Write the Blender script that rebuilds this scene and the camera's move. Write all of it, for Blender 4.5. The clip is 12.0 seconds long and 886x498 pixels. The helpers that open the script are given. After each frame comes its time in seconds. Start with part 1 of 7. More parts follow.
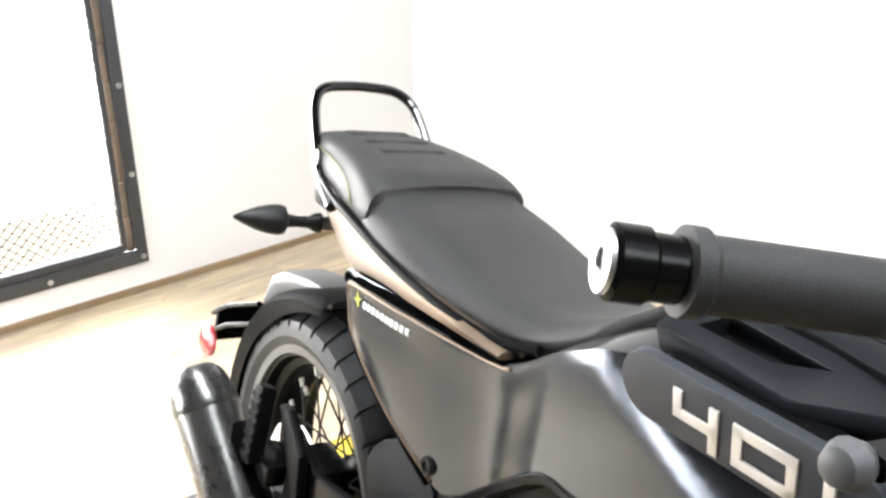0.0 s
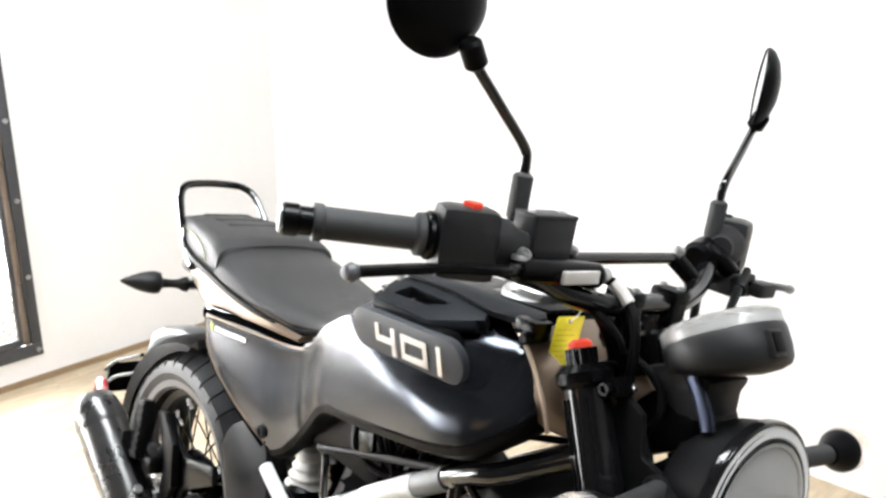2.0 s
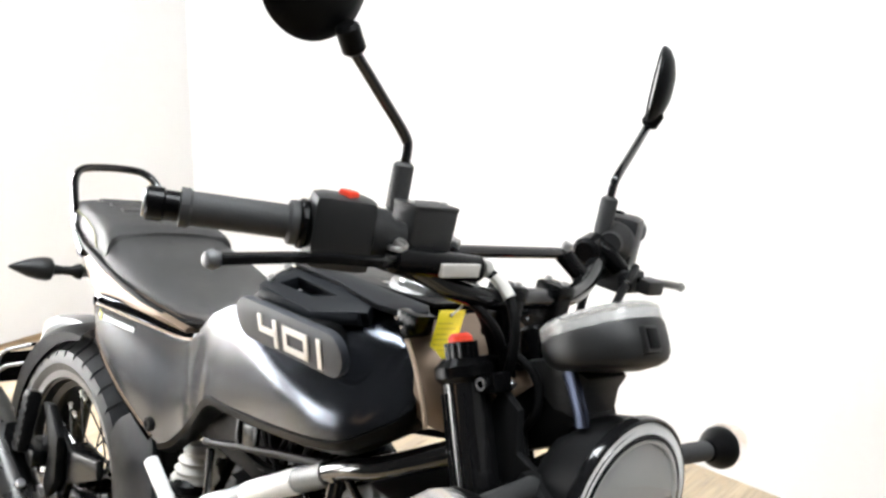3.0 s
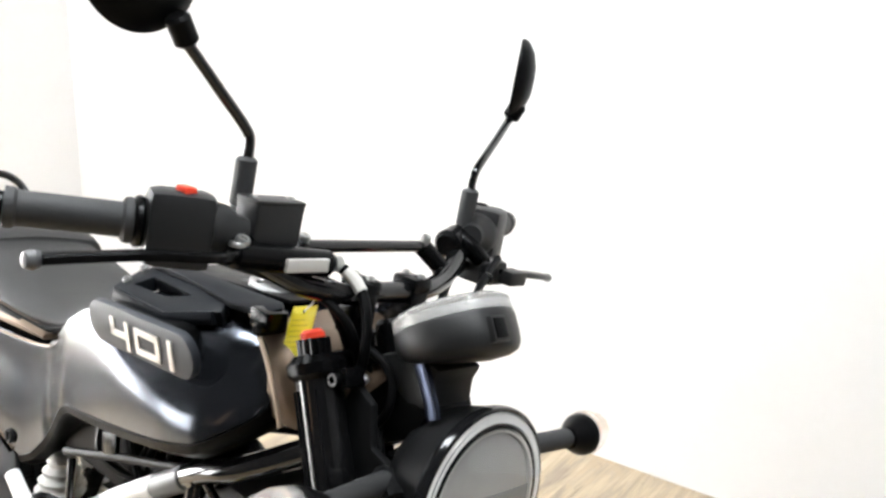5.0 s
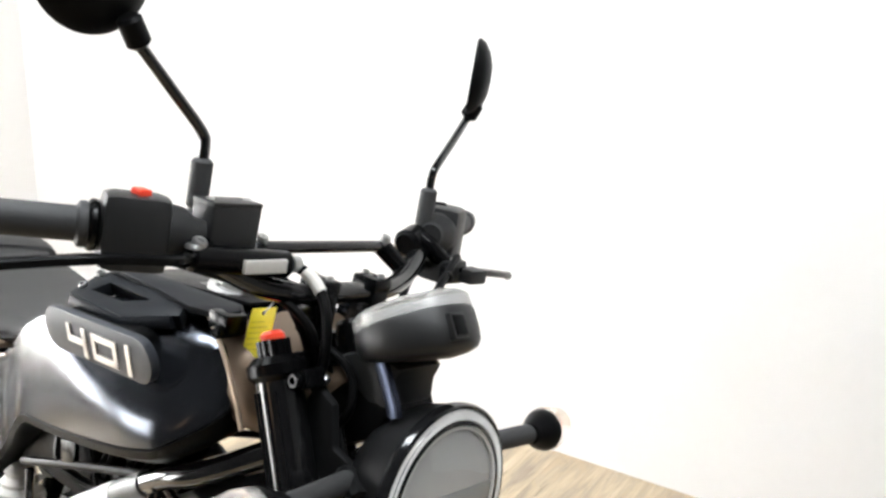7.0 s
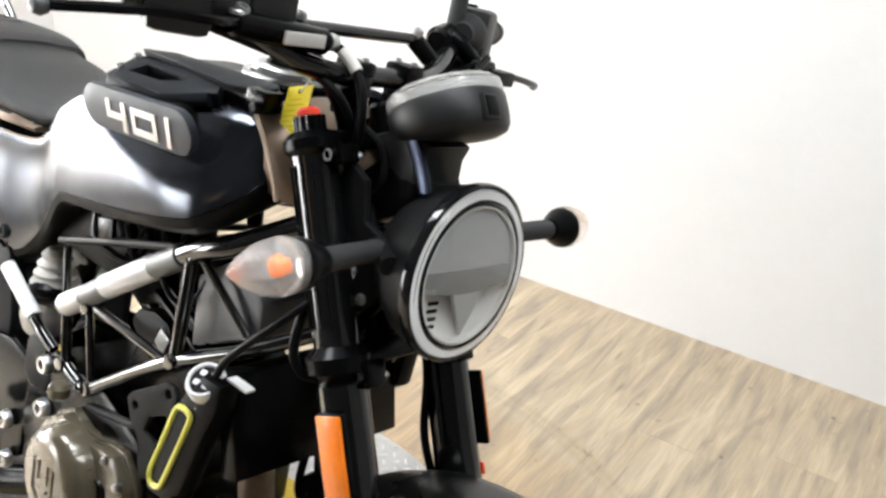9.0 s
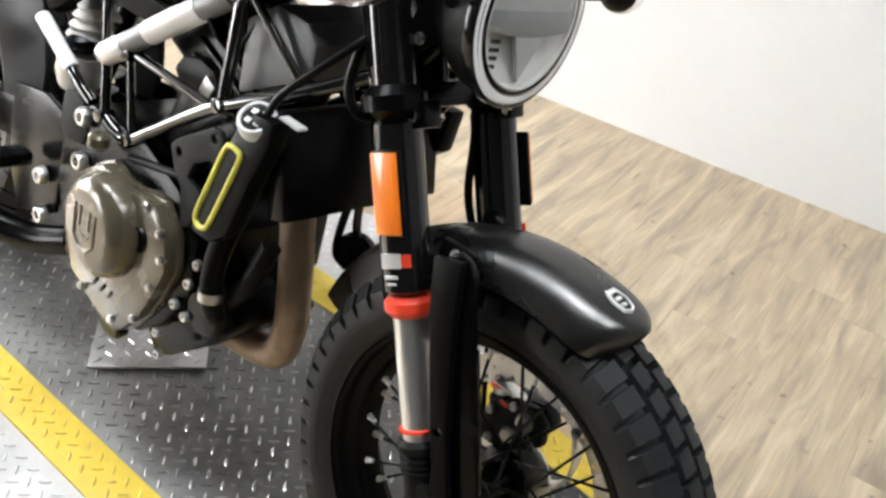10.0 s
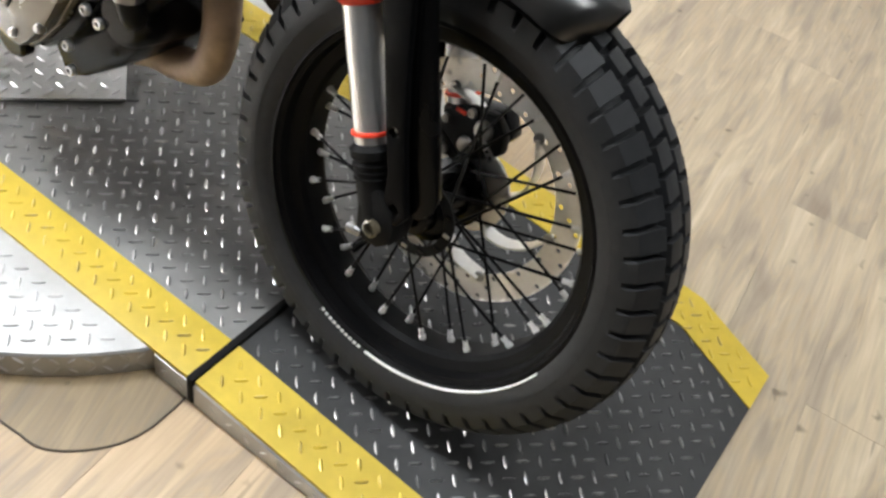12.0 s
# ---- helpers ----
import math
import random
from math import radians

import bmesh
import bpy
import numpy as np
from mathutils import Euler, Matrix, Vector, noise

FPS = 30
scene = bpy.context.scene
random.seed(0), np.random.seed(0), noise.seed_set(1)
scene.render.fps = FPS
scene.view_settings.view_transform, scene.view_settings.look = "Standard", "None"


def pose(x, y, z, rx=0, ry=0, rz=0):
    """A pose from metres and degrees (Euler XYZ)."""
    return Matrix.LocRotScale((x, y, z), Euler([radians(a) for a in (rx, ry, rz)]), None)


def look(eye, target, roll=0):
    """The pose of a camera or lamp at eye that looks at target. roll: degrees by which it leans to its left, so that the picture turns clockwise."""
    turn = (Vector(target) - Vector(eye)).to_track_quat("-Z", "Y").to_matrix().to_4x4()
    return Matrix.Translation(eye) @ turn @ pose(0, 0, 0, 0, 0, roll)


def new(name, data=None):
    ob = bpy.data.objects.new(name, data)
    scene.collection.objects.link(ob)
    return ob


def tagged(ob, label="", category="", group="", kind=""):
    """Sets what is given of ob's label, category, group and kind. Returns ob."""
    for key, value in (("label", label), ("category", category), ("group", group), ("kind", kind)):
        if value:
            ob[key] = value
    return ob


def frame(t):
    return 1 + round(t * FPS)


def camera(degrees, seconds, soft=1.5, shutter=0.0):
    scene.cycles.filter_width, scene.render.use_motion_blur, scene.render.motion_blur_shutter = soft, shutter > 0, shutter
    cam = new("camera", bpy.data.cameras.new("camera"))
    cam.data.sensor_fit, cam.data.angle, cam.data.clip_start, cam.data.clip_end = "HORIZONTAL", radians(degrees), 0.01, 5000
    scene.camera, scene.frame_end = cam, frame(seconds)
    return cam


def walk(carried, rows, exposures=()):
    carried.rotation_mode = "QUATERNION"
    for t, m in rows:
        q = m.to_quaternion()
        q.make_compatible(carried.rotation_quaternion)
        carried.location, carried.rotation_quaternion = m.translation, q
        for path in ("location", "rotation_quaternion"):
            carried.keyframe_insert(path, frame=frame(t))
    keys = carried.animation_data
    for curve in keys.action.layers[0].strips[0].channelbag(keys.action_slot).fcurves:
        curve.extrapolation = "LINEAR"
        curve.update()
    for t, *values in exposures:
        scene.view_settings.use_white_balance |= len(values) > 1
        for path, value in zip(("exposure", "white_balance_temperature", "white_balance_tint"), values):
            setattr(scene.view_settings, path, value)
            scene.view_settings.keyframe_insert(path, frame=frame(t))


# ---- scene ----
cam = camera(50.86, 12.0, soft=2.7)
PATH = [
    (0, (1.1559, -0.4208, 1.3075), (-0.4012, 0.5074, 0.4625), 0.16),
    (0.5, (1.4046, -0.4435, 1.3342), (-0.2304, 0.4260, 0.5787), 2.22),
    (1, (1.6001, -0.4288, 1.3748), (-0.1114, 0.3240, 0.6648), 0.21),
    (1.5, (1.6751, -0.5134, 1.3882), (0.0281, 0.4251, 0.7507), -0.28),
    (2, (1.6928, -0.6049, 1.3938), (0.1877, 0.5623, 0.7838), -0.27),
    (2.5, (1.6977, -0.5817, 1.3885), (0.2466, 0.6551, 0.7844), 1.10),
    (3, (1.7151, -0.5476, 1.3842), (0.3038, 0.7274, 0.7656), 2.25),
    (3.5, (1.7314, -0.5249, 1.3818), (0.3511, 0.7841, 0.7642), 2.53),
    (5.5, (1.7682, -0.4897, 1.3778), (0.5023, 0.9368, 0.7756), 2.23),
    (6, (1.7730, -0.4901, 1.3798), (0.5200, 0.9526, 0.7896), 1.89),
    (6.5, (1.7684, -0.4888, 1.3786), (0.5301, 0.9643, 0.7825), 1.90),
    (8.5, (1.7788, -0.5298, 1.3325), (0.5752, 0.8866, 0.5942), 3.76),
    (9, (1.7968, -0.5559, 1.2994), (0.6349, 0.8227, 0.4338), 4.83),
    (9.5, (1.8010, -0.5921, 1.2496), (0.6998, 0.7479, 0.2538), 6.46),
    (10, (1.7965, -0.6375, 1.1847), (0.7675, 0.6519, 0.0538), 8.66),
    (10.5, (1.7861, -0.6676, 1.1197), (0.8760, 0.6098, -0.1212), 10.58),
    (11, (1.7823, -0.6781, 1.0736), (0.9825, 0.5800, -0.2597), 12.67),
    (11.5, (1.7775, -0.6828, 1.0427), (1.0675, 0.5501, -0.3629), 15.27),
    (12, (1.7736, -0.6487, 1.0444), (1.1087, 0.5636, -0.4007), 14.39),
]
EXPOSURES = [(0.0, 0.05), (2.0, 0.02), (6.5, 0.0), (8.5, -0.12), (9.5, -0.17), (10.5, -0.2), (12.0, -0.2)]
walk(cam, [(t, look(eye, target, roll)) for t, eye, target, roll in PATH], EXPOSURES)

# ---- light: a bright showroom, daylight from the mesh window, ceiling fittings, white walls, unseen sides darkened ----
world = bpy.data.worlds.new("sky")
scene.world = world
world.use_nodes = True
wn = world.node_tree.nodes
sky = wn.new("ShaderNodeTexSky")
sky.sky_type = "NISHITA"
sky.sun_disc = False
sky.sun_elevation, sky.sun_rotation = radians(40), radians(90)
wn["Background"].inputs["Strength"].default_value = 0.12
world.node_tree.links.new(sky.outputs[0], wn["Background"].inputs["Color"])

ROOM_TURN = radians(8.7)
ROOM = Matrix.Rotation(ROOM_TURN, 4, "Z")
FLOOR_Z = -0.05
CEIL_Z = 2.95
WALL_X = -1.527      # wall with the mesh window, in the turned room
WALL_Y = 1.58        # long white wall
# NEAR_Y: unseen south wall set close so glossy panels mirror it dark
FAR_X, NEAR_Y = 4.6, -1.62


def area(name, place, target, sx, sy, watts, colour=(1, 1, 1)):
    data = bpy.data.lights.new(name, "AREA")
    data.shape, data.size, data.size_y, data.energy, data.color = "RECTANGLE", sx, sy, watts, colour
    ob = new(name, data)
    ob.matrix_world = ROOM @ look(place, target)
    return ob


# tubes of the ceiling fittings, and the daylight in the mesh window's opening
FITTINGS = [(-0.2, -0.15), (1.25, -0.15), (2.7, -0.15)]
for fx, fy in FITTINGS:
    area("ceiling_tube", (fx, fy, CEIL_Z - 0.07), (fx, fy, 0), 1.1, 0.5, 59 if fx < 0 else 45 if fx < 2 else 27, (0.89, 0.95, 1.0))
area("sky_daylight", (WALL_X - 0.9, -0.75, 1.9), (-0.75, -0.75, -0.05), 1.8, 1.2, 170, (0.94, 0.97, 1.0))

# ---- materials ----
MATS = {}


def mat(name, colour, rough=0.5, metal=0.0, grain=0.0, scale=60.0, bump=0.0, stain=0.0, coat=0.0, spec=0.5, rough_var=0.08, emit=0.0,
        trans=0.0, ior=1.45, alpha=1.0, per_object=0.0, coords="Object"):
    """A procedural surface: base colour with fine grain and broad stains, uneven gloss, fine relief."""
    m = bpy.data.materials.new(name)
    m.use_nodes = True
    nt = m.node_tree
    n, link = nt.nodes, nt.links.new
    b = n["Principled BSDF"]
    b.inputs["Metallic"].default_value = metal
    b.inputs["Specular IOR Level"].default_value = spec
    b.inputs["Coat Weight"].default_value = coat
    b.inputs["Coat Roughness"].default_value = 0.08
    b.inputs["Transmission Weight"].default_value = trans
    b.inputs["IOR"].default_value = ior
    b.inputs["Alpha"].default_value = alpha
    if emit:
        b.inputs["Emission Color"].default_value = (*colour, 1)
        b.inputs["Emission Strength"].default_value = emit
    tc = n.new("ShaderNodeTexCoord")
    fine = n.new("ShaderNodeTexNoise")
    fine.inputs["Scale"].default_value, fine.inputs["Detail"].default_value = scale, 6
    broad = n.new("ShaderNodeTexNoise")
    broad.inputs["Scale"].default_value, broad.inputs["Detail"].default_value = max(1.3, scale / 14), 4
    link(tc.outputs[coords], fine.inputs["Vector"])
    link(tc.outputs[coords], broad.inputs["Vector"])
    mixa = n.new("ShaderNodeMix")
    mixa.data_type = "RGBA"
    mixa.blend_type = "MIX"
    lo = [c * (1 - grain) for c in colour]
    hi = [min(1, c * (1 + grain)) for c in colour]
    mixa.inputs["A"].default_value, mixa.inputs["B"].default_value = (*lo, 1), (*hi, 1)
    link(fine.outputs["Fac"], mixa.inputs["Factor"])
    mixb = n.new("ShaderNodeMix")
    mixb.data_type = "RGBA"
    mixb.blend_type = "MULTIPLY"
    mixb.inputs["Factor"].default_value = 1.0
    ramp = n.new("ShaderNodeMapRange")
    ramp.inputs["From Min"].default_value, ramp.inputs["From Max"].default_value = 0.35, 0.65
    ramp.inputs["To Min"].default_value, ramp.inputs["To Max"].default_value = 1 - stain, 1.0
    link(broad.outputs["Fac"], ramp.inputs["Value"])
    link(mixa.outputs["Result"], mixb.inputs["A"])
    link(ramp.outputs["Result"], mixb.inputs["B"])
    last = mixb.outputs["Result"]
    if per_object:
        info = n.new("ShaderNodeObjectInfo")
        vary = n.new("ShaderNodeMapRange")
        vary.inputs["To Min"].default_value, vary.inputs["To Max"].default_value = 1 - per_object, 1 + per_object
        link(info.outputs["Random"], vary.inputs["Value"])
        mixc = n.new("ShaderNodeMix")
        mixc.data_type, mixc.blend_type = "RGBA", "MULTIPLY"
        mixc.inputs["Factor"].default_value = 1.0
        link(last, mixc.inputs["A"])
        link(vary.outputs["Result"], mixc.inputs["B"])
        last = mixc.outputs["Result"]
    link(last, b.inputs["Base Color"])
    rr = n.new("ShaderNodeMapRange")
    rr.inputs["To Min"].default_value, rr.inputs["To Max"].default_value = max(0.02, rough - rough_var), min(1, rough + rough_var)
    link(broad.outputs["Fac"], rr.inputs["Value"])
    link(rr.outputs["Result"], b.inputs["Roughness"])
    if bump:
        bp = n.new("ShaderNodeBump")
        bp.inputs["Strength"].default_value, bp.inputs["Distance"].default_value = bump, 0.002
        link(fine.outputs["Fac"], bp.inputs["Height"])
        link(bp.outputs["Normal"], b.inputs["Normal"])
    MATS[name] = m
    return m


M_SATIN = mat("satin_graphite_paint", (0.060, 0.065, 0.076), 0.19, 0.92, 0.04, 60, 0.0, 0.04, rough_var=0.02)
M_GUARD = mat("satin_black_metallic_paint", (0.18, 0.176, 0.172), 0.28, 0.95, 0.06, 120, 0.0, 0.1, rough_var=0.04)
M_GLOSS = mat("gloss_black_paint", (0.006, 0.006, 0.0065), 0.12, 0.0, 0.05, 300, 0, 0.05, coat=0.25, spec=0.3, rough_var=0.04)
M_BRONZE = mat("bronze_metallic_paint", (0.15, 0.107, 0.074), 0.46, 0.6, 0.08, 700, 0.02, 0.06, rough_var=0.04)
M_TRIM = mat("pale_bronze_trim", (0.42, 0.33, 0.25), 0.4, 0.6, 0.06, 300)
M_BORDER = mat("black_panel_moulding", (0.0025, 0.0025, 0.0026), 0.7, 0.0, 0.1, 300, 0.03, 0.1, spec=0.0)
M_PLASTIC = mat("black_plastic", (0.0035, 0.0035, 0.0037), 0.36, 0.0, 0.15, 500, 0.12, 0.15, spec=0.08)
M_PLATE = mat("slate_grey_plastic", (0.01, 0.0112, 0.0135), 0.42, 0.0, 0.08, 500, 0.06, 0.06, spec=0.1)
M_BADGE = mat("slate_badge_plastic", (0.03, 0.034, 0.042), 0.45, 0.0, 0.08, 500, 0.04, 0.06, spec=0.3)
M_DARK = mat("dull_black_metal", (0.003, 0.003, 0.0032), 0.24, 0.0, 0.15, 220, 0.04, 0.3, spec=0.16)
M_TUBE = mat("black_anodised_tube", (0.005, 0.005, 0.0053), 0.12, 0.0, 0.05, 150, 0, 0.1, coat=0.6, spec=0.4, rough_var=0.03)
M_FRAME = mat("black_enamelled_steel", (0.004, 0.004, 0.0042), 0.1, 0.0, 0.08, 180, 0.0, 0.15, coat=0.9, spec=0.5)
M_RUBBER = mat("tyre_rubber", (0.023, 0.0238, 0.0255), 0.52, 0.0, 0.3, 90, 0.2, 0.35, spec=0.3)
M_GRIP = mat("grip_rubber", (0.03, 0.03, 0.0304), 0.62, 0.0, 0.12, 700, 0.3, 0.1, spec=0.5)
M_SEAT = mat("black_seat_vinyl", (0.034, 0.033, 0.0325), 0.5, 0.0, 0.15, 900, 0.35, 0.1, spec=0.35)
M_CHROME = mat("polished_fork_tube", (0.80, 0.80, 0.81), 0.3, 0.9, 0.05, 120, 0, 0.05, rough_var=0.05)
M_ALU = mat("bare_aluminium", (0.55, 0.55, 0.54), 0.38, 1.0, 0.1, 160, 0.06, 0.15)
M_STEEL = mat("zinc_steel", (0.5, 0.5, 0.5), 0.3, 1.0, 0.1, 200, 0.05, 0.2)
M_DISC = mat("brushed_disc_steel", (0.92, 0.90, 0.87), 0.3, 0.55, 0.1, 130, 0.05, 0.1)
M_TAN = mat("tan_magnesium_paint", (0.115, 0.096, 0.065), 0.26, 0.2, 0.08, 300, 0.06, 0.2, coat=0.5)
M_HEADER = mat("heat_stained_steel", (0.48, 0.34, 0.235), 0.45, 0.2, 0.5, 38, 0.08, 0.55)
M_TAPE = mat("silver_grey_tape", (0.8, 0.8, 0.795), 0.42, 0.0, 0.08, 150, 0.08, 0.12)
M_POD = mat("satin_grey_plastic", (0.085, 0.086, 0.09), 0.4, 0.0, 0.1, 200, 0.05, 0.1)
M_STRAP = mat("blued_steel", (0.03, 0.036, 0.055), 0.3, 0.9, 0.1, 120)
M_TAPE_DARK = mat("dark_grey_tape", (0.16, 0.165, 0.17), 0.45, 0.1, 0.08, 150, 0.06, 0.1)
M_WHITE = mat("white_print", (0.78, 0.78, 0.77), 0.4, 0.0, 0.03, 300)
M_SILVER = mat("silver_lettering", (0.62, 0.6, 0.57), 0.35, 0.3, 0.05, 300)
M_ORANGE = mat("orange_reflector", (0.95, 0.22, 0.01), 0.18, 0.0, 0.1, 400, 0.2, coat=0.6)
M_RED = mat("red_reflector", (0.3, 0.008, 0.016), 0.18, 0.0, 0.1, 400, 0.2, coat=0.6)
M_REDPL = mat("red_orange_plastic", (0.85, 0.06, 0.025), 0.38, 0.0, 0.05, 300)
M_GREEN = mat("yellow_green_trim", (0.6, 0.585, 0.085), 0.45, 0.0, 0.05, 300)
M_YELLOW = mat("yellow_tag_card", (0.82, 0.68, 0.02), 0.55, 0.0, 0.06, 200, 0.05)
M_TAG_INK = mat("faint_tag_print", (0.5, 0.4, 0.02), 0.6)
M_LENS = mat("clear_lamp_lens", (0.95, 0.95, 0.95), 0.04, 0.0, trans=1.0, ior=1.42, rough_var=0.01)
M_LENS_IND = mat("clear_ribbed_lens", (0.97, 0.92, 0.88), 0.16, 0.0, 0.02, 120, 0.9, trans=0.84, ior=1.3)
M_AMBER = mat("amber_bulb", (0.95, 0.2, 0.015), 0.25)
M_REFLECT = mat("lamp_reflector", (0.8, 0.8, 0.8), 0.2, 1.0, rough_var=0.04)
M_RING = mat("milky_light_ring", (0.86, 0.85, 0.83), 0.3, 0.0)
M_LAMP_GREY = mat("grey_lamp_inner", (0.44, 0.445, 0.45), 0.22, 0.3, 0.12, 40, 0.15, 0.25)
M_LAMP_BAND = mat("dark_lamp_band", (0.24, 0.245, 0.25), 0.25, 0.3, 0.1, 60, 0.05, 0.15)
M_HOUSING = mat("black_switch_plastic", (0.015, 0.015, 0.0152), 0.45, 0.0, 0.12, 500, 0.15, 0.12, spec=0.4)
M_MILKY = mat("milky_clear_plastic", (0.62, 0.6, 0.57), 0.16, 0.0, 0.06, 80, 0.1, trans=0.7, ior=1.25)
M_LAMP_PALE = mat("pale_lamp_bowl", (0.86, 0.86, 0.84), 0.25, 0.35, 0.05, 90, 0.2)
M_SWITCH = mat("dark_grey_moulding", (0.008, 0.008, 0.0083), 0.5, 0.0, 0.12, 500, 0.15, 0.12, spec=0.1)
M_HINGE = mat("dull_black_rubber", (0.006, 0.0058, 0.0055), 0.7, 0.0, 0.3, 120, 0.3, 0.3, spec=0.15)
M_RIM = mat("satin_black_rim", (0.004, 0.004, 0.0045), 0.4, 0.0, 0.1, 200, 0.03, 0.15, spec=0.12)
M_NIPPLE = mat("silver_spoke_nipple", (0.86, 0.86, 0.85), 0.4, 0.15, 0.05, 200)
M_MIRROR = mat("mirror_glass", (0.85, 0.85, 0.86), 0.02, 1.0, rough_var=0.01)
M_SKIN = mat("white_cable_sleeve", (0.55, 0.53, 0.49), 0.5, 0.0, 0.1, 200)
M_HOSE = mat("black_rubber_hose", (0.003, 0.003, 0.0032), 0.42, 0.0, 0.1, 200, 0.1, spec=0.1)
M_MUFFLER = mat("dark_brushed_muffler", (0.16, 0.158, 0.155), 0.28, 0.9, 0.12, 200, 0.05, 0.12)
M_STITCH = mat("yellow_piping", (0.16, 0.15, 0.07), 0.6)
# near-black and mid grey for the unseen walls, to keep reflections dark
M_WALL_GREY = mat("dark_unseen_wall", (0.03, 0.0295, 0.0285), 0.75, 0.0, 0.03, 40, 0.05, 0.05)
M_WALL_EAST = mat("grey_unseen_wall", (0.26, 0.257, 0.254), 0.75, 0.0, 0.03, 40, 0.05, 0.05)
M_WALL = mat("white_wall_paint", (0.822, 0.812, 0.806), 0.7, 0.0, 0.015, 40, 0.05, 0.03, coords="Object")
M_CEIL = mat("dark_unseen_ceiling", (0.04, 0.04, 0.04), 0.8, 0.0, 0.02, 30, 0.05, 0.03)
M_CONCRETE = mat("pale_concrete", (0.6, 0.59, 0.57), 0.8, 0.0, 0.15, 20, 0.2, 0.15)
M_POST = mat("pale_tan_paint", (0.78, 0.71, 0.59), 0.6, 0.0, 0.06, 30, 0.05, 0.1)
M_BLUE = mat("dark_blue_paint", (0.03, 0.03, 0.12), 0.5, 0.0, 0.1, 40)
M_ANGLE = mat("dark_grey_steel_angle", (0.075, 0.078, 0.085), 0.5, 0.4, 0.15, 60, 0.1, 0.25)
M_TIMBER = mat("weathered_timber_strip", (0.19, 0.145, 0.11), 0.75, 0.0, 0.45, 24, 0.3, 0.55)
M_MESH = mat("rusted_mesh_wire", (0.07, 0.05, 0.04), 0.6, 0.4, 0.4, 50, 0.1, 0.5)
M_BASE = mat("brown_base_strip", (0.30, 0.21, 0.12), 0.6, 0.0, 0.2, 30, 0.1, 0.2)
M_DAY = mat("overcast_daylight", (1.0, 1.0, 1.0), 1.0, emit=22.0)
# two glows behind added, unseen windows, mirrored in the tank
M_GLOW_LOW = mat("pale_added_glow", (1.0, 1.0, 1.0), 1.0, emit=12.0)
M_GLOW_TALL = mat("warm_added_glow", (1.0, 0.62, 0.36), 1.0, emit=0.7)
M_TUBEGLOW = mat("lit_diffuser", (1.0, 0.98, 0.95), 0.6, emit=4.0)
M_TREAD_SILVER = mat("aluminium_tread_plate", (0.56, 0.555, 0.545), 0.42, 0.8, 0.1, 90, 0.06, 0.2)
M_TREAD_BLACK = mat("black_painted_tread_plate", (0.05, 0.05, 0.05), 0.42, 0.2, 0.15, 90, 0.06, 0.3)
M_TREAD_GREY = mat("worn_dark_grey_tread_plate", (0.20, 0.195, 0.187), 0.38, 0.4, 0.25, 26, 0.06, 0.5)
M_TREAD_YELLOW = mat("yellow_painted_tread_plate", (0.64, 0.46, 0.048), 0.5, 0.0, 0.15, 60, 0.06, 0.16)


def worn_lug(name, paint, metal_colour, wear):
    """Painted tread lugs, rubbed to bare metal in patches."""
    m = mat(name, paint, 0.38, 0.2, 0.15, 90, 0.05, 0.2)
    nt = m.node_tree
    n, link = nt.nodes, nt.links.new
    b = n["Principled BSDF"]
    tc = n.new("ShaderNodeTexCoord")
    noise_node = n.new("ShaderNodeTexNoise")
    noise_node.inputs["Scale"].default_value, noise_node.inputs["Detail"].default_value = 130, 3
    rnd = n.new("ShaderNodeNewGeometry")
    add = n.new("ShaderNodeMath")
    add.operation = "ADD"
    step = n.new("ShaderNodeMapRange")
    step.inputs["From Min"].default_value, step.inputs["From Max"].default_value = 1.25 - wear, 1.45 - wear
    mix = n.new("ShaderNodeMix")
    mix.data_type = "RGBA"
    link(tc.outputs["Object"], noise_node.inputs["Vector"])
    link(noise_node.outputs["Fac"], add.inputs[0])
    link(rnd.outputs["Random Per Island"], add.inputs[1])
    link(add.outputs[0], step.inputs["Value"])
    base = b.inputs["Base Color"].links[0].from_socket
    link(base, mix.inputs["A"])
    mix.inputs["B"].default_value = (*metal_colour, 1)
    link(step.outputs["Result"], mix.inputs["Factor"])
    link(mix.outputs["Result"], b.inputs["Base Color"])
    link(step.outputs["Result"], b.inputs["Metallic"])
    return m


M_LUG_GREY = worn_lug("worn_grey_lugs", (0.165, 0.162, 0.157), (0.42, 0.42, 0.41), 0.34)
M_LUG_BLACK = worn_lug("worn_black_lugs", (0.085, 0.085, 0.084), (0.36, 0.36, 0.35), 0.4)
M_LUG_YELLOW = worn_lug("worn_yellow_lugs", (0.66, 0.475, 0.05), (0.62, 0.5, 0.2), 0.1)
M_LUG_SILVER = worn_lug("bright_aluminium_lugs", (0.6, 0.59, 0.58), (0.68, 0.68, 0.67), 0.3)


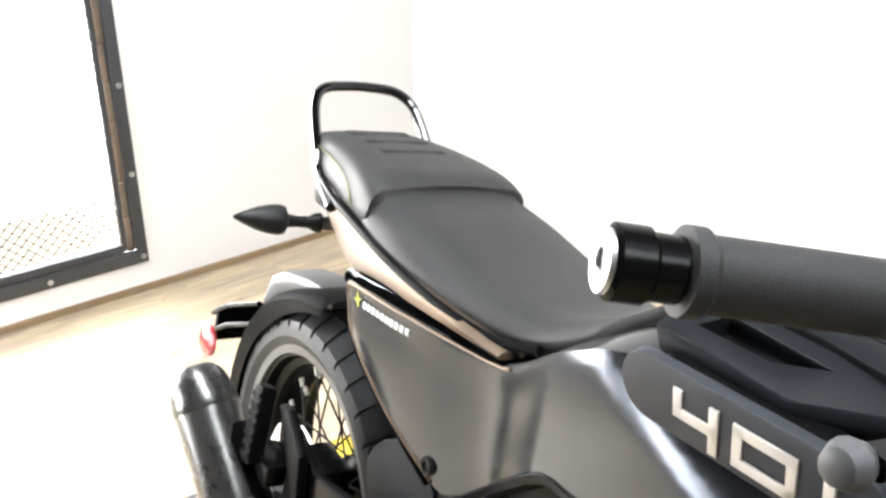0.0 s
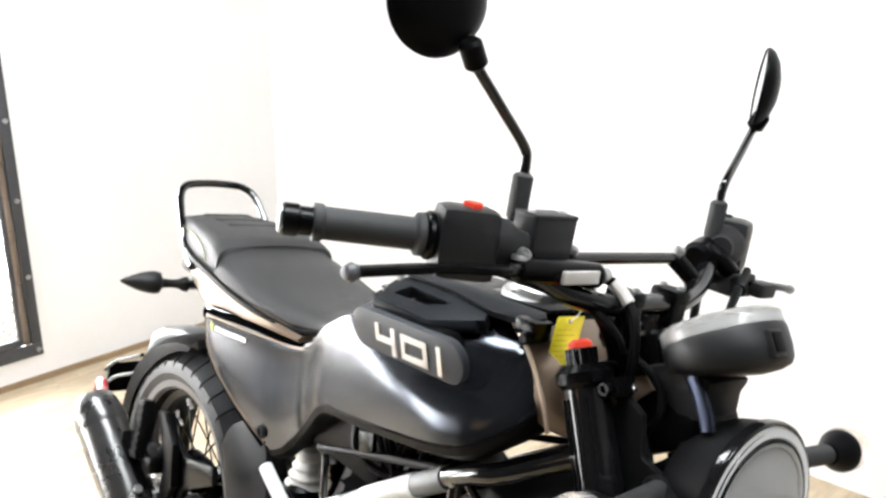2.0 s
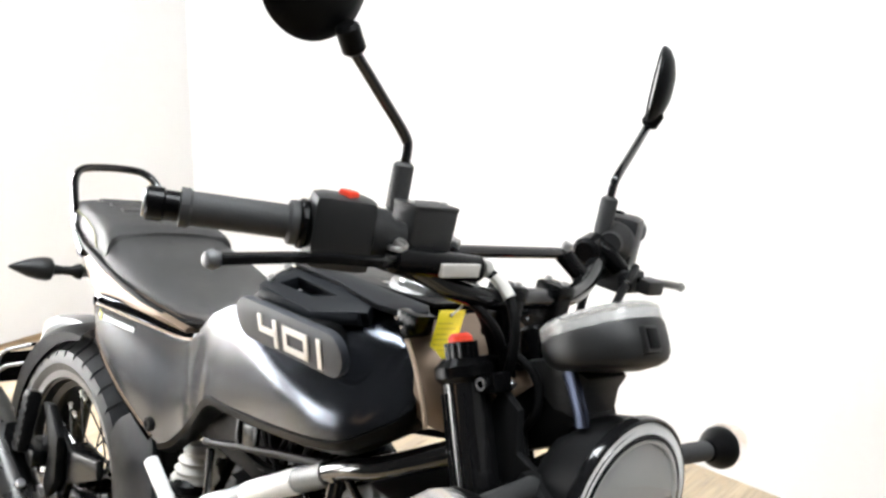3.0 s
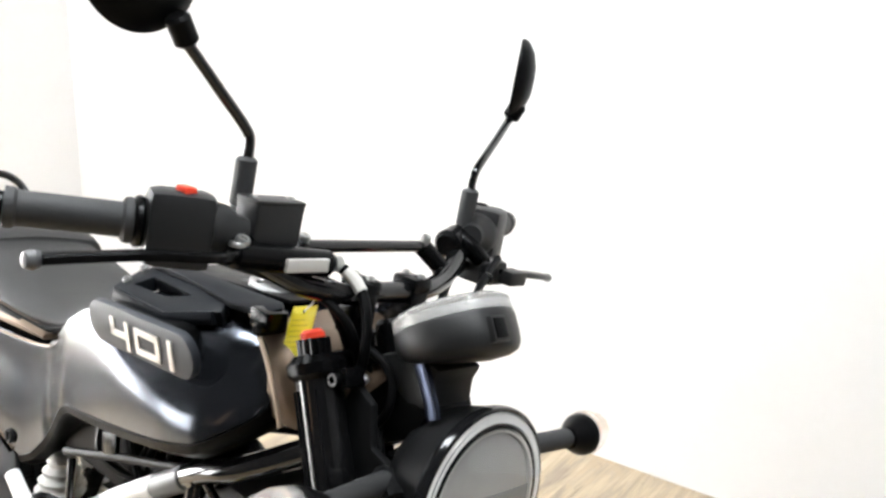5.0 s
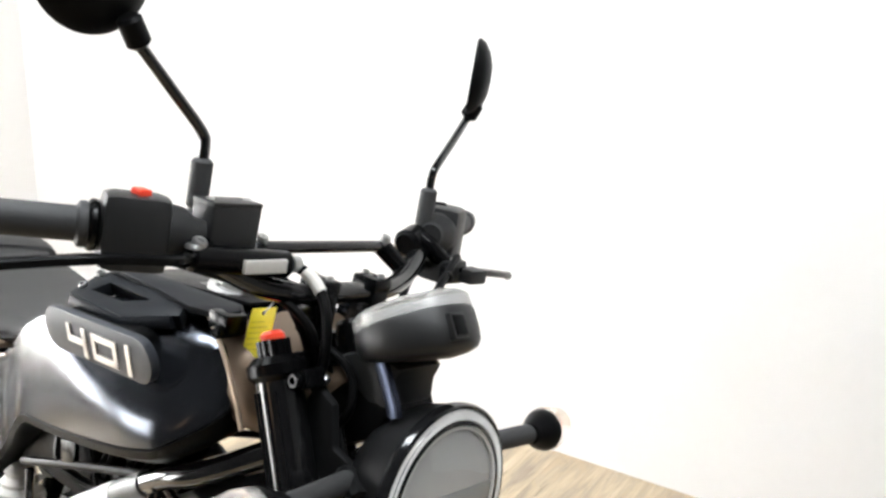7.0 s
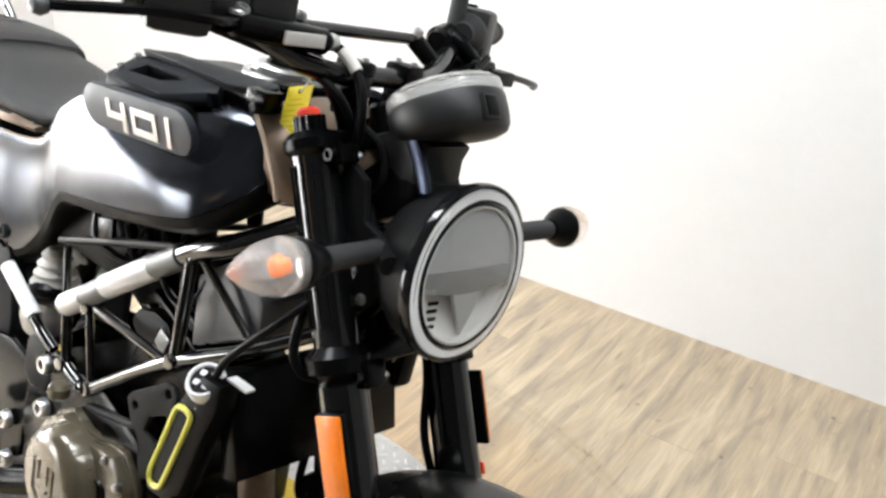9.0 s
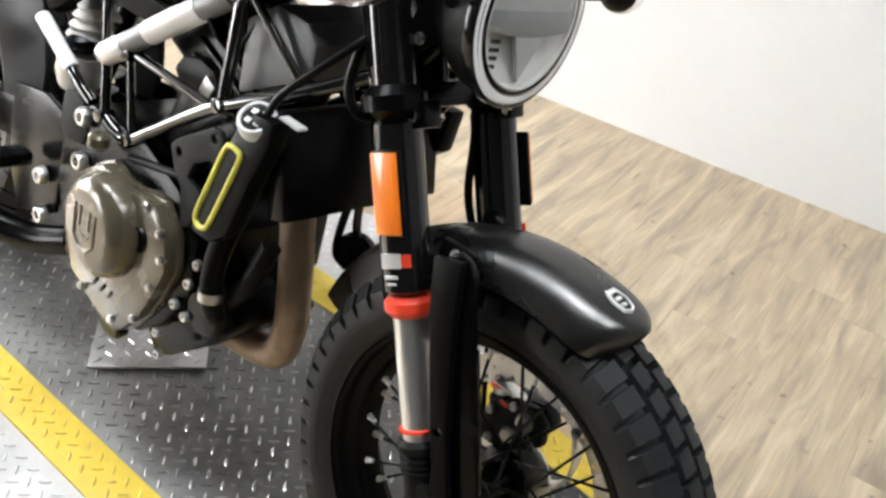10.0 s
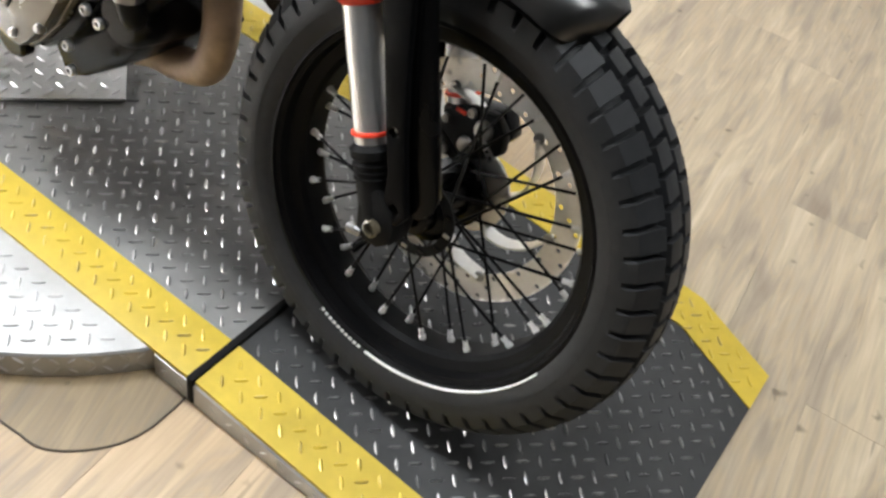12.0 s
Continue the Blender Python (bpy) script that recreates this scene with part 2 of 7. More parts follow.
def wood_material(name="limed_oak_vinyl", tint=(1, 1, 1), turn=0.0):
    """Pale limed planks: grain along the plank, tone differing from plank to plank."""
    m = bpy.data.materials.new(name)
    m.use_nodes = True
    nt = m.node_tree
    n, link = nt.nodes, nt.links.new
    b = n["Principled BSDF"]
    tc, info = n.new("ShaderNodeTexCoord"), n.new("ShaderNodeObjectInfo")
    shift = n.new("ShaderNodeVectorMath")
    shift.operation = "ADD"
    spread = n.new("ShaderNodeMath")
    spread.operation = "MULTIPLY"
    spread.inputs[1].default_value = 37.0
    link(info.outputs["Random"], spread.inputs[0])
    grain_way = n.new("ShaderNodeMapping")
    grain_way.inputs["Rotation"].default_value = (0, 0, turn)
    link(tc.outputs["Object"], grain_way.inputs["Vector"])
    link(grain_way.outputs["Vector"], shift.inputs[0])
    link(spread.outputs[0], shift.inputs[1])
    mp = n.new("ShaderNodeMapping")
    mp.inputs["Scale"].default_value = (1.3, 8.0, 1.0)
    link(shift.outputs[0], mp.inputs["Vector"])
    grain = n.new("ShaderNodeTexNoise")
    grain.inputs["Scale"].default_value, grain.inputs["Detail"].default_value, grain.inputs["Distortion"].default_value = 2.6, 9, 0.8
    link(mp.outputs["Vector"], grain.inputs["Vector"])
    mp2 = n.new("ShaderNodeMapping")
    mp2.inputs["Scale"].default_value = (4.0, 90.0, 1.0)
    link(shift.outputs[0], mp2.inputs["Vector"])
    fibre = n.new("ShaderNodeTexNoise")
    fibre.inputs["Scale"].default_value, fibre.inputs["Detail"].default_value = 2.0, 5
    link(mp2.outputs["Vector"], fibre.inputs["Vector"])
    ramp = n.new("ShaderNodeValToRGB")
    ramp.color_ramp.elements[0].position, ramp.color_ramp.elements[0].color = 0.26, (0.309, 0.239, 0.174, 1)
    ramp.color_ramp.elements[1].position, ramp.color_ramp.elements[1].color = 0.72, (0.617, 0.508, 0.368, 1)
    for at, tone_at in ((0.36, (0.364, 0.292, 0.215, 1)), (0.43, (0.417, 0.334, 0.238, 1)), (0.475, (0.478, 0.371, 0.244, 1)), (0.52, (0.453, 0.366, 0.264, 1)), (0.57, (0.523, 0.420, 0.284, 1)), (0.63, (0.561, 0.456, 0.319, 1))):
        e = ramp.color_ramp.elements.new(at)
        e.color = tone_at
    link(grain.outputs["Fac"], ramp.inputs["Fac"])
    mx = n.new("ShaderNodeMix")
    mx.data_type, mx.blend_type = "RGBA", "MULTIPLY"
    mx.inputs["Factor"].default_value = 1.0
    fr = n.new("ShaderNodeMapRange")
    fr.inputs["From Min"].default_value, fr.inputs["From Max"].default_value = 0.3, 0.7
    fr.inputs["To Min"].default_value, fr.inputs["To Max"].default_value = 0.86, 1.06
    link(fibre.outputs["Fac"], fr.inputs["Value"])
    link(ramp.outputs["Color"], mx.inputs["A"])
    link(fr.outputs["Result"], mx.inputs["B"])
    tone = n.new("ShaderNodeMapRange")
    tone.inputs["To Min"].default_value, tone.inputs["To Max"].default_value = 0.96, 1.04
    link(info.outputs["Random"], tone.inputs["Value"])
    my = n.new("ShaderNodeMix")
    my.data_type, my.blend_type = "RGBA", "MULTIPLY"
    my.inputs["Factor"].default_value = 1.0
    link(mx.outputs["Result"], my.inputs["A"])
    link(tone.outputs["Result"], my.inputs["B"])
    knot = n.new("ShaderNodeTexNoise")
    knot.inputs["Scale"].default_value, knot.inputs["Detail"].default_value = 26.0, 2
    link(shift.outputs[0], knot.inputs["Vector"])
    spot = n.new("ShaderNodeMapRange")
    spot.inputs["From Min"].default_value, spot.inputs["From Max"].default_value = 0.69, 0.78
    spot.inputs["To Min"].default_value, spot.inputs["To Max"].default_value = 1.0, 0.5
    link(knot.outputs["Fac"], spot.inputs["Value"])
    mk = n.new("ShaderNodeMix")
    mk.data_type, mk.blend_type = "RGBA", "MULTIPLY"
    mk.inputs["Factor"].default_value = 1.0
    link(my.outputs["Result"], mk.inputs["A"])
    link(spot.outputs["Result"], mk.inputs["B"])
    # short dark cracks along the grain
    mp3 = n.new("ShaderNodeMapping")
    mp3.inputs["Scale"].default_value = (5.0, 75.0, 1.0)
    link(shift.outputs[0], mp3.inputs["Vector"])
    crack = n.new("ShaderNodeTexNoise")
    crack.inputs["Scale"].default_value, crack.inputs["Detail"].default_value = 1.0, 2
    link(mp3.outputs["Vector"], crack.inputs["Vector"])
    cr = n.new("ShaderNodeMapRange")
    cr.inputs["From Min"].default_value, cr.inputs["From Max"].default_value = 0.67, 0.74
    cr.inputs["To Min"].default_value, cr.inputs["To Max"].default_value = 1.0, 0.62
    link(crack.outputs["Fac"], cr.inputs["Value"])
    mc = n.new("ShaderNodeMix")
    mc.data_type, mc.blend_type = "RGBA", "MULTIPLY"
    mc.inputs["Factor"].default_value = 1.0
    link(mk.outputs["Result"], mc.inputs["A"])
    link(cr.outputs["Result"], mc.inputs["B"])
    mt = n.new("ShaderNodeMix")
    mt.data_type, mt.blend_type = "RGBA", "MULTIPLY"
    mt.inputs["Factor"].default_value = 1.0
    mt.inputs["B"].default_value = (*tint, 1)
    link(mc.outputs["Result"], mt.inputs["A"])
    # a worn ring where the turntable's trolley rolls; inside it an amber, darker tone
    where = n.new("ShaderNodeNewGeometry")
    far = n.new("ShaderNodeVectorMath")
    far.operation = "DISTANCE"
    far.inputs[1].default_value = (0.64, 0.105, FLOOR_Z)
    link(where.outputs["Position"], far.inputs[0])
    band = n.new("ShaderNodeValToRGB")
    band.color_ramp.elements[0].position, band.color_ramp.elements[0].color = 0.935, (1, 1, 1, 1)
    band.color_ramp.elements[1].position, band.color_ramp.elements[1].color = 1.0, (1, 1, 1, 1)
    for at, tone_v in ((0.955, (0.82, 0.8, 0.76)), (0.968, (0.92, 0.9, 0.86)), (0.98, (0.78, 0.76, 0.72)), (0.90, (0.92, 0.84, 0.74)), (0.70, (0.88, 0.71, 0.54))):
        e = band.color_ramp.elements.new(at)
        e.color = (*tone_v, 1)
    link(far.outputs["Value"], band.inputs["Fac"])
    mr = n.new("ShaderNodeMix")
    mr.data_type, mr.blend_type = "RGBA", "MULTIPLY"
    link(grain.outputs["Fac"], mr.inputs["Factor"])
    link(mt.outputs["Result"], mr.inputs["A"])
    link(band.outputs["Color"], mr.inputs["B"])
    link(mr.outputs["Result"], b.inputs["Base Color"])
    b.inputs["Roughness"].default_value = 0.42
    bp = n.new("ShaderNodeBump")
    bp.inputs["Strength"].default_value, bp.inputs["Distance"].default_value = 0.15, 0.001
    link(fibre.outputs["Fac"], bp.inputs["Height"])
    link(bp.outputs["Normal"], b.inputs["Normal"])
    return m


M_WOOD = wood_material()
M_WOOD_PATCH = wood_material("stained_oak_vinyl", (0.62, 0.62, 0.57), radians(75))
M_SEAM = mat("dark_seam_filler", (0.06, 0.045, 0.03), 0.8)
M_JOINT = mat("dark_floor_joint", (0.37, 0.305, 0.215), 0.8)

# ---- mesh helpers ----
BIKE_TURN = Matrix.Rotation(radians(-11.36), 4, "X") @ Matrix.Rotation(radians(0.45), 4, "Y")
RAKE = radians(25)
STEER_AXIS = Vector((-math.sin(RAKE), 0, math.cos(RAKE)))
STEER_FOOT = Vector((1.452, 0, 0))
STEER = Matrix.Translation(STEER_FOOT) @ Matrix.Rotation(radians(1.37), 4, STEER_AXIS) @ Matrix.Translation(-STEER_FOOT)


def link_mesh(name, bm, material, parent=None, sharp=35):
    mesh = bpy.data.meshes.new(name)
    bmesh.ops.recalc_face_normals(bm, faces=bm.faces[:])
    bm.to_mesh(mesh)
    bm.free()
    mats = material if isinstance(material, (list, tuple)) else [material]
    for m in mats:
        mesh.materials.append(m)
    mesh.shade_smooth()
    mesh.set_sharp_from_angle(angle=radians(sharp))
    ob = new(name, mesh)
    if parent:
        ob.parent = parent
    return ob


def part(name, bm, material, parent, label="", steer=False, sharp=35):
    """Links a bmesh as one mesh object under a thing or a part; steer: it turns with the handlebar."""
    if steer:
        bm.transform(STEER)
    ob = link_mesh(name, bm, material, parent, sharp)
    if label:
        tagged(ob, label)
    return ob


def thing(name, bm, material, label, category, group="", m=None, sharp=35, kind=""):
    ob = link_mesh(name, bm, material, None, sharp)
    if m is not None:
        ob.matrix_world = m
    return tagged(ob, label, category, group, kind)


def empty(name, m, label, category, group="", kind=""):
    ob = new(name)
    ob.empty_display_size = 0.1
    ob.matrix_world = m
    return tagged(ob, label, category, group, kind)


def smooth_path(points, steps=6, closed=False):
    """A rounded path through the points."""
    pts = [Vector(p) for p in points]
    n = len(pts)
    out = []
    for i in range(n if closed else n - 1):
        p0 = pts[(i - 1) % n] if closed or i else pts[0] * 2 - pts[1]
        p1, p2 = pts[i], pts[(i + 1) % n]
        p3 = pts[(i + 2) % n] if closed or i + 2 < n else p2 * 2 - p1
        for k in range(steps):
            t = k / steps
            out.append(0.5 * (2 * p1 + (p2 - p0) * t + (2 * p0 - 5 * p1 + 4 * p2 - p3) * t * t + (3 * p1 - p0 - 3 * p2 + p3) * t ** 3))
    if not closed:
        out.append(pts[-1])
    return out


def tube(points, radius, seg=12, closed=False, flat=None, into=None):
    """A pipe along points; radius: a number or one for each point; flat: (across, up) half sizes of a flat band instead."""
    bm = into or bmesh.new()
    pts = [Vector(p) for p in points]
    n = len(pts)
    rings = []
    side = None
    for i, p in enumerate(pts):
        a = pts[(i + 1) % n] if closed or i + 1 < n else p
        z = pts[(i - 1) % n] if closed or i else p
        d = (a - z).normalized()
        if side is None:
            side = d.cross(Vector((0, 0, 1)) if abs(d.z) < 0.9 else Vector((1, 0, 0))).normalized()
        side = (side - d * side.dot(d)).normalized()
        up = d.cross(side)
        r = radius[i] if isinstance(radius, (list, tuple)) else radius
        ring = []
        if flat:
            w, h = flat
            for u, v in ((-1, -0.6), (-0.7, -1), (0.7, -1), (1, -0.6), (1, 0.6), (0.7, 1), (-0.7, 1), (-1, 0.6)):
                ring.append(bm.verts.new(p + side * (u * w) + up * (v * h)))
        else:
            for k in range(seg):
                t = 2 * math.pi * k / seg
                ring.append(bm.verts.new(p + (side * math.cos(t) + up * math.sin(t)) * r))
        rings.append(ring)
    m = len(rings[0])
    for i in range(n if closed else n - 1):
        a, b = rings[i], rings[(i + 1) % n]
        for k in range(m):
            bm.faces.new((a[k], a[(k + 1) % m], b[(k + 1) % m], b[k]))
    if not closed:
        bm.faces.new(rings[0][::-1])
        bm.faces.new(rings[-1])
    return bm


def lathe(profile, centre, axis, seg=32, into=None, closed=False, arc=(0, 360)):
    """Turns a profile of (radius, height along the axis) round the axis."""
    bm = into or bmesh.new()
    z = Vector(axis).normalized()
    x = z.cross(Vector((0, 0, 1)) if abs(z.z) < 0.9 else Vector((1, 0, 0))).normalized()
    y = z.cross(x)
    c = Vector(centre)
    whole = arc[1] - arc[0] >= 360
    count = seg if whole else seg + 1
    rings = []
    for r, h in profile:
        if r < 1e-6:
            rings.append([bm.verts.new(c + z * h)])
            continue
        rings.append([bm.verts.new(c + z * h + (x * math.cos(t) + y * math.sin(t)) * r)
                      for t in (radians(arc[0] + (arc[1] - arc[0]) * k / seg) for k in range(count))])
    pairs = list(zip(rings, rings[1:])) + ([(rings[-1], rings[0])] if closed else [])
    for a, b in pairs:
        for k in range(seg):
            j = (k + 1) % count
            if len(a) == 1 and len(b) == 1:
                continue
            if len(a) == 1:
                bm.faces.new((a[0], b[j], b[k]))
            elif len(b) == 1:
                bm.faces.new((a[k], a[j], b[0]))
            else:
                bm.faces.new((a[k], a[j], b[j], b[k]))
    return bm


def rod(a, b, r, seg=12, bevel=0.15, into=None):
    """A round bar from a to b with softened ends."""
    a, b = Vector(a), Vector(b)
    d = (b - a).length
    e = min(r * bevel * 2, d * 0.3)
    return lathe([(0, 0), (r - e, 0), (r, e), (r, d - e), (r - e, d), (0, d)], a, b - a, seg, into)


def block(centre, size, bevel=0.004, turn=None, into=None, taper=1.0):
    """A box with softened edges; taper: how wide its top is against its base."""
    bm = bmesh.new()
    bmesh.ops.create_cube(bm, size=1)
    for v in bm.verts:
        k = taper if v.co.z > 0 else 1
        v.co = Vector((v.co.x * size[0] * k, v.co.y * size[1] * k, v.co.z * size[2]))
    if bevel:
        bmesh.ops.bevel(bm, geom=bm.edges[:], offset=min(bevel, min(size) * 0.4), segments=2, affect="EDGES", profile=0.6)
    m = Matrix.Translation(centre)
    if turn is not None:
        m = m @ (turn.to_4x4() if hasattr(turn, "to_4x4") else turn)
    bm.transform(m)
    return absorb(into, bm)


def absorb(into, bm):
    if into is None:
        return bm
    mesh = bpy.data.meshes.new("tmp")
    bm.to_mesh(mesh)
    bm.free()
    into.from_mesh(mesh)
    bpy.data.meshes.remove(mesh)
    return into


def slab(outline, y0, y1, bevel=0.004, holes=(), into=None, frame3=None):
    """A plate with an outline in (x, z), from y0 to y1, edges softened. frame3: a matrix that lays it elsewhere."""
    bm = bmesh.new()
    vs = [bm.verts.new((x, y0, z)) for x, z in outline]
    f = bm.faces.new(vs)
    if holes:
        for hole in holes:
            hs = [bm.verts.new((x, y0, z)) for x, z in hole]
            for i in range(len(hs)):
                bm.edges.new((hs[i], hs[(i + 1) % len(hs)]))
        bm.faces.remove(f)
        bmesh.ops.triangle_fill(bm, edges=bm.edges[:], use_beauty=True)
    ex = bmesh.ops.extrude_face_region(bm, geom=bm.faces[:])
    bmesh.ops.translate(bm, verts=[g for g in ex["geom"] if isinstance(g, bmesh.types.BMVert)], vec=(0, y1 - y0, 0))
    bmesh.ops.recalc_face_normals(bm, faces=bm.faces[:])
    if bevel:
        rim = [e for e in bm.edges if len(e.link_faces) == 2 and e.calc_face_angle(0) > radians(50)]
        bmesh.ops.bevel(bm, geom=rim, offset=bevel, segments=2, affect="EDGES", profile=0.6, clamp_overlap=True)
    if frame3 is not None:
        bm.transform(frame3)
    return absorb(into, bm)


def loft(rings, cap=True, into=None, closed=False):
    """A skin over rings of as many points each."""
    bm = into or bmesh.new()
    vs = [[bm.verts.new(p) for p in ring] for ring in rings]
    m = len(vs[0])
    for a, b in zip(vs, vs[1:]):
        for k in range(m if closed else m - 1):
            bm.faces.new((a[k], a[(k + 1) % m], b[(k + 1) % m], b[k]))
    if cap and closed:
        bm.faces.new(vs[0][::-1])
        bm.faces.new(vs[-1])
    return bm


def resample(stations, steps=4):
    """Rounds off lists of numbers between stations."""
    out = []
    n = len(stations)
    for i in range(n - 1):
        p0, p1, p2, p3 = (np.array(stations[min(max(j, 0), n - 1)], float) for j in (i - 1, i, i + 1, i + 2))
        for k in range(steps):
            t = k / steps
            m1, m2 = (p2 - p0) / 2, (p3 - p1) / 2
            out.append((2 * t ** 3 - 3 * t * t + 1) * p1 + (t ** 3 - 2 * t * t + t) * m1 + (3 * t * t - 2 * t ** 3) * p2 + (t ** 3 - t * t) * m2)
    out.append(np.array(stations[-1], float))
    return out


def bolt(place, axis, r=0.007, h=0.005, into=None):
    """A domed socket screw head."""
    return lathe([(0, h * 0.45), (r * 0.5, h * 0.45), (r * 0.52, h), (r * 0.85, h), (r, h * 0.6), (r, 0), (0, 0)], place, axis, 12, into)

# ---- the room ----


def room_box(name, lo, hi, material, label, category):
    c = [(a + b) / 2 for a, b in zip(lo, hi)]
    s = [b - a for a, b in zip(lo, hi)]
    bm = block(c, s, 0.0)
    return thing(name, bm, material, label, category, m=ROOM, kind="structure")


T = 0.14
room_box("floor", (WALL_X - T, NEAR_Y - T, FLOOR_Z - 0.1), (FAR_X + T, WALL_Y + T, FLOOR_Z - 0.0015), M_JOINT, "pale limed oak plank floor of the showroom", "floor")
floor = bpy.data.objects["floor"]
room_box("wall_north", (WALL_X - T, WALL_Y, FLOOR_Z - 0.1), (FAR_X + T, WALL_Y + T, CEIL_Z), M_WALL, "plain white painted wall behind the motorcycle", "wall")
# unseen east wall, greyed so forward-facing black parts mirror less light
room_box("wall_east", (FAR_X, NEAR_Y, FLOOR_Z - 0.1), (FAR_X + T, WALL_Y, CEIL_Z), M_WALL_EAST, "plain unseen wall, grey to keep reflections dark", "wall")
# unseen south wall behind camera, kept dark; polished parts mirror it and two added windows
SW_X0, SW_X1, SW_Z0, SW_Z1 = 0.52, 0.78, 1.0, 1.6
LW_X0, LW_X1, LW_Z0, LW_Z1 = -1.35, -0.45, 0.12, 1.15
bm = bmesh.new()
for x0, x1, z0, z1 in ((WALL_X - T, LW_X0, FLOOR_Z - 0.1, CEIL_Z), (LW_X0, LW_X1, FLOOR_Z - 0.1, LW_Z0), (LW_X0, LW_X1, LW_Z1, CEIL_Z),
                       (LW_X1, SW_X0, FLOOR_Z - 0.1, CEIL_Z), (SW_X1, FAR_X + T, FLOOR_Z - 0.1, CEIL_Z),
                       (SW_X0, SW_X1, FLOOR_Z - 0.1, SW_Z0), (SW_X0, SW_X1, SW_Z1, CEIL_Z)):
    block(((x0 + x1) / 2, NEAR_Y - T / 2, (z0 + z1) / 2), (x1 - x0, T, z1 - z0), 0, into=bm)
thing("wall_south", bm, M_WALL_GREY, "unseen wall kept near black for dark reflections, with two added windows", "wall", m=ROOM, kind="structure")
# unseen windows added to give the tank pale sheen and warm patches
for wname, wlabel, a0, a1, b0, b1 in (("tall_glow_window", "unseen tall narrow window in a dark grey frame, added for warm tank reflections", SW_X0, SW_X1, SW_Z0, SW_Z1), ("low_glow_window", "unseen low wide window in a dark grey frame, added for the tank's sheen", LW_X0, LW_X1, LW_Z0, LW_Z1)):
    south = empty(wname, ROOM, wlabel, "window", kind="structure")
    for x0, x1, z0, z1 in ((a0, a0 + 0.05, b0, b1), (a1 - 0.05, a1, b0, b1), (a0 + 0.05, a1 - 0.05, b0, b0 + 0.05), (a0 + 0.05, a1 - 0.05, b1 - 0.05, b1)):
        part("window_frame", block(((x0 + x1) / 2, NEAR_Y - 0.06, (z0 + z1) / 2), (x1 - x0, 0.05, z1 - z0), 0.003), M_ANGLE, south)
# glowing sheets added only for the bodywork to mirror
room_box("backdrop", (LW_X0 - 0.9, NEAR_Y - 0.75, -0.3), (LW_X1 + 0.4, NEAR_Y - 0.72, 3.4), M_GLOW_LOW, "pale glowing sheet added outside the unseen low window", "backdrop")
room_box("backdrop", (SW_X0 - 0.2, NEAR_Y - 0.75, 0.0), (SW_X1 + 0.2, NEAR_Y - 0.72, 3.4), M_GLOW_TALL, "warm glowing sheet added beyond the unseen tall window", "backdrop")
# unseen ceiling, darkened so the tank top and blacks mirror little light
room_box("ceiling", (WALL_X - T, NEAR_Y - T, CEIL_Z), (FAR_X + T, WALL_Y + T, CEIL_Z + 0.1), M_CEIL, "plain unseen ceiling, dark grey to keep reflections dark", "ceiling")
corner = bmesh.new()
low = [corner.verts.new((x, y, FLOOR_Z)) for x, y in ((WALL_X + 0.001, 1.415), (-1.03, WALL_Y - 0.001), (WALL_X + 0.001, WALL_Y - 0.001))]
ex = bmesh.ops.extrude_face_region(corner, geom=[corner.faces.new(low)])
bmesh.ops.translate(corner, verts=[g for g in ex["geom"] if isinstance(g, bmesh.types.BMVert)], vec=(0, 0, CEIL_Z - FLOOR_Z - 0.001))
thing("wall_corner", corner, M_WALL, "slanting white painted wall across the room's corner", "wall", m=ROOM, kind="structure")

# west wall, with the window's opening through it
WIN_Y0, WIN_Y1, WIN_Z0, WIN_Z1 = -1.5, 0.345, 0.07, 1.198
bm = bmesh.new()
for y0, y1, z0, z1 in ((NEAR_Y, WIN_Y0, FLOOR_Z - 0.1, CEIL_Z), (WIN_Y1, WALL_Y, FLOOR_Z - 0.1, CEIL_Z),
                       (WIN_Y0, WIN_Y1, FLOOR_Z - 0.1, WIN_Z0), (WIN_Y0, WIN_Y1, WIN_Z1, CEIL_Z)):
    block((WALL_X - T / 2, (y0 + y1) / 2, (z0 + z1) / 2), (T, y1 - y0, z1 - z0), 0, into=bm)
thing("wall_west", bm, M_WALL, "white painted wall with a steel-mesh window", "wall", m=ROOM, kind="structure")

room_box("baseboard", (WALL_X, NEAR_Y, FLOOR_Z), (WALL_X + 0.012, 1.43, FLOOR_Z + 0.02), M_BASE, "thin brown strip along the wall's foot", "baseboard")

# window: steel angle frame with screws, timber strip inside, expanded mesh
window = empty("window_1", ROOM, "wall window of rusty expanded mesh in a dark steel frame", "window", kind="structure")
OY0, OY1, OZ0, OZ1 = WIN_Y0 - 0.04, 0.365, 0.048, 1.205
fx = WALL_X + 0.006
for lo, hi in (((OY0, OZ0), (OY1, OZ0 + 0.045)), ((OY0, OZ1 - 0.028), (OY1, OZ1)), ((OY1 - 0.034, OZ0 + 0.045), (OY1, OZ1 - 0.028)),
               ((OY0, OZ0 + 0.045), (OY0 + 0.034, OZ1 - 0.028))):
    part("window_frame", block((fx, (lo[0] + hi[0]) / 2, (lo[1] + hi[1]) / 2), (0.012, hi[0] - lo[0], hi[1] - lo[1]), 0.002), M_ANGLE, window, "dark grey steel angle")
IY1, IZ0, IZ1 = OY1 - 0.034, OZ0 + 0.045, OZ1 - 0.028
part("inner_post", block((fx - 0.016, IY1 - 0.018, (IZ0 + IZ1) / 2), (0.018, 0.04, IZ1 - IZ0), 0.002), M_ANGLE, window)
random.seed(4)
z = IZ0
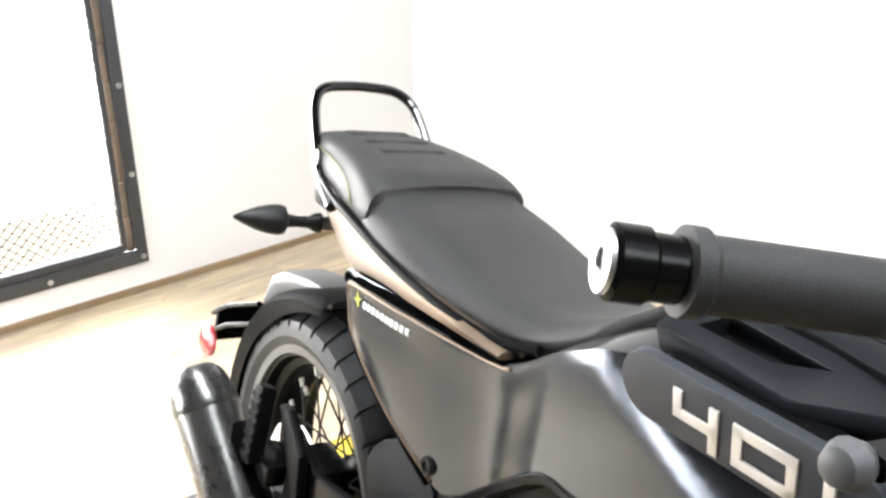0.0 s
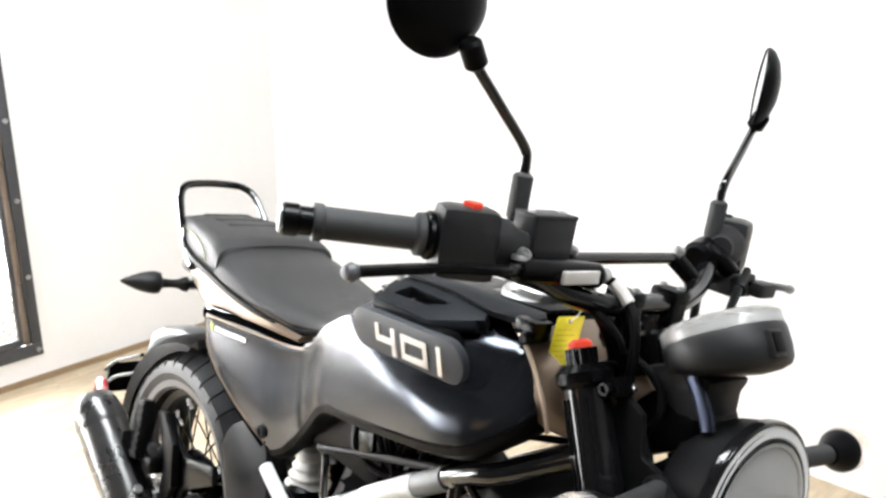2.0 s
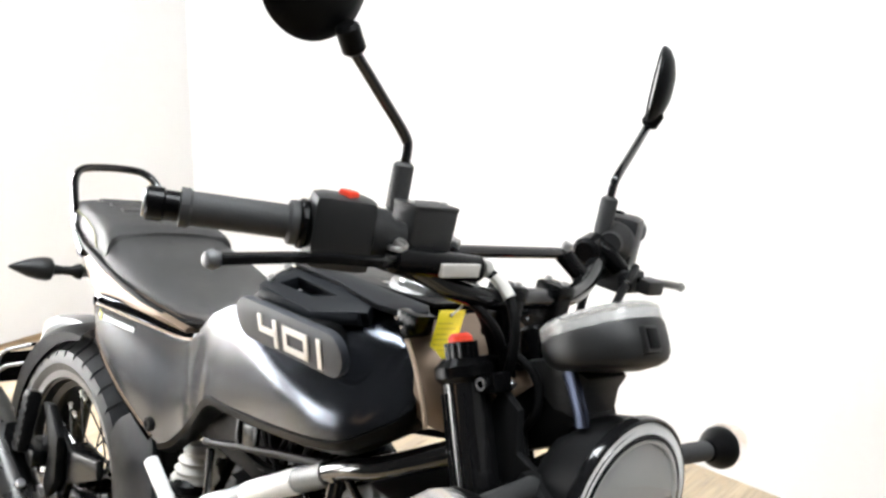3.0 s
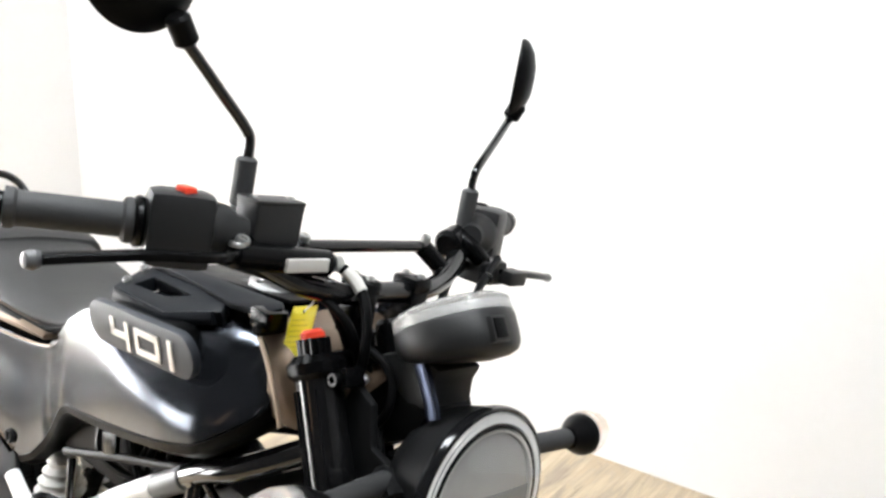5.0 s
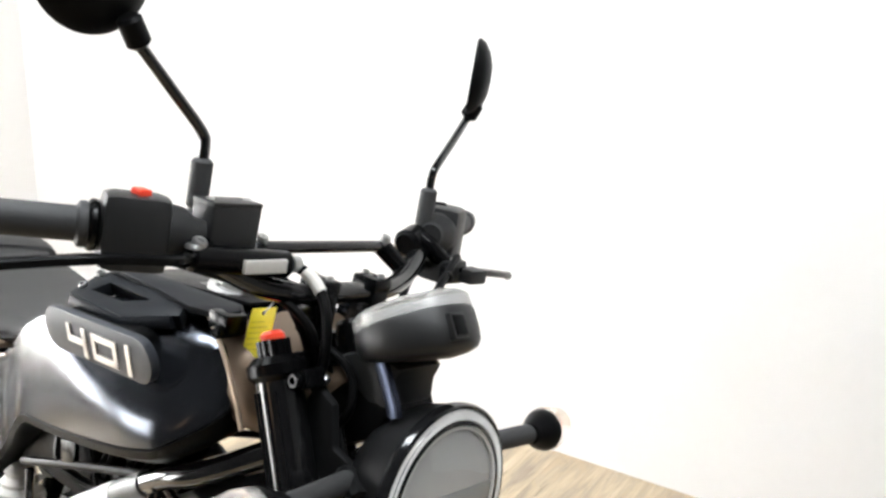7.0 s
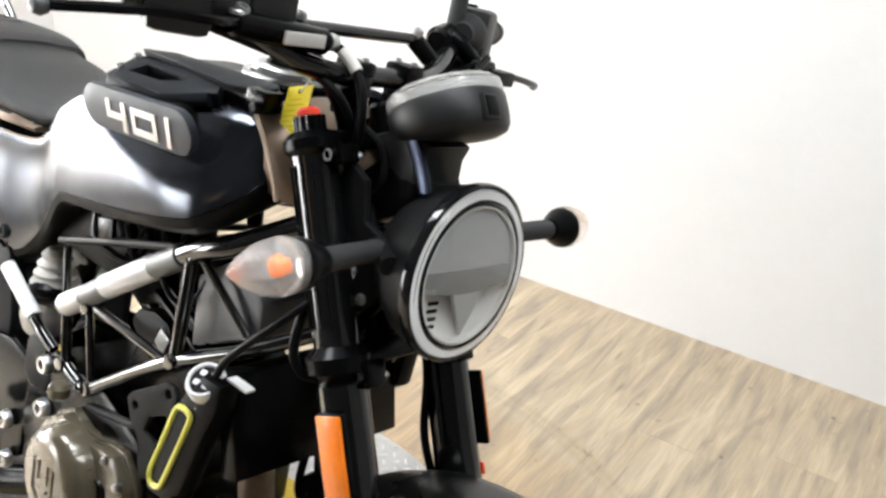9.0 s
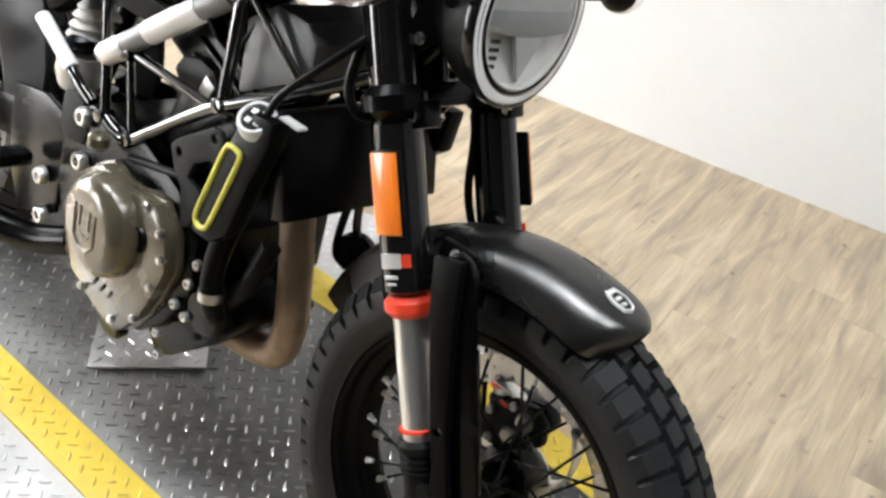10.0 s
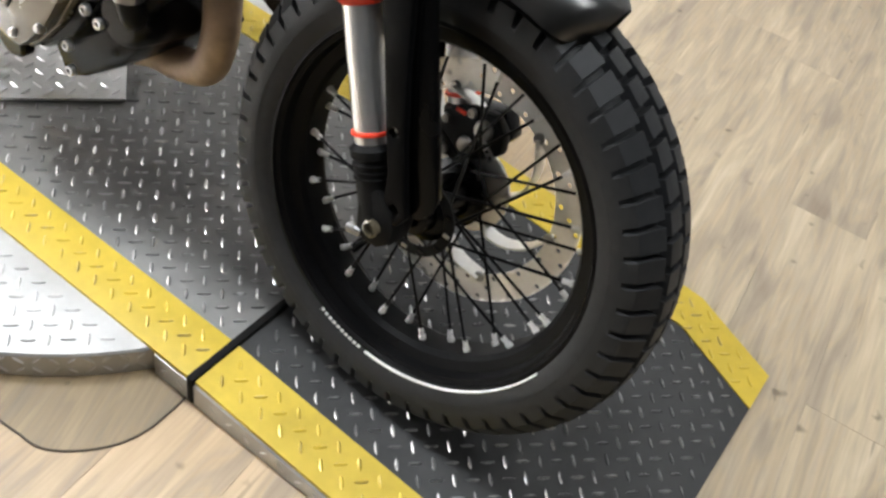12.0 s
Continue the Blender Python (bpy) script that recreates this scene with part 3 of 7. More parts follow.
while z < IZ1 - 0.02:
    h = min(random.uniform(0.09, 0.2), IZ1 - z)
    part("timber_strip", block((fx - 0.006, IY1 - 0.013 + random.uniform(-0.002, 0.002), z + h / 2), (0.012, random.uniform(0.016, 0.022), h - 0.002), 0.003), M_TIMBER, window)
    z += h
part("inner_rail", block((fx - 0.012, (OY0 + IY1) / 2, IZ0 + 0.013), (0.02, IY1 - OY0 - 0.07, 0.026), 0.003), M_ANGLE, window)
part("inner_rail", block((fx - 0.012, (OY0 + IY1) / 2, IZ1 - 0.012), (0.02, IY1 - OY0 - 0.07, 0.024), 0.003), M_ANGLE, window)
for k in range(5):
    part("screw", bolt((fx + 0.006, OY1 - 0.016, OZ0 + 0.022 + 0.268 * k), (1, 0, 0), 0.0085, 0.006), M_STEEL, window)
for k in range(6):
    part("screw", bolt((fx + 0.006, OY1 - 0.30 - 0.285 * k, OZ0 + 0.02), (1, 0, 0), 0.0085, 0.006), M_STEEL, window)
# expanded mesh: one net of diamond strands
bm = bmesh.new()
DW, DH = 0.034, 0.0155
my0, my1, mz0, mz1 = WIN_Y0, IY1 - 0.03, IZ0 + 0.02, IZ1 - 0.02
mx = fx - 0.016
ny, nz = int((my1 - my0) / DW), int((mz1 - mz0) / DH)
for i in range(ny):
    for j in range(nz):
        a = Vector((mx, my1 - (i + (0.5 if j % 2 else 0)) * DW, mz0 + j * DH))
        for s in (-1, 1):
            b = a + Vector((0.0, s * DW / 2, DH))
            d = (b - a).normalized()
            side, front = Vector((0, -d.z, d.y)) * 0.0018, Vector((0.002, 0, 0))
            vs = [bm.verts.new(p) for p in (a - side, a + side, b + side, b - side, a - side + front, a + side + front, b + side + front, b - side + front)]
            for q in ((4, 5, 6, 7), (0, 1, 5, 4), (2, 3, 7, 6), (3, 2, 1, 0)):
                bm.faces.new([vs[k] for k in q])
for j in range(nz):
    a = Vector((mx + 0.001, my1 + 0.002, mz0 + j * DH))
    vs = [bm.verts.new(a + Vector(o)) for o in ((0, 0.012, -0.004), (0, 0.012, 0.004), (0, -0.004, 0.001), (0.004, 0.012, -0.004), (0.004, 0.012, 0.004), (0.004, -0.004, 0.001))]
    for q in ((3, 4, 5), (0, 3, 5, 2), (4, 1, 2, 5)):
        bm.faces.new([vs[k] for k in q])
mesh_net = part("wire_mesh", bm, M_MESH, window, "rusty expanded metal mesh")
tagged(mesh_net, kind="stuff")
# daylight seen through the window
bm = block((WALL_X - 1.4, -0.75, 1.0), (0.02, 4.5, 3.0), 0)
room_box("ground", (WALL_X - 1.3, -2.6, FLOOR_Z - 0.1), (WALL_X - T - 0.002, 1.2, FLOOR_Z), M_CONCRETE, "pale concrete ground outside the window", "ground")
room_box("outside_kerb", (WALL_X - 0.42, -2.7, FLOOR_Z), (WALL_X - 0.273, 1.1, 0.168), M_POST, "pale tan low wall outside the window", "low wall")
room_box("outside_post", (WALL_X - 0.34, -0.245, 0.169), (WALL_X - 0.273, -0.19, 2.2), M_POST, "pale tan post outside the window", "post")
thing("backdrop", bm, M_DAY, "blown-out white daylight beyond the mesh window", "backdrop", m=ROOM, kind="structure")
room_box("trim", (WALL_X, OY0, OZ1 + 0.012), (WALL_X + 0.016, 0.33, OZ1 + 0.26), M_BLUE, "dark blue painted board above the window", "trim")
room_box("trim", (WALL_X, OY0, OZ1 + 0.001), (WALL_X + 0.02, 0.34, OZ1 + 0.011), M_WHITE, "white edging strip above the window", "trim")

# ceiling fittings, out of sight, that light the room
for k, (lx, ly) in enumerate(FITTINGS):
    lamp = empty("ceiling_light", ROOM @ Matrix.Translation((lx, ly, CEIL_Z)), "white ceiling light fitting with a lit diffuser", "ceiling light", "ceiling lights")
    part("frame", slab([(-0.6, -0.3), (0.6, -0.3), (0.6, 0.3), (-0.6, 0.3)], -0.05, -0.001, 0.003, frame3=Matrix.Rotation(radians(90), 4, "X")), M_WHITE, lamp)
    part("diffuser", block((0, 0, -0.053), (1.12, 0.52, 0.006), 0.001), M_TUBEGLOW, lamp)

# floor planks
PLANK_W, PLANK_L = 0.152, 1.22
bm = block((0, 0, -0.0045), (PLANK_L - 0.0005, PLANK_W - 0.0005, 0.009), 0.0006)
plank_mesh = bpy.data.meshes.new("plank")
bm.to_mesh(plank_mesh)
bm.free()
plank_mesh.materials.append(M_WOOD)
PLANK_TURN = radians(98.5)
lay = Matrix.Rotation(PLANK_TURN - ROOM_TURN, 4, "Z")
X0, X1, Y0, Y1 = WALL_X + 0.0005, FAR_X - 0.0005, NEAR_Y + 0.0005, WALL_Y - 0.0005
random.seed(7)
for j in range(-40, 41):
    off = random.uniform(0, PLANK_L)
    for i in range(-6, 7):
        c = lay @ Vector((i * PLANK_L + off + 1.0, j * PLANK_W, 0))
        if not (WALL_X - 0.7 < c.x < FAR_X + 0.7 and NEAR_Y - 0.7 < c.y < WALL_Y + 0.7):
            continue
        place = Matrix.Translation((c.x, c.y, FLOOR_Z)) @ lay
        ends = [place @ Vector((u * PLANK_L / 2, v * PLANK_W / 2, 0)) for u in (-1, 1) for v in (-1, 1)]
        mesh = plank_mesh
        if min(p.x for p in ends) < X0 or max(p.x for p in ends) > X1 or min(p.y for p in ends) < Y0 or max(p.y for p in ends) > Y1:
            # planks at the walls are sawn off along them
            cutb = block((0, 0, -0.0045), (PLANK_L - 0.0005, PLANK_W - 0.0005, 0.009), 0.0006)
            back = place.inverted()
            for co, no in (((X0, 0, 0), (-1, 0, 0)), ((X1, 0, 0), (1, 0, 0)), ((0, Y0, 0), (0, -1, 0)), ((0, Y1, 0), (0, 1, 0))):
                bmesh.ops.bisect_plane(cutb, geom=cutb.verts[:] + cutb.edges[:] + cutb.faces[:], plane_co=back @ Vector(co), plane_no=back.to_3x3() @ Vector(no), clear_outer=True)
            if not cutb.faces:
                cutb.free()
                continue
            mesh = bpy.data.meshes.new("plank")
            cutb.to_mesh(mesh)
            cutb.free()
            mesh.materials.append(M_WOOD)
        ob = new("plank", mesh)
        ob.parent = floor
        ob.matrix_local = place

# ---- turntable the motorcycle stands on ----
TT = Matrix.Translation((0.64, 0.105, 0)) @ Matrix.Rotation(radians(2.9), 4, "Z")
table = empty("display_turntable", TT, "low round tread-plate turntable with a black lane edged in yellow", "turntable")
TR, HALF, HINGE, STRIPE = 0.59, 0.335, 0.56, 0.078
RAMP_END, BEND, END_HALF = 1.164, 1.015, 0.276


def lane_z(x):
    """Height of the lane: level over the disc, then falling to the floor."""
    return 0.0 if abs(x) < HINGE else -(abs(x) - HINGE) / (RAMP_END - HINGE) * 0.043


part("disc", lathe([(0, FLOOR_Z), (TR - 0.001, FLOOR_Z), (TR, FLOOR_Z + 0.004), (TR, -0.006), (TR - 0.003, -0.003), (0, -0.003)], (0, 0, 0), (0, 0, 1), 96), M_TREAD_SILVER, table, "bare aluminium tread plate")
part("lane", block((0, 0, -0.0225), (2 * HINGE - 0.006, 2 * HALF, 0.045), 0.001), M_TREAD_GREY, table, "worn grey tread plate lane")


def half_at(x):
    """Half the lane's width: it draws in at the ramp's end."""
    return HALF if abs(x) < BEND else HALF + (END_HALF - HALF) * (abs(x) - BEND) / (RAMP_END - BEND)


for s in (-1, 1):
    xs = [s * v for v in (HINGE + 0.004, BEND, RAMP_END)]
    rings = [[Vector((x, -half_at(x), FLOOR_Z)), Vector((x, -half_at(x), lane_z(x))), Vector((x, half_at(x), lane_z(x))), Vector((x, half_at(x), FLOOR_Z))] for x in xs]
    part("ramp", loft(rings, closed=True), M_TREAD_BLACK, table, "black tread plate ramp")
    part("hinge_strip", block((s * HINGE, 0, -0.0205), (0.0125, 2 * HALF + 0.012, 0.055), 0.004), M_HINGE, table, "dark rubber joint strip at the ramp")
    for side in (-1, 1):
        rings = [[Vector((x, side * (half_at(x) + 0.001), lane_z(x) - 0.004)), Vector((x, side * (half_at(x) + 0.001), lane_z(x) + 0.0025)), Vector((x, side * (half_at(x) - STRIPE), lane_z(x) + 0.0025)), Vector((x, side * (half_at(x) - STRIPE), lane_z(x) - 0.004))] for x in xs]
        part("ramp_stripe", loft(rings, closed=True), M_TREAD_YELLOW, table, "yellow edge stripe")
        rings = [[Vector((x, side * (half_at(x) + 0.0005), FLOOR_Z)), Vector((x, side * (half_at(x) + 0.0005), lane_z(x) - 0.004)), Vector((x, side * (half_at(x) + 0.004), lane_z(x) - 0.006)), Vector((x, side * (half_at(x) + 0.004), FLOOR_Z))] for x in xs]
        part("ramp_skirt", loft(rings, closed=True), M_TREAD_SILVER, table, "bare aluminium ramp skirt")
for side in (-1, 1):
    part("lane_stripe", block((0, side * (HALF - STRIPE / 2 + 0.001), -0.0008), (2 * HINGE - 0.012, STRIPE + 0.002, 0.0066), 0.0005), M_TREAD_YELLOW, table, "yellow edge stripe")
    for s in (-1, 1):
        x0 = math.sqrt(TR ** 2 - HALF ** 2)
        part("lane_skirt", block((s * (x0 + HINGE) / 2, side * (HALF + 0.002), -0.028), (HINGE - x0 - 0.012, 0.004, 0.044), 0.0005), M_TREAD_SILVER, table, "bare aluminium skirt")


def lug(bm, x, y, z, turn, size=1.0):
    """One raised almond of a tread plate."""
    c, s = math.cos(turn), math.sin(turn)
    L, Wd, h = 0.0112 * size, 0.0025 * size, 0.0021 * size
    base = [(L, 0), (L * 0.45, Wd), (-L * 0.45, Wd), (-L, 0), (-L * 0.45, -Wd), (L * 0.45, -Wd)]
    low = [bm.verts.new((x + u * c - v * s, y + u * s + v * c, z)) for u, v in base]
    top = [bm.verts.new((x + u * 0.62 * c - v * 0.3 * s, y + u * 0.62 * s + v * 0.3 * c, z + h)) for u, v in base]
    for k in range(6):
        bm.faces.new((low[k], low[(k + 1) % 6], top[(k + 1) % 6], top[k]))
    bm.faces.new(top)


LUG = 0.0245
grey, black, yellow, silver = bmesh.new(), bmesh.new(), bmesh.new(), bmesh.new()
STEP = LUG / math.sqrt(2)
for i in range(-72, 73):
    for j in range(-72, 73):
        if (i + j) % 2:
            continue
        x, y = i * STEP, j * STEP
        turn = radians(45 if i % 2 else -45)
        half = half_at(x)
        if abs(x) > RAMP_END or abs(y) > TR:
            continue
        if abs(y) < half - 0.012:
            if abs(x) > RAMP_END - 0.015 or abs(abs(x) - HINGE) < 0.016:
                continue
            if abs(abs(y) - (half - STRIPE)) < 0.004:
                continue
            stripe = abs(y) > half - STRIPE
            lug(yellow if stripe else grey if abs(x) < HINGE else black, x, y, lane_z(x) + (0.0026 if stripe else 0.0), turn)
        elif math.hypot(x, y) < TR - 0.014 and abs(y) > HALF + 0.013:
            lug(silver, x, y, -0.003, turn)
for k in range(170):
    # lugs on the disc's rim
    t = 2 * math.pi * k / 170
    if abs(TR * math.sin(t)) < HALF + 0.01:
        continue
    for row in (0.3, 0.72):
        bmk = bmesh.new()
        lug(bmk, 0, 0, 0, radians(45 if (k + (row > 0.5)) % 2 else -45), 0.85)
        bmk.transform(Matrix.Rotation(t, 4, "Z") @ Matrix.Translation((TR, 0, FLOOR_Z * (1 - row))) @ Matrix.Rotation(radians(90), 4, "Y"))
        absorb(silver, bmk)
for side in (-1, 1):
    for k in range(-37, 38):
        x = k * 0.03
        if abs(x) < math.sqrt(TR ** 2 - HALF ** 2) + 0.015 or abs(abs(x) - HINGE) < 0.02 or abs(x) > BEND - 0.02:
            continue
        bmk = bmesh.new()
        lug(bmk, 0, 0, 0, radians(45 if k % 2 else -45), 0.8)
        bmk.transform(Matrix.Translation((x, side * (HALF + 0.004), (FLOOR_Z + lane_z(x) - 0.005) / 2)) @ Matrix.Rotation(radians(-90 * side), 4, "X"))
        absorb(silver, bmk)
for name, bm, m in (("lane_relief", grey, M_LUG_GREY), ("ramp_relief", black, M_LUG_BLACK), ("stripe_relief", yellow, M_LUG_YELLOW), ("disc_relief", silver, M_LUG_SILVER)):
    tagged(part(name, bm, m, table, sharp=20), kind="stuff")
for a in range(0, 360, 36):
    r = TR - 0.03
    if abs(r * math.sin(radians(a))) > HALF + 0.03:
        part("screw", bolt((r * math.cos(radians(a)), r * math.sin(radians(a)), -0.003), (0, 0, 1), 0.006, 0.003), M_STEEL, table)
# loose tread-plate pad under the engine
pad_turn = Matrix.Translation((0.581, 0.065, 0.0065)) @ Matrix.Rotation(radians(50.7), 4, "Z")
bm = block((0, 0, 0.0), (0.205, 0.205, 0.005), 0.001)
pad = thing("tread_plate_pad", bm, M_TREAD_SILVER, "loose square of bare aluminium tread plate under the engine", "metal plate", m=pad_turn)
bm = bmesh.new()
for i in range(-5, 6):
    for j in range(-5, 6):
        if (i + j) % 2 == 0:
            lug(bm, i * STEP, j * STEP, 0.0026, radians(45 if i % 2 else -45))
tagged(part("tread_relief", bm, M_LUG_SILVER, pad, sharp=20), kind="stuff")

# darker piece let into the floor beside the turntable, with the cut line round it
patch_edge = smooth_path([(1.200, -0.165, 0), (1.205, -0.195, 0), (1.210, -0.238, 0), (1.211, -0.275, 0), (1.200, -0.315, 0), (1.172, -0.355, 0), (1.140, -0.380, 0), (1.106, -0.386, 0), (1.075, -0.391, 0), (1.036, -0.395, 0), (1.012, -0.382, 0), (1.004, -0.362, 0)], 4)
bm = bmesh.new()
face = bm.faces.new([bm.verts.new((p.x, p.y, FLOOR_Z + 0.0004)) for p in patch_edge] + [bm.verts.new((x, y, FLOOR_Z + 0.0004)) for x, y in ((0.95, -0.25), (1.12, -0.12))])
if face.normal.z < 0 or face.calc_area() < 0:
    face.normal_flip()
ex = bmesh.ops.extrude_face_region(bm, geom=[face])
bmesh.ops.translate(bm, verts=[g for g in ex["geom"] if isinstance(g, bmesh.types.BMVert)], vec=(0, 0, 0.001))
bmesh.ops.recalc_face_normals(bm, faces=bm.faces[:])
bm.transform(ROOM.inverted())
thing("floor_patch", bm, M_WOOD_PATCH, "darker stained piece let into the plank floor by the turntable", "floor patch", m=ROOM, kind="structure")
bm = tube([Vector((p.x, p.y, FLOOR_Z + 0.0009)) for p in patch_edge], 0.0016, flat=(0.0015, 0.0012))
bm.transform(ROOM.inverted())
thing("floor_seam", bm, M_SEAM, "dark cut line in the plank floor beside the turntable", "floor seam", m=ROOM, kind="structure")

# ---- the motorcycle, leaning on its side stand; x forward, y to its left, z up, rear axle at x = 0 ----
bike = empty("motorcycle", BIKE_TURN, "satin black scrambler motorcycle with bronze trim, spoked wheels and knobbly tyres", "motorcycle")


def bp(name, bm, material, label="", steer=False, parent=None, sharp=35):
    return part(name, bm, material, parent or bike, label, steer, sharp)


# bodywork: tank and side panels in one skin
#        x     zbot   zside  zmid  ymax  yin
BODY = [(0.126, 0.724, 0.737, 0.735, 0.113, 0.08),
        (0.140, 0.706, 0.757, 0.752, 0.120, 0.085),
        (0.172, 0.689, 0.773, 0.77, 0.132, 0.09),
        (0.215, 0.669, 0.782, 0.775, 0.140, 0.09),
        (0.300, 0.631, 0.794, 0.785, 0.137, 0.09),
        (0.380, 0.598, 0.798, 0.79, 0.128, 0.085),
        (0.420, 0.586, 0.799, 0.79, 0.122, 0.08),
        (0.450, 0.602, 0.801, 0.795, 0.119, 0.08),
        (0.480, 0.630, 0.805, 0.80, 0.119, 0.08),
        (0.510, 0.660, 0.812, 0.81, 0.124, 0.075),
        (0.550, 0.696, 0.838, 0.85, 0.135, 0.07),
        (0.590, 0.731, 0.868, 0.885, 0.146, 0.062),
        (0.620, 0.749, 0.886, 0.907, 0.152, 0.06),
        (0.660, 0.757, 0.908, 0.935, 0.158, 0.055),
        (0.730, 0.772, 0.930, 0.965, 0.166, 0.05),
        (0.800, 0.787, 0.940, 0.982, 0.171, 0.05),
        (0.870, 0.802, 0.945, 0.986, 0.171, 0.05),
        (0.920, 0.816, 0.950, 0.984, 0.166, 0.05),
        (0.940, 0.825, 0.951, 0.980, 0.162, 0.05),
        (0.958, 0.838, 0.951, 0.975, 0.154, 0.05),
        (0.974, 0.852, 0.947, 0.968, 0.144, 0.05),
        (0.988, 0.866, 0.941, 0.957, 0.132, 0.05),
        (0.996, 0.880, 0.931, 0.946, 0.120, 0.05)]
RISE = (0.0, 0.10, 0.24, 0.40, 0.56, 0.70, 0.82, 0.92, 1.0)
PANEL_IN = (0.013, 0.011, 0.009, 0.008, 0.007, 0.006, 0.004, 0.001, 0.002)
LEVELS = [k / 16 for k in range(17)]


def tank_inset(x, z, zb):
    """How far the tank's flank stands back from its widest line: a flat flank below a soft ridge, a shoulder leaning in above it."""
    zr = np.interp(x, (0.60, 0.66, 0.72, 0.80, 0.88, 0.95, 1.0), (0.885, 0.905, 0.887, 0.869, 0.860, 0.864, 0.89))
    d = z - zr
    if d < -0.012:
        return 0.007 * ((-0.012 - d) / max(0.02, zr - zb)) ** 1.5
    d += 0.012
    return 0.56 * (math.sqrt(d * d + 0.022 ** 2) - 0.022)


def side_blend(x):
    """0 on the side panel, 1 on the tank."""
    k = min(1, max(0, (x - 0.50) / 0.10))
    return k * k * (3 - 2 * k)


def body_ring(s):
    x, zb, zs, zm, ym, yi = s
    h = zs - zb
    k = side_blend(x)
    c = min(0.012, h * 0.3)
    right = [(x, -yi, zb + 0.02), (x, -(ym - 0.025 * (1 - k) - 0.024 * k), zb)]
    for f in LEVELS:
        z = zb + c + (h - c) * f
        right.append((x, -(ym - np.interp(f, RISE, PANEL_IN) * (1 - k) - tank_inset(x, z, zb) * k), z))
    edge_y = -right[-1][1]
    right += [(x, -(edge_y * 0.55 + 0.055 * 0.45), zs * 0.45 + zm * 0.55), (x, -0.025, zm)]
    return right + [(a, -b, c) for a, b, c in right[::-1]]


rings = [body_ring(s) for s in resample(BODY, 4)]
bp("fuel_tank", loft(rings, closed=True), M_SATIN, "satin graphite tank with flowing side panels", sharp=33)
# raised dark lip along the side panel's lower edge
for s in (-1, 1):
    lip = []
    for row in resample(BODY[6:], 4):
        x, zb, zs, zm, ym, yi = row
        k = side_blend(x)
        yc = ym - PANEL_IN[0] * (1 - k) - tank_inset(x, zb + 0.012, zb) * k
        lip.append([(x, s * (yc - 0.004), zb + 0.013), (x, s * (yc + 0.0015), zb + 0.009), (x, s * (yc - 0.0035), zb - 0.002), (x, s * (yc - 0.022), zb - 0.010), (x, s * (yc - 0.045), zb - 0.004), (x, s * (yc - 0.03), zb + 0.012)])
    bp("panel_lip", loft(lip, closed=True), M_PLASTIC, "black lower lip")
    def skin(x, z):
        """Half width of the bodywork at a place on the side panel."""
        rows = BODY
        i = max(k for k in range(len(rows) - 1) if rows[k][0] <= x)
        f = (x - rows[i][0]) / (rows[i + 1][0] - rows[i][0])
        zb, zs, ym = (rows[i][c] * (1 - f) + rows[i + 1][c] * f for c in (1, 2, 4))
        h = min(1.0, max(0.0, (z - zb - 0.012) / (zs - zb - 0.012)))
        return ym - np.interp(h, RISE, PANEL_IN)

    edge = smooth_path([(x, s * (skin(x, z) + 0.0008), z) for x, z in ((0.405, 0.602), (0.312, 0.636), (0.24, 0.668), (0.185, 0.692), (0.155, 0.711), (0.149, 0.730), (0.162, 0.748), (0.198, 0.761), (0.27, 0.772), (0.356, 0.781), (0.456, 0.791), (0.491, 0.799), (0.51, 0.806))], 5)
    # broad black border: over the trim line, then round the corner and down the rear edge
    outer = [(0.395, 0.590), (0.330, 0.618), (0.270, 0.646), (0.200, 0.677), (0.150, 0.701), (0.124, 0.722), (0.122, 0.738), (0.142, 0.7575), (0.195, 0.778), (0.281, 0.7945), (0.367, 0.8035), (0.444, 0.809), (0.503, 0.812)]
    inner = [(0.401, 0.598), (0.337, 0.626), (0.276, 0.654), (0.208, 0.684), (0.160, 0.708), (0.145, 0.725), (0.146, 0.736), (0.158, 0.750), (0.202, 0.765), (0.276, 0.776), (0.362, 0.7845), (0.445, 0.7905), (0.497, 0.801)]
    band = []
    for (xa, za), (xb, zb2) in zip([(p.x, p.z) for p in smooth_path([(x, 0, z) for x, z in outer], 4)], [(p.x, p.z) for p in smooth_path([(x, 0, z) for x, z in inner], 4)]):
        row = []
        for f, out in ((-0.02, -0.012), (0.0, -0.0035), (0.2, 0.0008), (0.55, 0.0018), (0.88, 0.0012), (1.0, -0.001), (1.0, -0.012)):
            x, z = xa + (xb - xa) * f, za + (zb2 - za) * f
            row.append((x, s * (skin(max(x, 0.127), z) + out), z))
        band.append(row)
    bp("panel_border", loft(band, closed=True), M_BORDER, "broad black moulded border", sharp=50)
    bp("panel_trim_line", tube(edge, 0.0021, 6), M_BRONZE, "thin bronze trim line")
    # print on the panel: a yellow spark and a row of small strokes
    spark = bmesh.new()
    c = Vector((0.210, s * (skin(0.210, 0.7475) - 0.0004), 0.7475))
    for a in range(4):
        t = radians(a * 90 + 20)
        d = Vector((math.cos(t), 0, math.sin(t)))
        e = Vector((-d.z, 0, d.x))
        vs = [spark.verts.new(c + d * k + e * w + Vector((0, -s * 0.0 + s * yy, 0))) for k, w, yy in ((0.0, 0.003, 0.0), (0.010, 0, 0.0), (0.0, -0.003, 0.0))]
        spark.faces.new(vs)
    ex = bmesh.ops.extrude_face_region(spark, geom=spark.faces[:])
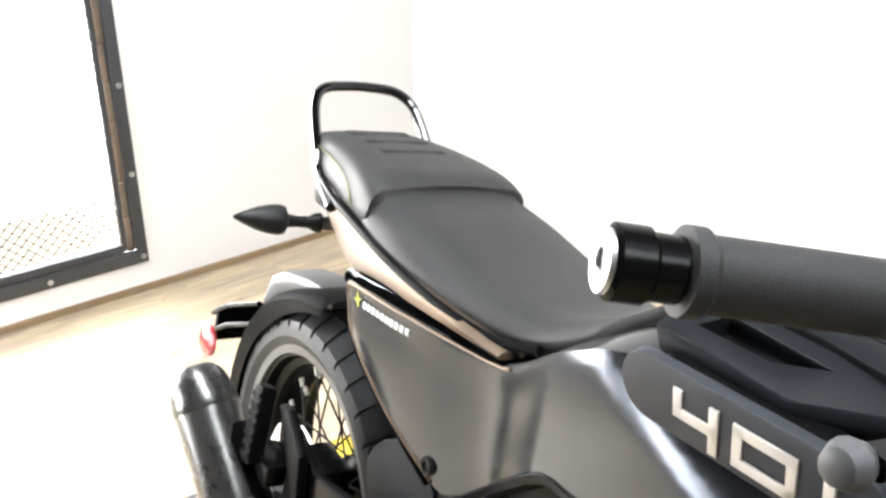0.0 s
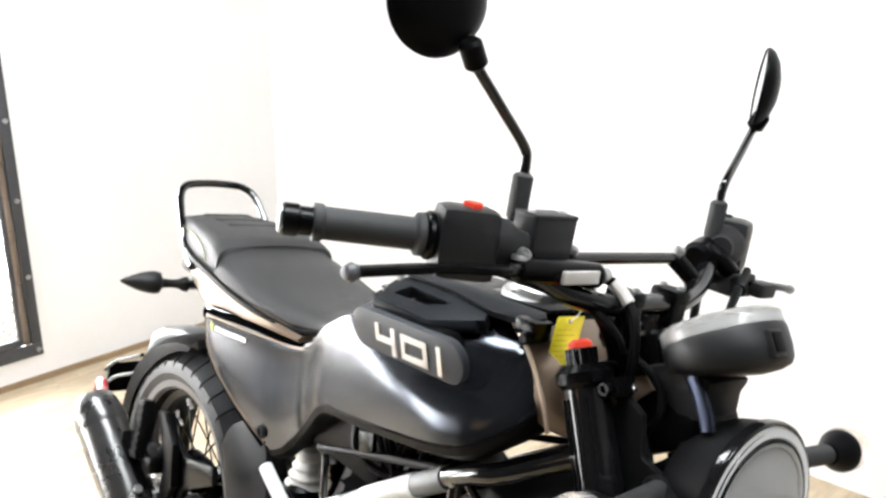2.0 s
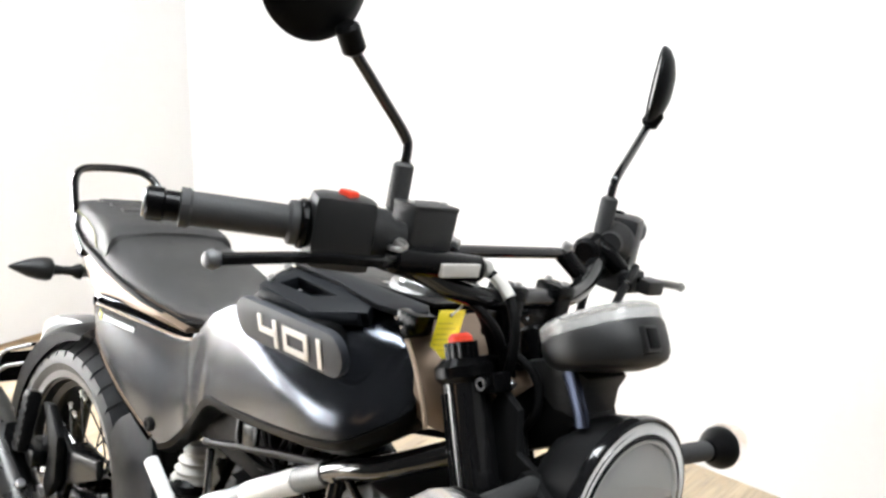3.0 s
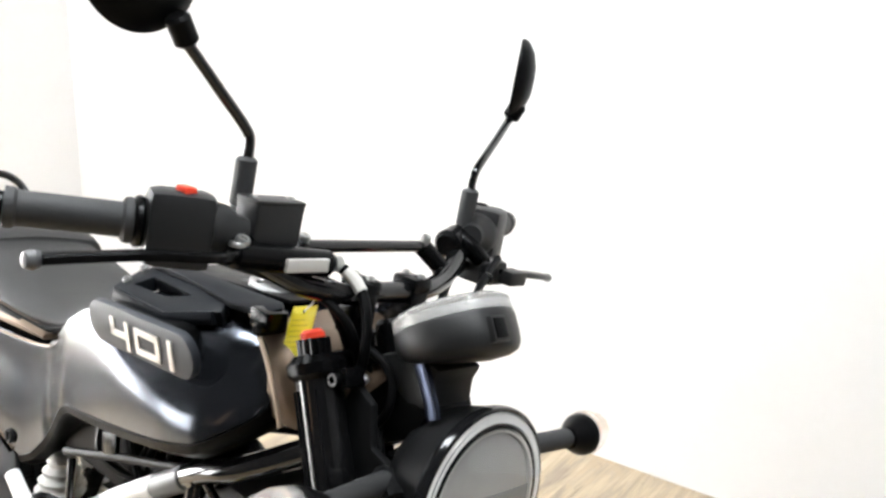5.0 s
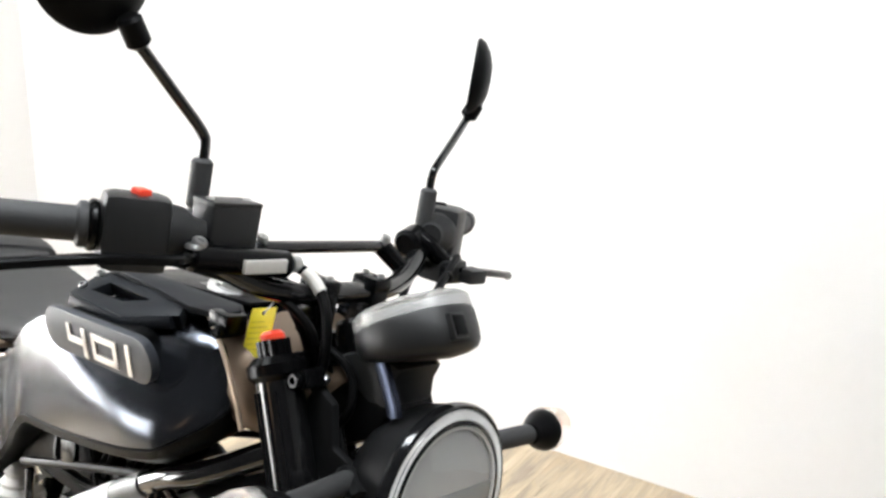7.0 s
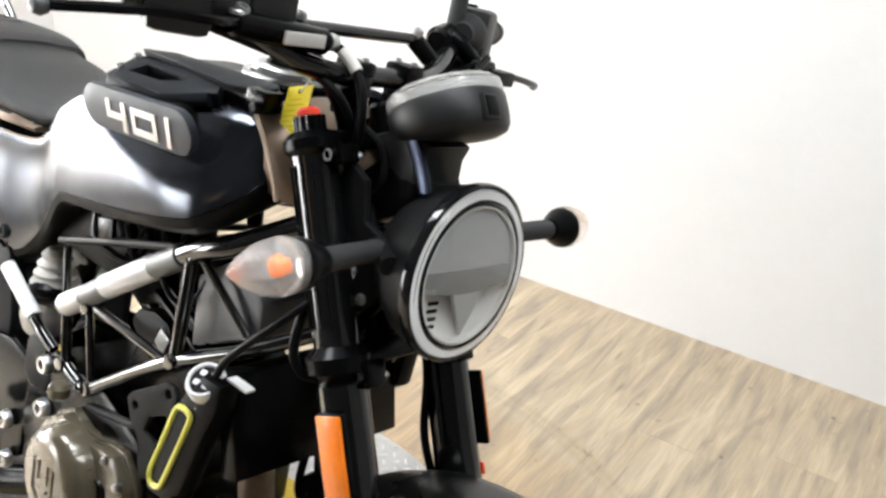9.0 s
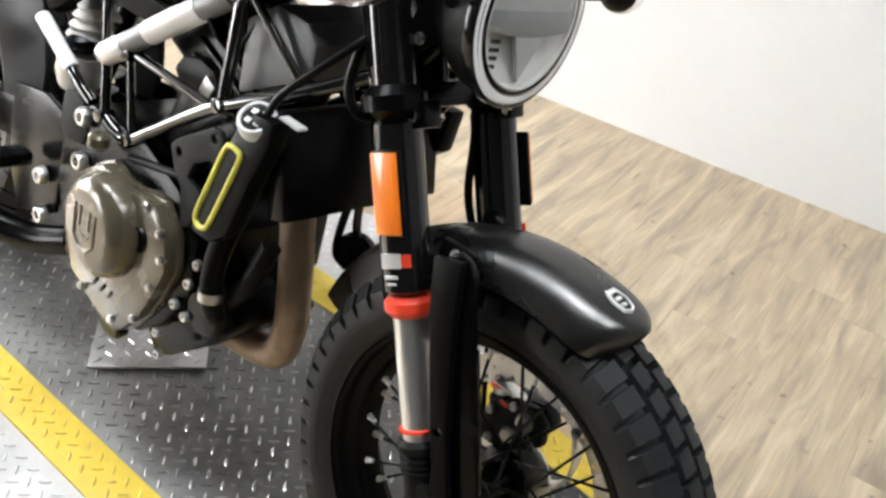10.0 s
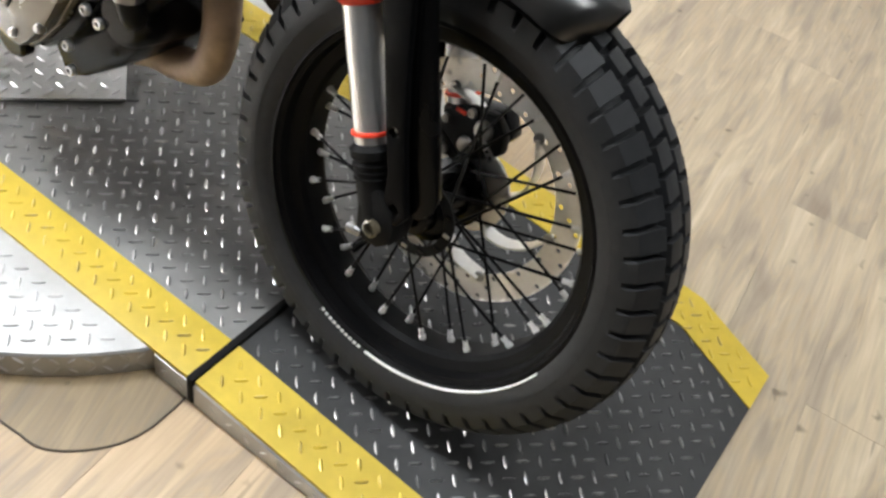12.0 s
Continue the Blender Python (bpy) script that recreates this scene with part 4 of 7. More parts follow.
    bmesh.ops.translate(spark, verts=[g for g in ex["geom"] if isinstance(g, bmesh.types.BMVert)], vec=(0, s * 0.0022, 0))
    bp("panel_spark", spark, M_GREEN, "small yellow spark print")
    for k in range(10):
        x0 = 0.230 + k * 0.0108
        z0 = 0.7475 + k * 0.0012
        bp("print_bar", block((x0, s * skin(x0, z0), z0), (0.0074, 0.0035, 0.0085), 0.0005), M_WHITE)
    bp("panel_bolt", bolt((0.397, s * (skin(0.397, 0.620) - 0.001), 0.620), (0, s, 0), 0.0125, 0.006), M_SWITCH)

# number badge plate on each side
for s in (-1, 1):
    n = 10
    pill = []
    for k in range(n + 1):
        t = radians(-90 + 180 * k / n)
        pill.append((0.116 - 0.028 + 0.028 * math.cos(t), 0.028 * math.sin(t)))
    for k in range(n + 1):
        t = radians(90 + 180 * k / n)
        pill.append((-0.116 + 0.028 + 0.028 * math.cos(t), 0.028 * math.sin(t)))
    m = Matrix.Translation((0.8105, s * 0.1665, 0.9195)) @ Matrix.Rotation(radians(-4.3), 4, "Y") @ Matrix.Rotation(s * radians(-14), 4, "X")
    plate = bp("number_plate_badge", slab(pill, -0.006, 0.006, 0.003, frame3=m), M_BADGE, "slate grey oval badge")
    foot_pill = [(u * 0.72 - 0.018, v * 0.7) for u, v in pill]
    part("badge_base", slab(foot_pill, -s * 0.04, -s * 0.004, 0.003, frame3=m), M_PLASTIC, plate, "black base under the badge")
    y = s * 0.0064

    def stroke(points, w=0.0042):
        b2 = bmesh.new()
        for (x0, z0), (x1, z1) in zip(points, points[1:]):
            d = Vector((x1 - x0, 0, z1 - z0))
            L = d.length + 2 * w
            ang = math.atan2(d.z, d.x)
            block(((x0 + x1) / 2, y, (z0 + z1) / 2), (L, 0.003, 2 * w), 0.0005, Matrix.Rotation(-ang, 4, "Y"), into=b2)
        return b2
    f = -s  # the writing reads from either side
    dig = lambda pts: [(f * (u * 1.06 + 0.0135), v - 0.0035) for u, v in pts]
    four = stroke(dig([(-0.064, 0.014), (-0.064, -0.001), (-0.032, -0.001)]))
    absorb(four, stroke(dig([(-0.032, 0.014), (-0.032, -0.015)])))
    zero = stroke(dig([(-0.012, -0.0125), (0.03, -0.0125), (0.03, 0.0125), (-0.012, 0.0125), (-0.012, -0.0125)]))
    one = stroke(dig([(0.056, -0.0145), (0.056, 0.0145)]))
    for nm, b in (("digit_four", four), ("digit_zero", zero), ("digit_one", one)):
        b.transform(m)
        part(nm, b, M_SILVER, plate, "silver raised digit")

# bronze cover at the tank's nose
NOSE = [(0.945, 0.91, 0.980, 0.106), (0.976, 0.880, 0.972, 0.1150), (1.004, 0.868, 0.966, 0.1150), (1.034, 0.866, 0.953, 0.102), (1.062, 0.873, 0.93, 0.078)]
rings = []
for x, zb, zt, ym in resample(NOSE, 4):
    h = zt - zb
    right = [(x, -ym * 0.6, zb), (x, -ym * 0.93, zb + h * 0.12), (x, -ym, zb + h * 0.4), (x, -ym * 0.96, zb + h * 0.7), (x, -ym * 0.78, zb + h * 0.93), (x, -ym * 0.4, zt), (x, -0.01, zt + 0.004)]
    rings.append(right + [(a, -b, c) for a, b, c in right[::-1]])
bp("tank_nose", loft(rings, closed=True), M_BRONZE, "bronze painted tank nose cover", sharp=60)
for s in (-1, 1):
    line = smooth_path([(0.926, s * 0.104, 0.980), (0.957, s * 0.115, 0.969), (0.982, s * 0.1195, 0.950), (1.0, s * 0.1205, 0.928), (1.013, s * 0.1195, 0.905), (1.022, s * 0.117, 0.880)], 5)
    bp("nose_trim", tube(line, 0.0028, 8), M_TRIM, "pale bronze trim strip")

# fuel cap
cap = bp("fuel_cap", lathe([(0, 0.012), (0.03, 0.012), (0.034, 0.009), (0.035, 0.0), (0.043, 0.0), (0.046, -0.004), (0.046, -0.012), (0, -0.012)], (0.856, 0, 0.992), (0.1, 0, 1), 32), M_ALU, "bare metal filler cap")
part("cap_hub", lathe([(0, 0.006), (0.016, 0.006), (0.019, 0), (0, 0)], (0.8575, 0, 1.005), (0.1, 0, 1), 20), M_DARK, cap)
for a in range(6):
    t = radians(a * 60 + 20)
    part("screw", bolt((0.856 + 0.039 * math.cos(t), 0.039 * math.sin(t), 0.993), (0.1, 0, 1), 0.004, 0.003), M_STEEL, cap)

# luggage rack on the tank: two angled side frames with a window in each, and a plate between

def rack_plate(points, hole, thick, s):
    """A thick plate over a shallow 3D outline, with a window."""
    b = bmesh.new()
    loops = [points] + ([hole] if hole else [])
    for lp in loops:
        vs = [b.verts.new((x, -s * y, z)) for x, y, z in lp]
        for i in range(len(vs)):
            b.edges.new((vs[i], vs[(i + 1) % len(vs)]))
    bmesh.ops.triangle_fill(b, edges=b.edges[:], use_beauty=True, normal=(0, s * 0.5, 0.85))
    ex = bmesh.ops.extrude_face_region(b, geom=b.faces[:])
    bmesh.ops.translate(b, verts=[g for g in ex["geom"] if isinstance(g, bmesh.types.BMVert)], vec=(0, -s * thick * 0.45, -thick))
    bmesh.ops.recalc_face_normals(b, faces=b.faces[:])
    rim = [e for e in b.edges if len(e.link_faces) == 2 and e.calc_face_angle(0) > radians(50)]
    bmesh.ops.bevel(b, geom=rim, offset=0.002, segments=2, affect="EDGES", profile=0.6, clamp_overlap=True)
    return b


for s in (-1, 1):
    frame_pts = [(0.690, -0.143, 0.946), (0.750, -0.1465, 0.949), (0.822, -0.148, 0.952), (0.893, -0.120, 0.972), (0.884, -0.108, 0.980), (0.80, -0.094, 0.984), (0.715, -0.092, 0.978), (0.692, -0.102, 0.971)]
    hole_pts = [(0.719, -0.129, 0.957), (0.730, -0.110, 0.9685), (0.822, -0.114, 0.9715), (0.789, -0.1285, 0.9615)]
    rail = bp("tank_rack_side", rack_plate(frame_pts, hole_pts, 0.018, s), M_PLATE, "black plastic rack side with an open window", sharp=30)
    blade_pts = [(0.705, -0.104, 0.984), (0.752, -0.082, 0.990), (0.950, -0.079, 0.9985), (0.964, -0.090, 0.996), (0.962, -0.112, 0.992), (0.90, -0.116, 0.986), (0.81, -0.104, 0.985)]
    part("rack_blade", rack_plate(blade_pts, None, 0.009, s), M_PLATE, rail)
    part("rack_lower_bar", tube([(0.705, s * 0.144, 0.940), (0.822, s * 0.146, 0.944), (0.885, s * 0.122, 0.962)], 0.006, flat=(0.006, 0.008)), M_PLATE, rail)
    part("rack_foot", block((0.955, s * 0.100, 0.982), (0.034, 0.030, 0.022), 0.004), M_DARK, rail)
    part("rack_clip", rod((0.962, s * 0.082, 0.974), (0.962, s * 0.122, 0.972), 0.008, 12), M_DARK, rail)
    for x, y, z in ((0.698, 0.128, 0.956), (0.700, 0.106, 0.971)):
        part("screw", bolt((x, s * y, z), (0, s * 0.5, 0.85), 0.006, 0.004), M_STEEL, rail)
bp("tank_pad", slab([(0.69, -0.02), (0.93, 0.002), (0.93, 0.007), (0.69, -0.014)], -0.05, 0.05, 0.002, frame3=Matrix.Translation((0, 0, 0.986))), M_PLASTIC, "black tank top plate")

# seats
SEAT = [(0.165, 0.122, 0.832, 0.884), (0.20, 0.128, 0.826, 0.874), (0.27, 0.131, 0.82, 0.866), (0.36, 0.128, 0.817, 0.852), (0.44, 0.118, 0.818, 0.85), (0.50, 0.104, 0.826, 0.858),
        (0.56, 0.096, 0.858, 0.884), (0.61, 0.090, 0.898, 0.916), (0.66, 0.084, 0.938, 0.952), (0.668, 0.08, 0.942, 0.952)]


def seat_ring(x, w, ze, zc, edge=0.022):
    right = [(x, -w * 0.8, ze - 0.02), (x, -w, ze), (x, -w * 0.985, ze + edge * 0.5), (x, -w * 0.93, ze + (zc - ze) * 0.55), (x, -w * 0.8, ze + (zc - ze) * 0.85), (x, -w * 0.5, zc - 0.001), (x, -w * 0.15, zc + 0.001)]
    return right + [(a, -b, c) for a, b, c in right[::-1]]


bp("rider_seat", loft([seat_ring(*s) for s in resample(SEAT, 5)], closed=True), M_SEAT, "black vinyl rider seat", sharp=70)
PILLION = [(-0.112, 0.070, 0.842, 0.862), (-0.10, 0.078, 0.840, 0.879), (-0.05, 0.088, 0.837, 0.892), (0.03, 0.102, 0.834, 0.897), (0.10, 0.114, 0.832, 0.897), (0.15, 0.121, 0.832, 0.893), (0.178, 0.123, 0.832, 0.882)]


def pad_ring(x, w, ze, zc):
    h = zc - ze
    right = [(x, -w * 0.8, ze - 0.02), (x, -w * 0.99, ze), (x, -w * 1.0, ze + h * 0.35), (x, -w * 0.975, ze + h * 0.66), (x, -w * 0.93, ze + h * 0.84), (x, -w * 0.84, ze + h * 0.95), (x, -w * 0.6, zc), (x, -w * 0.2, zc + 0.002)]
    return right + [(a, -b, c) for a, b, c in right[::-1]]


pil = bp("pillion_seat", loft([pad_ring(*s) for s in resample(PILLION, 5)], closed=True), M_SEAT, "raised ribbed pillion seat", sharp=70)
for k in range(3):
    x = 0.06 - 0.05 * k
    part("rib", block((x, 0, (0.8965, 0.8955, 0.8922)[k]), (0.022, 0.100, 0.009), 0.004), M_SEAT, pil)
for s in (-1, 1):
    part("piping", tube(smooth_path([(-0.095, s * 0.079, 0.858), (-0.06, s * 0.087, 0.869), (0.04, s * 0.1045, 0.873), (0.10, s * 0.1150, 0.864), (0.128, s * 0.1195, 0.842)], 4), 0.0013, 6), M_STITCH, pil, "yellow seam piping")
    bp("seat_base_trim", tube(smooth_path([(-0.03, s * 0.093, 0.836), (0.05, s * 0.110, 0.83), (0.15, s * 0.124, 0.828), (0.27, s * 0.133, 0.822), (0.38, s * 0.132, 0.819), (0.47, s * 0.121, 0.820), (0.53, s * 0.108, 0.835)], 5), 0.0055, 8), M_PLASTIC)
seam = []
for a in range(13):
    t = math.pi * a / 12
    y = -0.122 * math.cos(t)
    seam.append((0.172 + 0.03 * math.sin(t) * 0.2, y, 0.84 + 0.046 * math.sin(t) ** 0.5))
bp("seat_seam", tube(seam, 0.0017, 6), M_SEAT)

# tail: bronze side covers, grab rail
for s in (-1, 1):
    TAIL = [(-0.05, 0.79, 0.83, 0.072), (0.05, 0.775, 0.826, 0.096), (0.15, 0.772, 0.822, 0.122), (0.24, 0.785, 0.823, 0.131), (0.36, 0.800, 0.824, 0.134), (0.50, 0.812, 0.820, 0.129)]
    rings = []
    for x, zb, zt, y in resample(TAIL, 4):
        rings.append([(x, s * (y - 0.03), zb), (x, s * y, zb), (x, s * (y + 0.004), (zb + zt) / 2), (x, s * (y - 0.001), zt), (x, s * (y - 0.03), zt)])
    bp("tail_cover", loft(rings, closed=True), M_BRONZE, "bronze painted tail cover", sharp=50)
rail_pts = [(0.06, -0.112, 0.815), (-0.02, -0.095, 0.835), (-0.065, -0.086, 0.872), (-0.105, -0.078, 0.918), (-0.122, -0.06, 0.939), (-0.128, -0.02, 0.944), (-0.128, 0.03, 0.944), (-0.122, 0.07, 0.939), (-0.105, 0.094, 0.918), (-0.065, 0.104, 0.872), (-0.02, 0.108, 0.835), (0.06, 0.114, 0.815)]
bp("grab_rail", tube(smooth_path(rail_pts, 5), 0.008, 10), M_FRAME, "black tubular grab rail hoop")
bp("tail_unit", block((-0.035, 0, 0.80), (0.15, 0.13, 0.07), 0.02), M_PLASTIC)
for s in (-1, 1):
    part("side_reflector", lathe([(0, 0.004), (0.012, 0.003), (0.015, 0), (0, 0)], (-0.045, s * 0.094, 0.852), (-0.2, s, 0.1), 16), M_WHITE, pil)
    # rear indicators
    ind = bp("rear_indicator", lathe([(0, 0), (0.014, 0.0), (0.0215, 0.004), (0.0235, 0.012), (0.0225, 0.026), (0.018, 0.046), (0.010, 0.066), (0.003, 0.081), (0, 0.083)], (-0.098, s * 0.104, 0.738), (-0.1, s, 0.05), 24), M_HOUSING, "dark pointed indicator", sharp=50)
    part("stalk", lathe([(0, 0), (0.016, 0), (0.015, 0.008), (0.0095, 0.018), (0.0085, 0.036), (0.0105, 0.052), (0.0135, 0.060), (0, 0.060)], (-0.092, s * 0.050, 0.735), (-0.1, s, 0.05), 16), M_HOUSING, ind, "rubber stalk")
    part("stalk_root", rod((-0.085, s * 0.010, 0.735), (-0.092, s * 0.053, 0.735), 0.011), M_ALU, ind)

# frame: trellis of enamelled tubes
for s in (-1, 1):
    y = s * 0.125
    tubes = [([(0.617, y, 0.584), (0.673, y, 0.621), (0.761, y, 0.683), (0.899, y, 0.774), (0.964, y * 0.93, 0.806), (1.05, y * 0.65, 0.862)], 0.0145),
             ([(0.633, y, 0.497), (0.664, y, 0.488), (0.699, y, 0.486), (0.76, y, 0.528), (0.882, y, 0.615), (0.997, y * 0.85, 0.678), (1.09, y * 0.6, 0.74)], 0.0095),
             ([(0.683, y, 0.606), (0.709, y, 0.493)], 0.0058), ([(0.692, y, 0.614), (0.876, y, 0.612)], 0.0068), ([(0.897, y, 0.762), (0.893, y, 0.622)], 0.009),
             ([(0.625, y, 0.585), (0.636, y, 0.500)], 0.008), ([(0.592, y, 0.677), (0.738, y, 0.727), (0.87, y, 0.769)], 0.006), ([(0.61, y, 0.672), (0.621, y, 0.59)], 0.006),
             ([(0.53, y * 1.04, 0.542), (0.565, y * 1.04, 0.523), (0.60, y, 0.503)], 0.0085), ([(0.91, y * 0.97, 0.772), (1.0, y * 0.85, 0.70)], 0.006)]
    for pts, r in tubes:
        bp("frame_tube", tube(pts if len(pts) < 3 else smooth_path(pts, 5), r, 12), M_HOSE if pts[0][2] == 0.677 else M_FRAME)
    for p in ((0.708, 0.492), (0.893, 0.622), (0.634, 0.497), (0.899, 0.770), (0.686, 0.612)):
        bp("frame_joint", lathe([(0, -0.013), (0.010, -0.012), (0.012, 0), (0.010, 0.012), (0, 0.013)], (p[0], y, p[1]), (0, 1, 0), 14), M_FRAME)
    # tape wrapped round the upper tube, in pale and dark bands
    up = smooth_path([(0.617, y, 0.584), (0.673, y, 0.621), (0.761, y, 0.683), (0.899, y, 0.774)], 8)
    n = len(up)
    for a, b, m in ((1, 8, M_TAPE), (8, 13, M_TAPE_DARK), (13, 20, M_TAPE), (20, 23, M_TAPE_DARK)):
        bp("tape_band", tube(up[a:b + 1], 0.0175 if m is M_TAPE else 0.0168, 14), m, "grey tape wrapped on the frame tube")
    bp("strut_sleeve", tube([(0.45, y * 1.04, 0.582), (0.545, y * 1.04, 0.535)], 0.0115, 12), M_TAPE, "silver grey sleeve")
    bp("side_plate", slab([(0.268, 0.565), (0.285, 0.585), (0.32, 0.608), (0.345, 0.622), (0.395, 0.606), (0.412, 0.590), (0.425, 0.54), (0.434, 0.49), (0.43, 0.42), (0.40, 0.37), (0.33, 0.35), (0.303, 0.40), (0.298, 0.434), (0.275, 0.487), (0.256, 0.54)], s * 0.097, s * 0.111, 0.006), M_PLATE, "matte dark grey frame side plate")
    bp("foot_bracket", slab([(0.36, 0.44), (0.46, 0.46), (0.62, 0.43), (0.63, 0.38), (0.56, 0.34), (0.522, 0.33), (0.518, 0.272), (0.48, 0.252), (0.40, 0.222), (0.36, 0.30)], s * 0.112, s * 0.122, 0.004), M_DARK, "black bracket plate")

# inner bulk: airbox, battery, shock, cables
bp("airbox", block((0.56, 0, 0.70), (0.26, 0.17, 0.13), 0.03), M_PLASTIC)
bp("under_tank_cover", slab([(0.880, 0.734), (0.93, 0.768), (0.99, 0.765), (1.010, 0.745), (1.014, 0.701), (0.886, 0.634)], -0.10, 0.10, 0.008), M_POD, "grey cover under the tank")
shock = bp("rear_shock", rod((0.50, 0, 0.66), (0.41, 0, 0.44), 0.018), M_DARK)
coil = [(0.50 - 0.09 * k / 90 + 0.0, 0.034 * math.cos(k * 0.42), 0.66 - 0.22 * k / 90 + 0.034 * math.sin(k * 0.42) * 0.4) for k in range(91)]
part("spring", tube(coil, 0.0065, 8), M_WHITE, shock, "white shock spring")
bel = bp("bellows", lathe([(0.034, 0), (0.038, 0.008), (0.031, 0.016), (0.034, 0.023), (0.026, 0.031), (0.029, 0.038), (0.021, 0.046), (0.023, 0.053), (0.014, 0.062), (0, 0.064)], (0.503, -0.078, 0.562), (-0.08, 0, 1), 24), M_SKIN, "pale ribbed rubber bellows")
part("bellows_clamp", rod((0.508, -0.085, 0.545), (0.503, -0.085, 0.574), 0.036, 20), M_DARK, bel)
part("bellows_bulb", lathe([(0, 0.045), (0.03, 0.042), (0.038, 0.02), (0.038, 0.0), (0.03, -0.022), (0.015, -0.034), (0, -0.036)], (0.492, -0.085, 0.505), (0.25, 0, 1), 24), M_SKIN, bel)
bp("reservoir", slab([(0.755, 0.618), (0.772, 0.642), (0.81, 0.653), (0.84, 0.648), (0.866, 0.626), (0.846, 0.596), (0.79, 0.592)], -0.108, -0.06, 0.01), M_SWITCH, "dark grey reservoir")
bp("reservoir_label", block((0.838, -0.1095, 0.622), (0.022, 0.002, 0.026), 0.0005, Matrix.Rotation(radians(25), 4, "Y")), M_WHITE, "small white label")
bp("sprocket_cover", slab([(0.525, 0.495), (0.55, 0.508), (0.58, 0.495), (0.602, 0.455), (0.585, 0.425), (0.54, 0.418), (0.52, 0.44)], -0.128, -0.112, 0.006), M_SWITCH, "grey cast cover")
for s in (-1, 1):
    bp("tank_bracket", slab([(0.688, 0.745), (0.722, 0.755), (0.726, 0.726), (0.712, 0.718), (0.695, 0.716)], s * 0.122, s * 0.13, 0.002), M_DARK)
random.seed(11)
for k in range(11):
    y0 = -0.115 + 0.02 * (k % 4)
    x0 = 0.66 + 0.018 * k
    pts = [(x0, y0, 0.75), (x0 + random.uniform(0.0, 0.05), y0 - random.uniform(0, 0.015), 0.71), (x0 + random.uniform(0.02, 0.09), y0 + 0.01, 0.70 + random.uniform(-0.03, 0.03)), (x0 + 0.1, y0 + 0.02, 0.745)]
    bp("cable", tube(smooth_path(pts, 5), random.choice((0.0035, 0.0045, 0.006)), 7), M_HOSE)

# engine
crank = [(0.53, 0.46), (0.60, 0.50), (0.74, 0.50), (0.83, 0.47), (0.89, 0.42), (0.89, 0.33), (0.84, 0.25), (0.78, 0.20), (0.64, 0.19), (0.56, 0.24), (0.52, 0.34)]
engine = bp("engine", slab(crank, -0.125, 0.125, 0.012), M_DARK, "black engine block")
part("sump", slab([(0.70, 0.215), (0.80, 0.26), (0.93, 0.30), (0.941, 0.288), (0.90, 0.237), (0.822, 0.170), (0.787, 0.152), (0.757, 0.186)], -0.088, 0.085, 0.008), M_DARK, engine)
cyl_m = Matrix.Translation((0.80, 0, 0.53)) @ Matrix.Rotation(radians(22), 4, "Y")
cyl = bmesh.new()
block((0, 0, 0), (0.15, 0.16, 0.17), 0.012, cyl_m, into=cyl)
part("cylinder", cyl, M_DARK, engine)
hd = bmesh.new()
block((0, 0, 0.125), (0.17, 0.18, 0.09), 0.015, cyl_m, into=hd)
part("cylinder_head", hd, M_DARK, engine)
for k in range(3):
    part("head_rib", block(cyl_m @ Vector((0, -0.092, 0.1 + 0.028 * k)), (0.13, 0.012, 0.008), 0.003, Matrix.Rotation(radians(22), 4, "Y")), M_DARK, engine)
case = [(0.645, 0.420), (0.69, 0.447), (0.735, 0.434), (0.76, 0.436), (0.792, 0.445), (0.82, 0.445), (0.844, 0.423), (0.858, 0.410), (0.867, 0.362), (0.849, 0.315), (0.824, 0.264), (0.790, 0.222), (0.770, 0.204), (0.745, 0.203), (0.686, 0.221), (0.634, 0.240), (0.615, 0.29), (0.622, 0.37)]
part("case_flange", slab([(0.75 + (x - 0.75) * 1.035, 0.33 + (z - 0.33) * 1.035) for x, z in case], -0.136, -0.120, 0.004), M_TAN, engine, "tan flange of the clutch case")
cover = part("clutch_case", slab(case, -0.155, -0.118, 0.008), M_TAN, engine, "tan painted clutch case")
bmc = lathe([(0.0, 0.041), (0.050, 0.0405), (0.060, 0.038), (0.068, 0.032), (0.0735, 0.022), (0.076, 0.0), (0, 0.0)], (0.728, -0.154, 0.368), (0, -1, 0), 48)
bmc.transform(Matrix.Translation((0.728, 0, 0.368)) @ Matrix.Diagonal((1.0, 1, 1.06, 1)) @ Matrix.Translation((-0.728, 0, -0.368)))
part("clutch_cover", bmc, M_TAN, engine, "round tan clutch cover")
# raised emblem on the clutch cover, as plain strokes
emb = bmesh.new()
for pts in ([(-0.026, 0.03), (-0.026, -0.02), (-0.012, -0.034), (0.012, -0.034), (0.026, -0.02), (0.026, 0.03)], [(-0.012, 0.03), (-0.012, 0.0)], [(0.012, 0.03), (0.012, 0.0)], [(-0.012, -0.012), (0.012, -0.012)]):
    tube([(0.726 + u, -0.1945, 0.368 + v) for u, v in pts], 0.0026, 8, into=emb)
part("emblem_relief", emb, M_TAN, engine)
part("inspection_plug", lathe([(0, 0.002), (0.012, 0.002), (0.014, 0.004), (0.018, 0.004), (0.02, 0), (0, 0)], (0.802, -0.155, 0.382), (0, -1, 0), 20), M_DARK, engine, "dark inspection port")
for x, z in ((0.676, 0.232), (0.762, 0.222), (0.815, 0.256), (0.842, 0.325), (0.857, 0.378), (0.846, 0.414), (0.812, 0.437)):
    part("case_bolt", lathe([(0.0066, 0), (0.0066, 0.008), (0.0048, 0.0095), (0.0048, 0.011), (0, 0.011)], (x, -0.15, z), (0, -1, 0), 12), M_STEEL, engine, "silver case bolt")
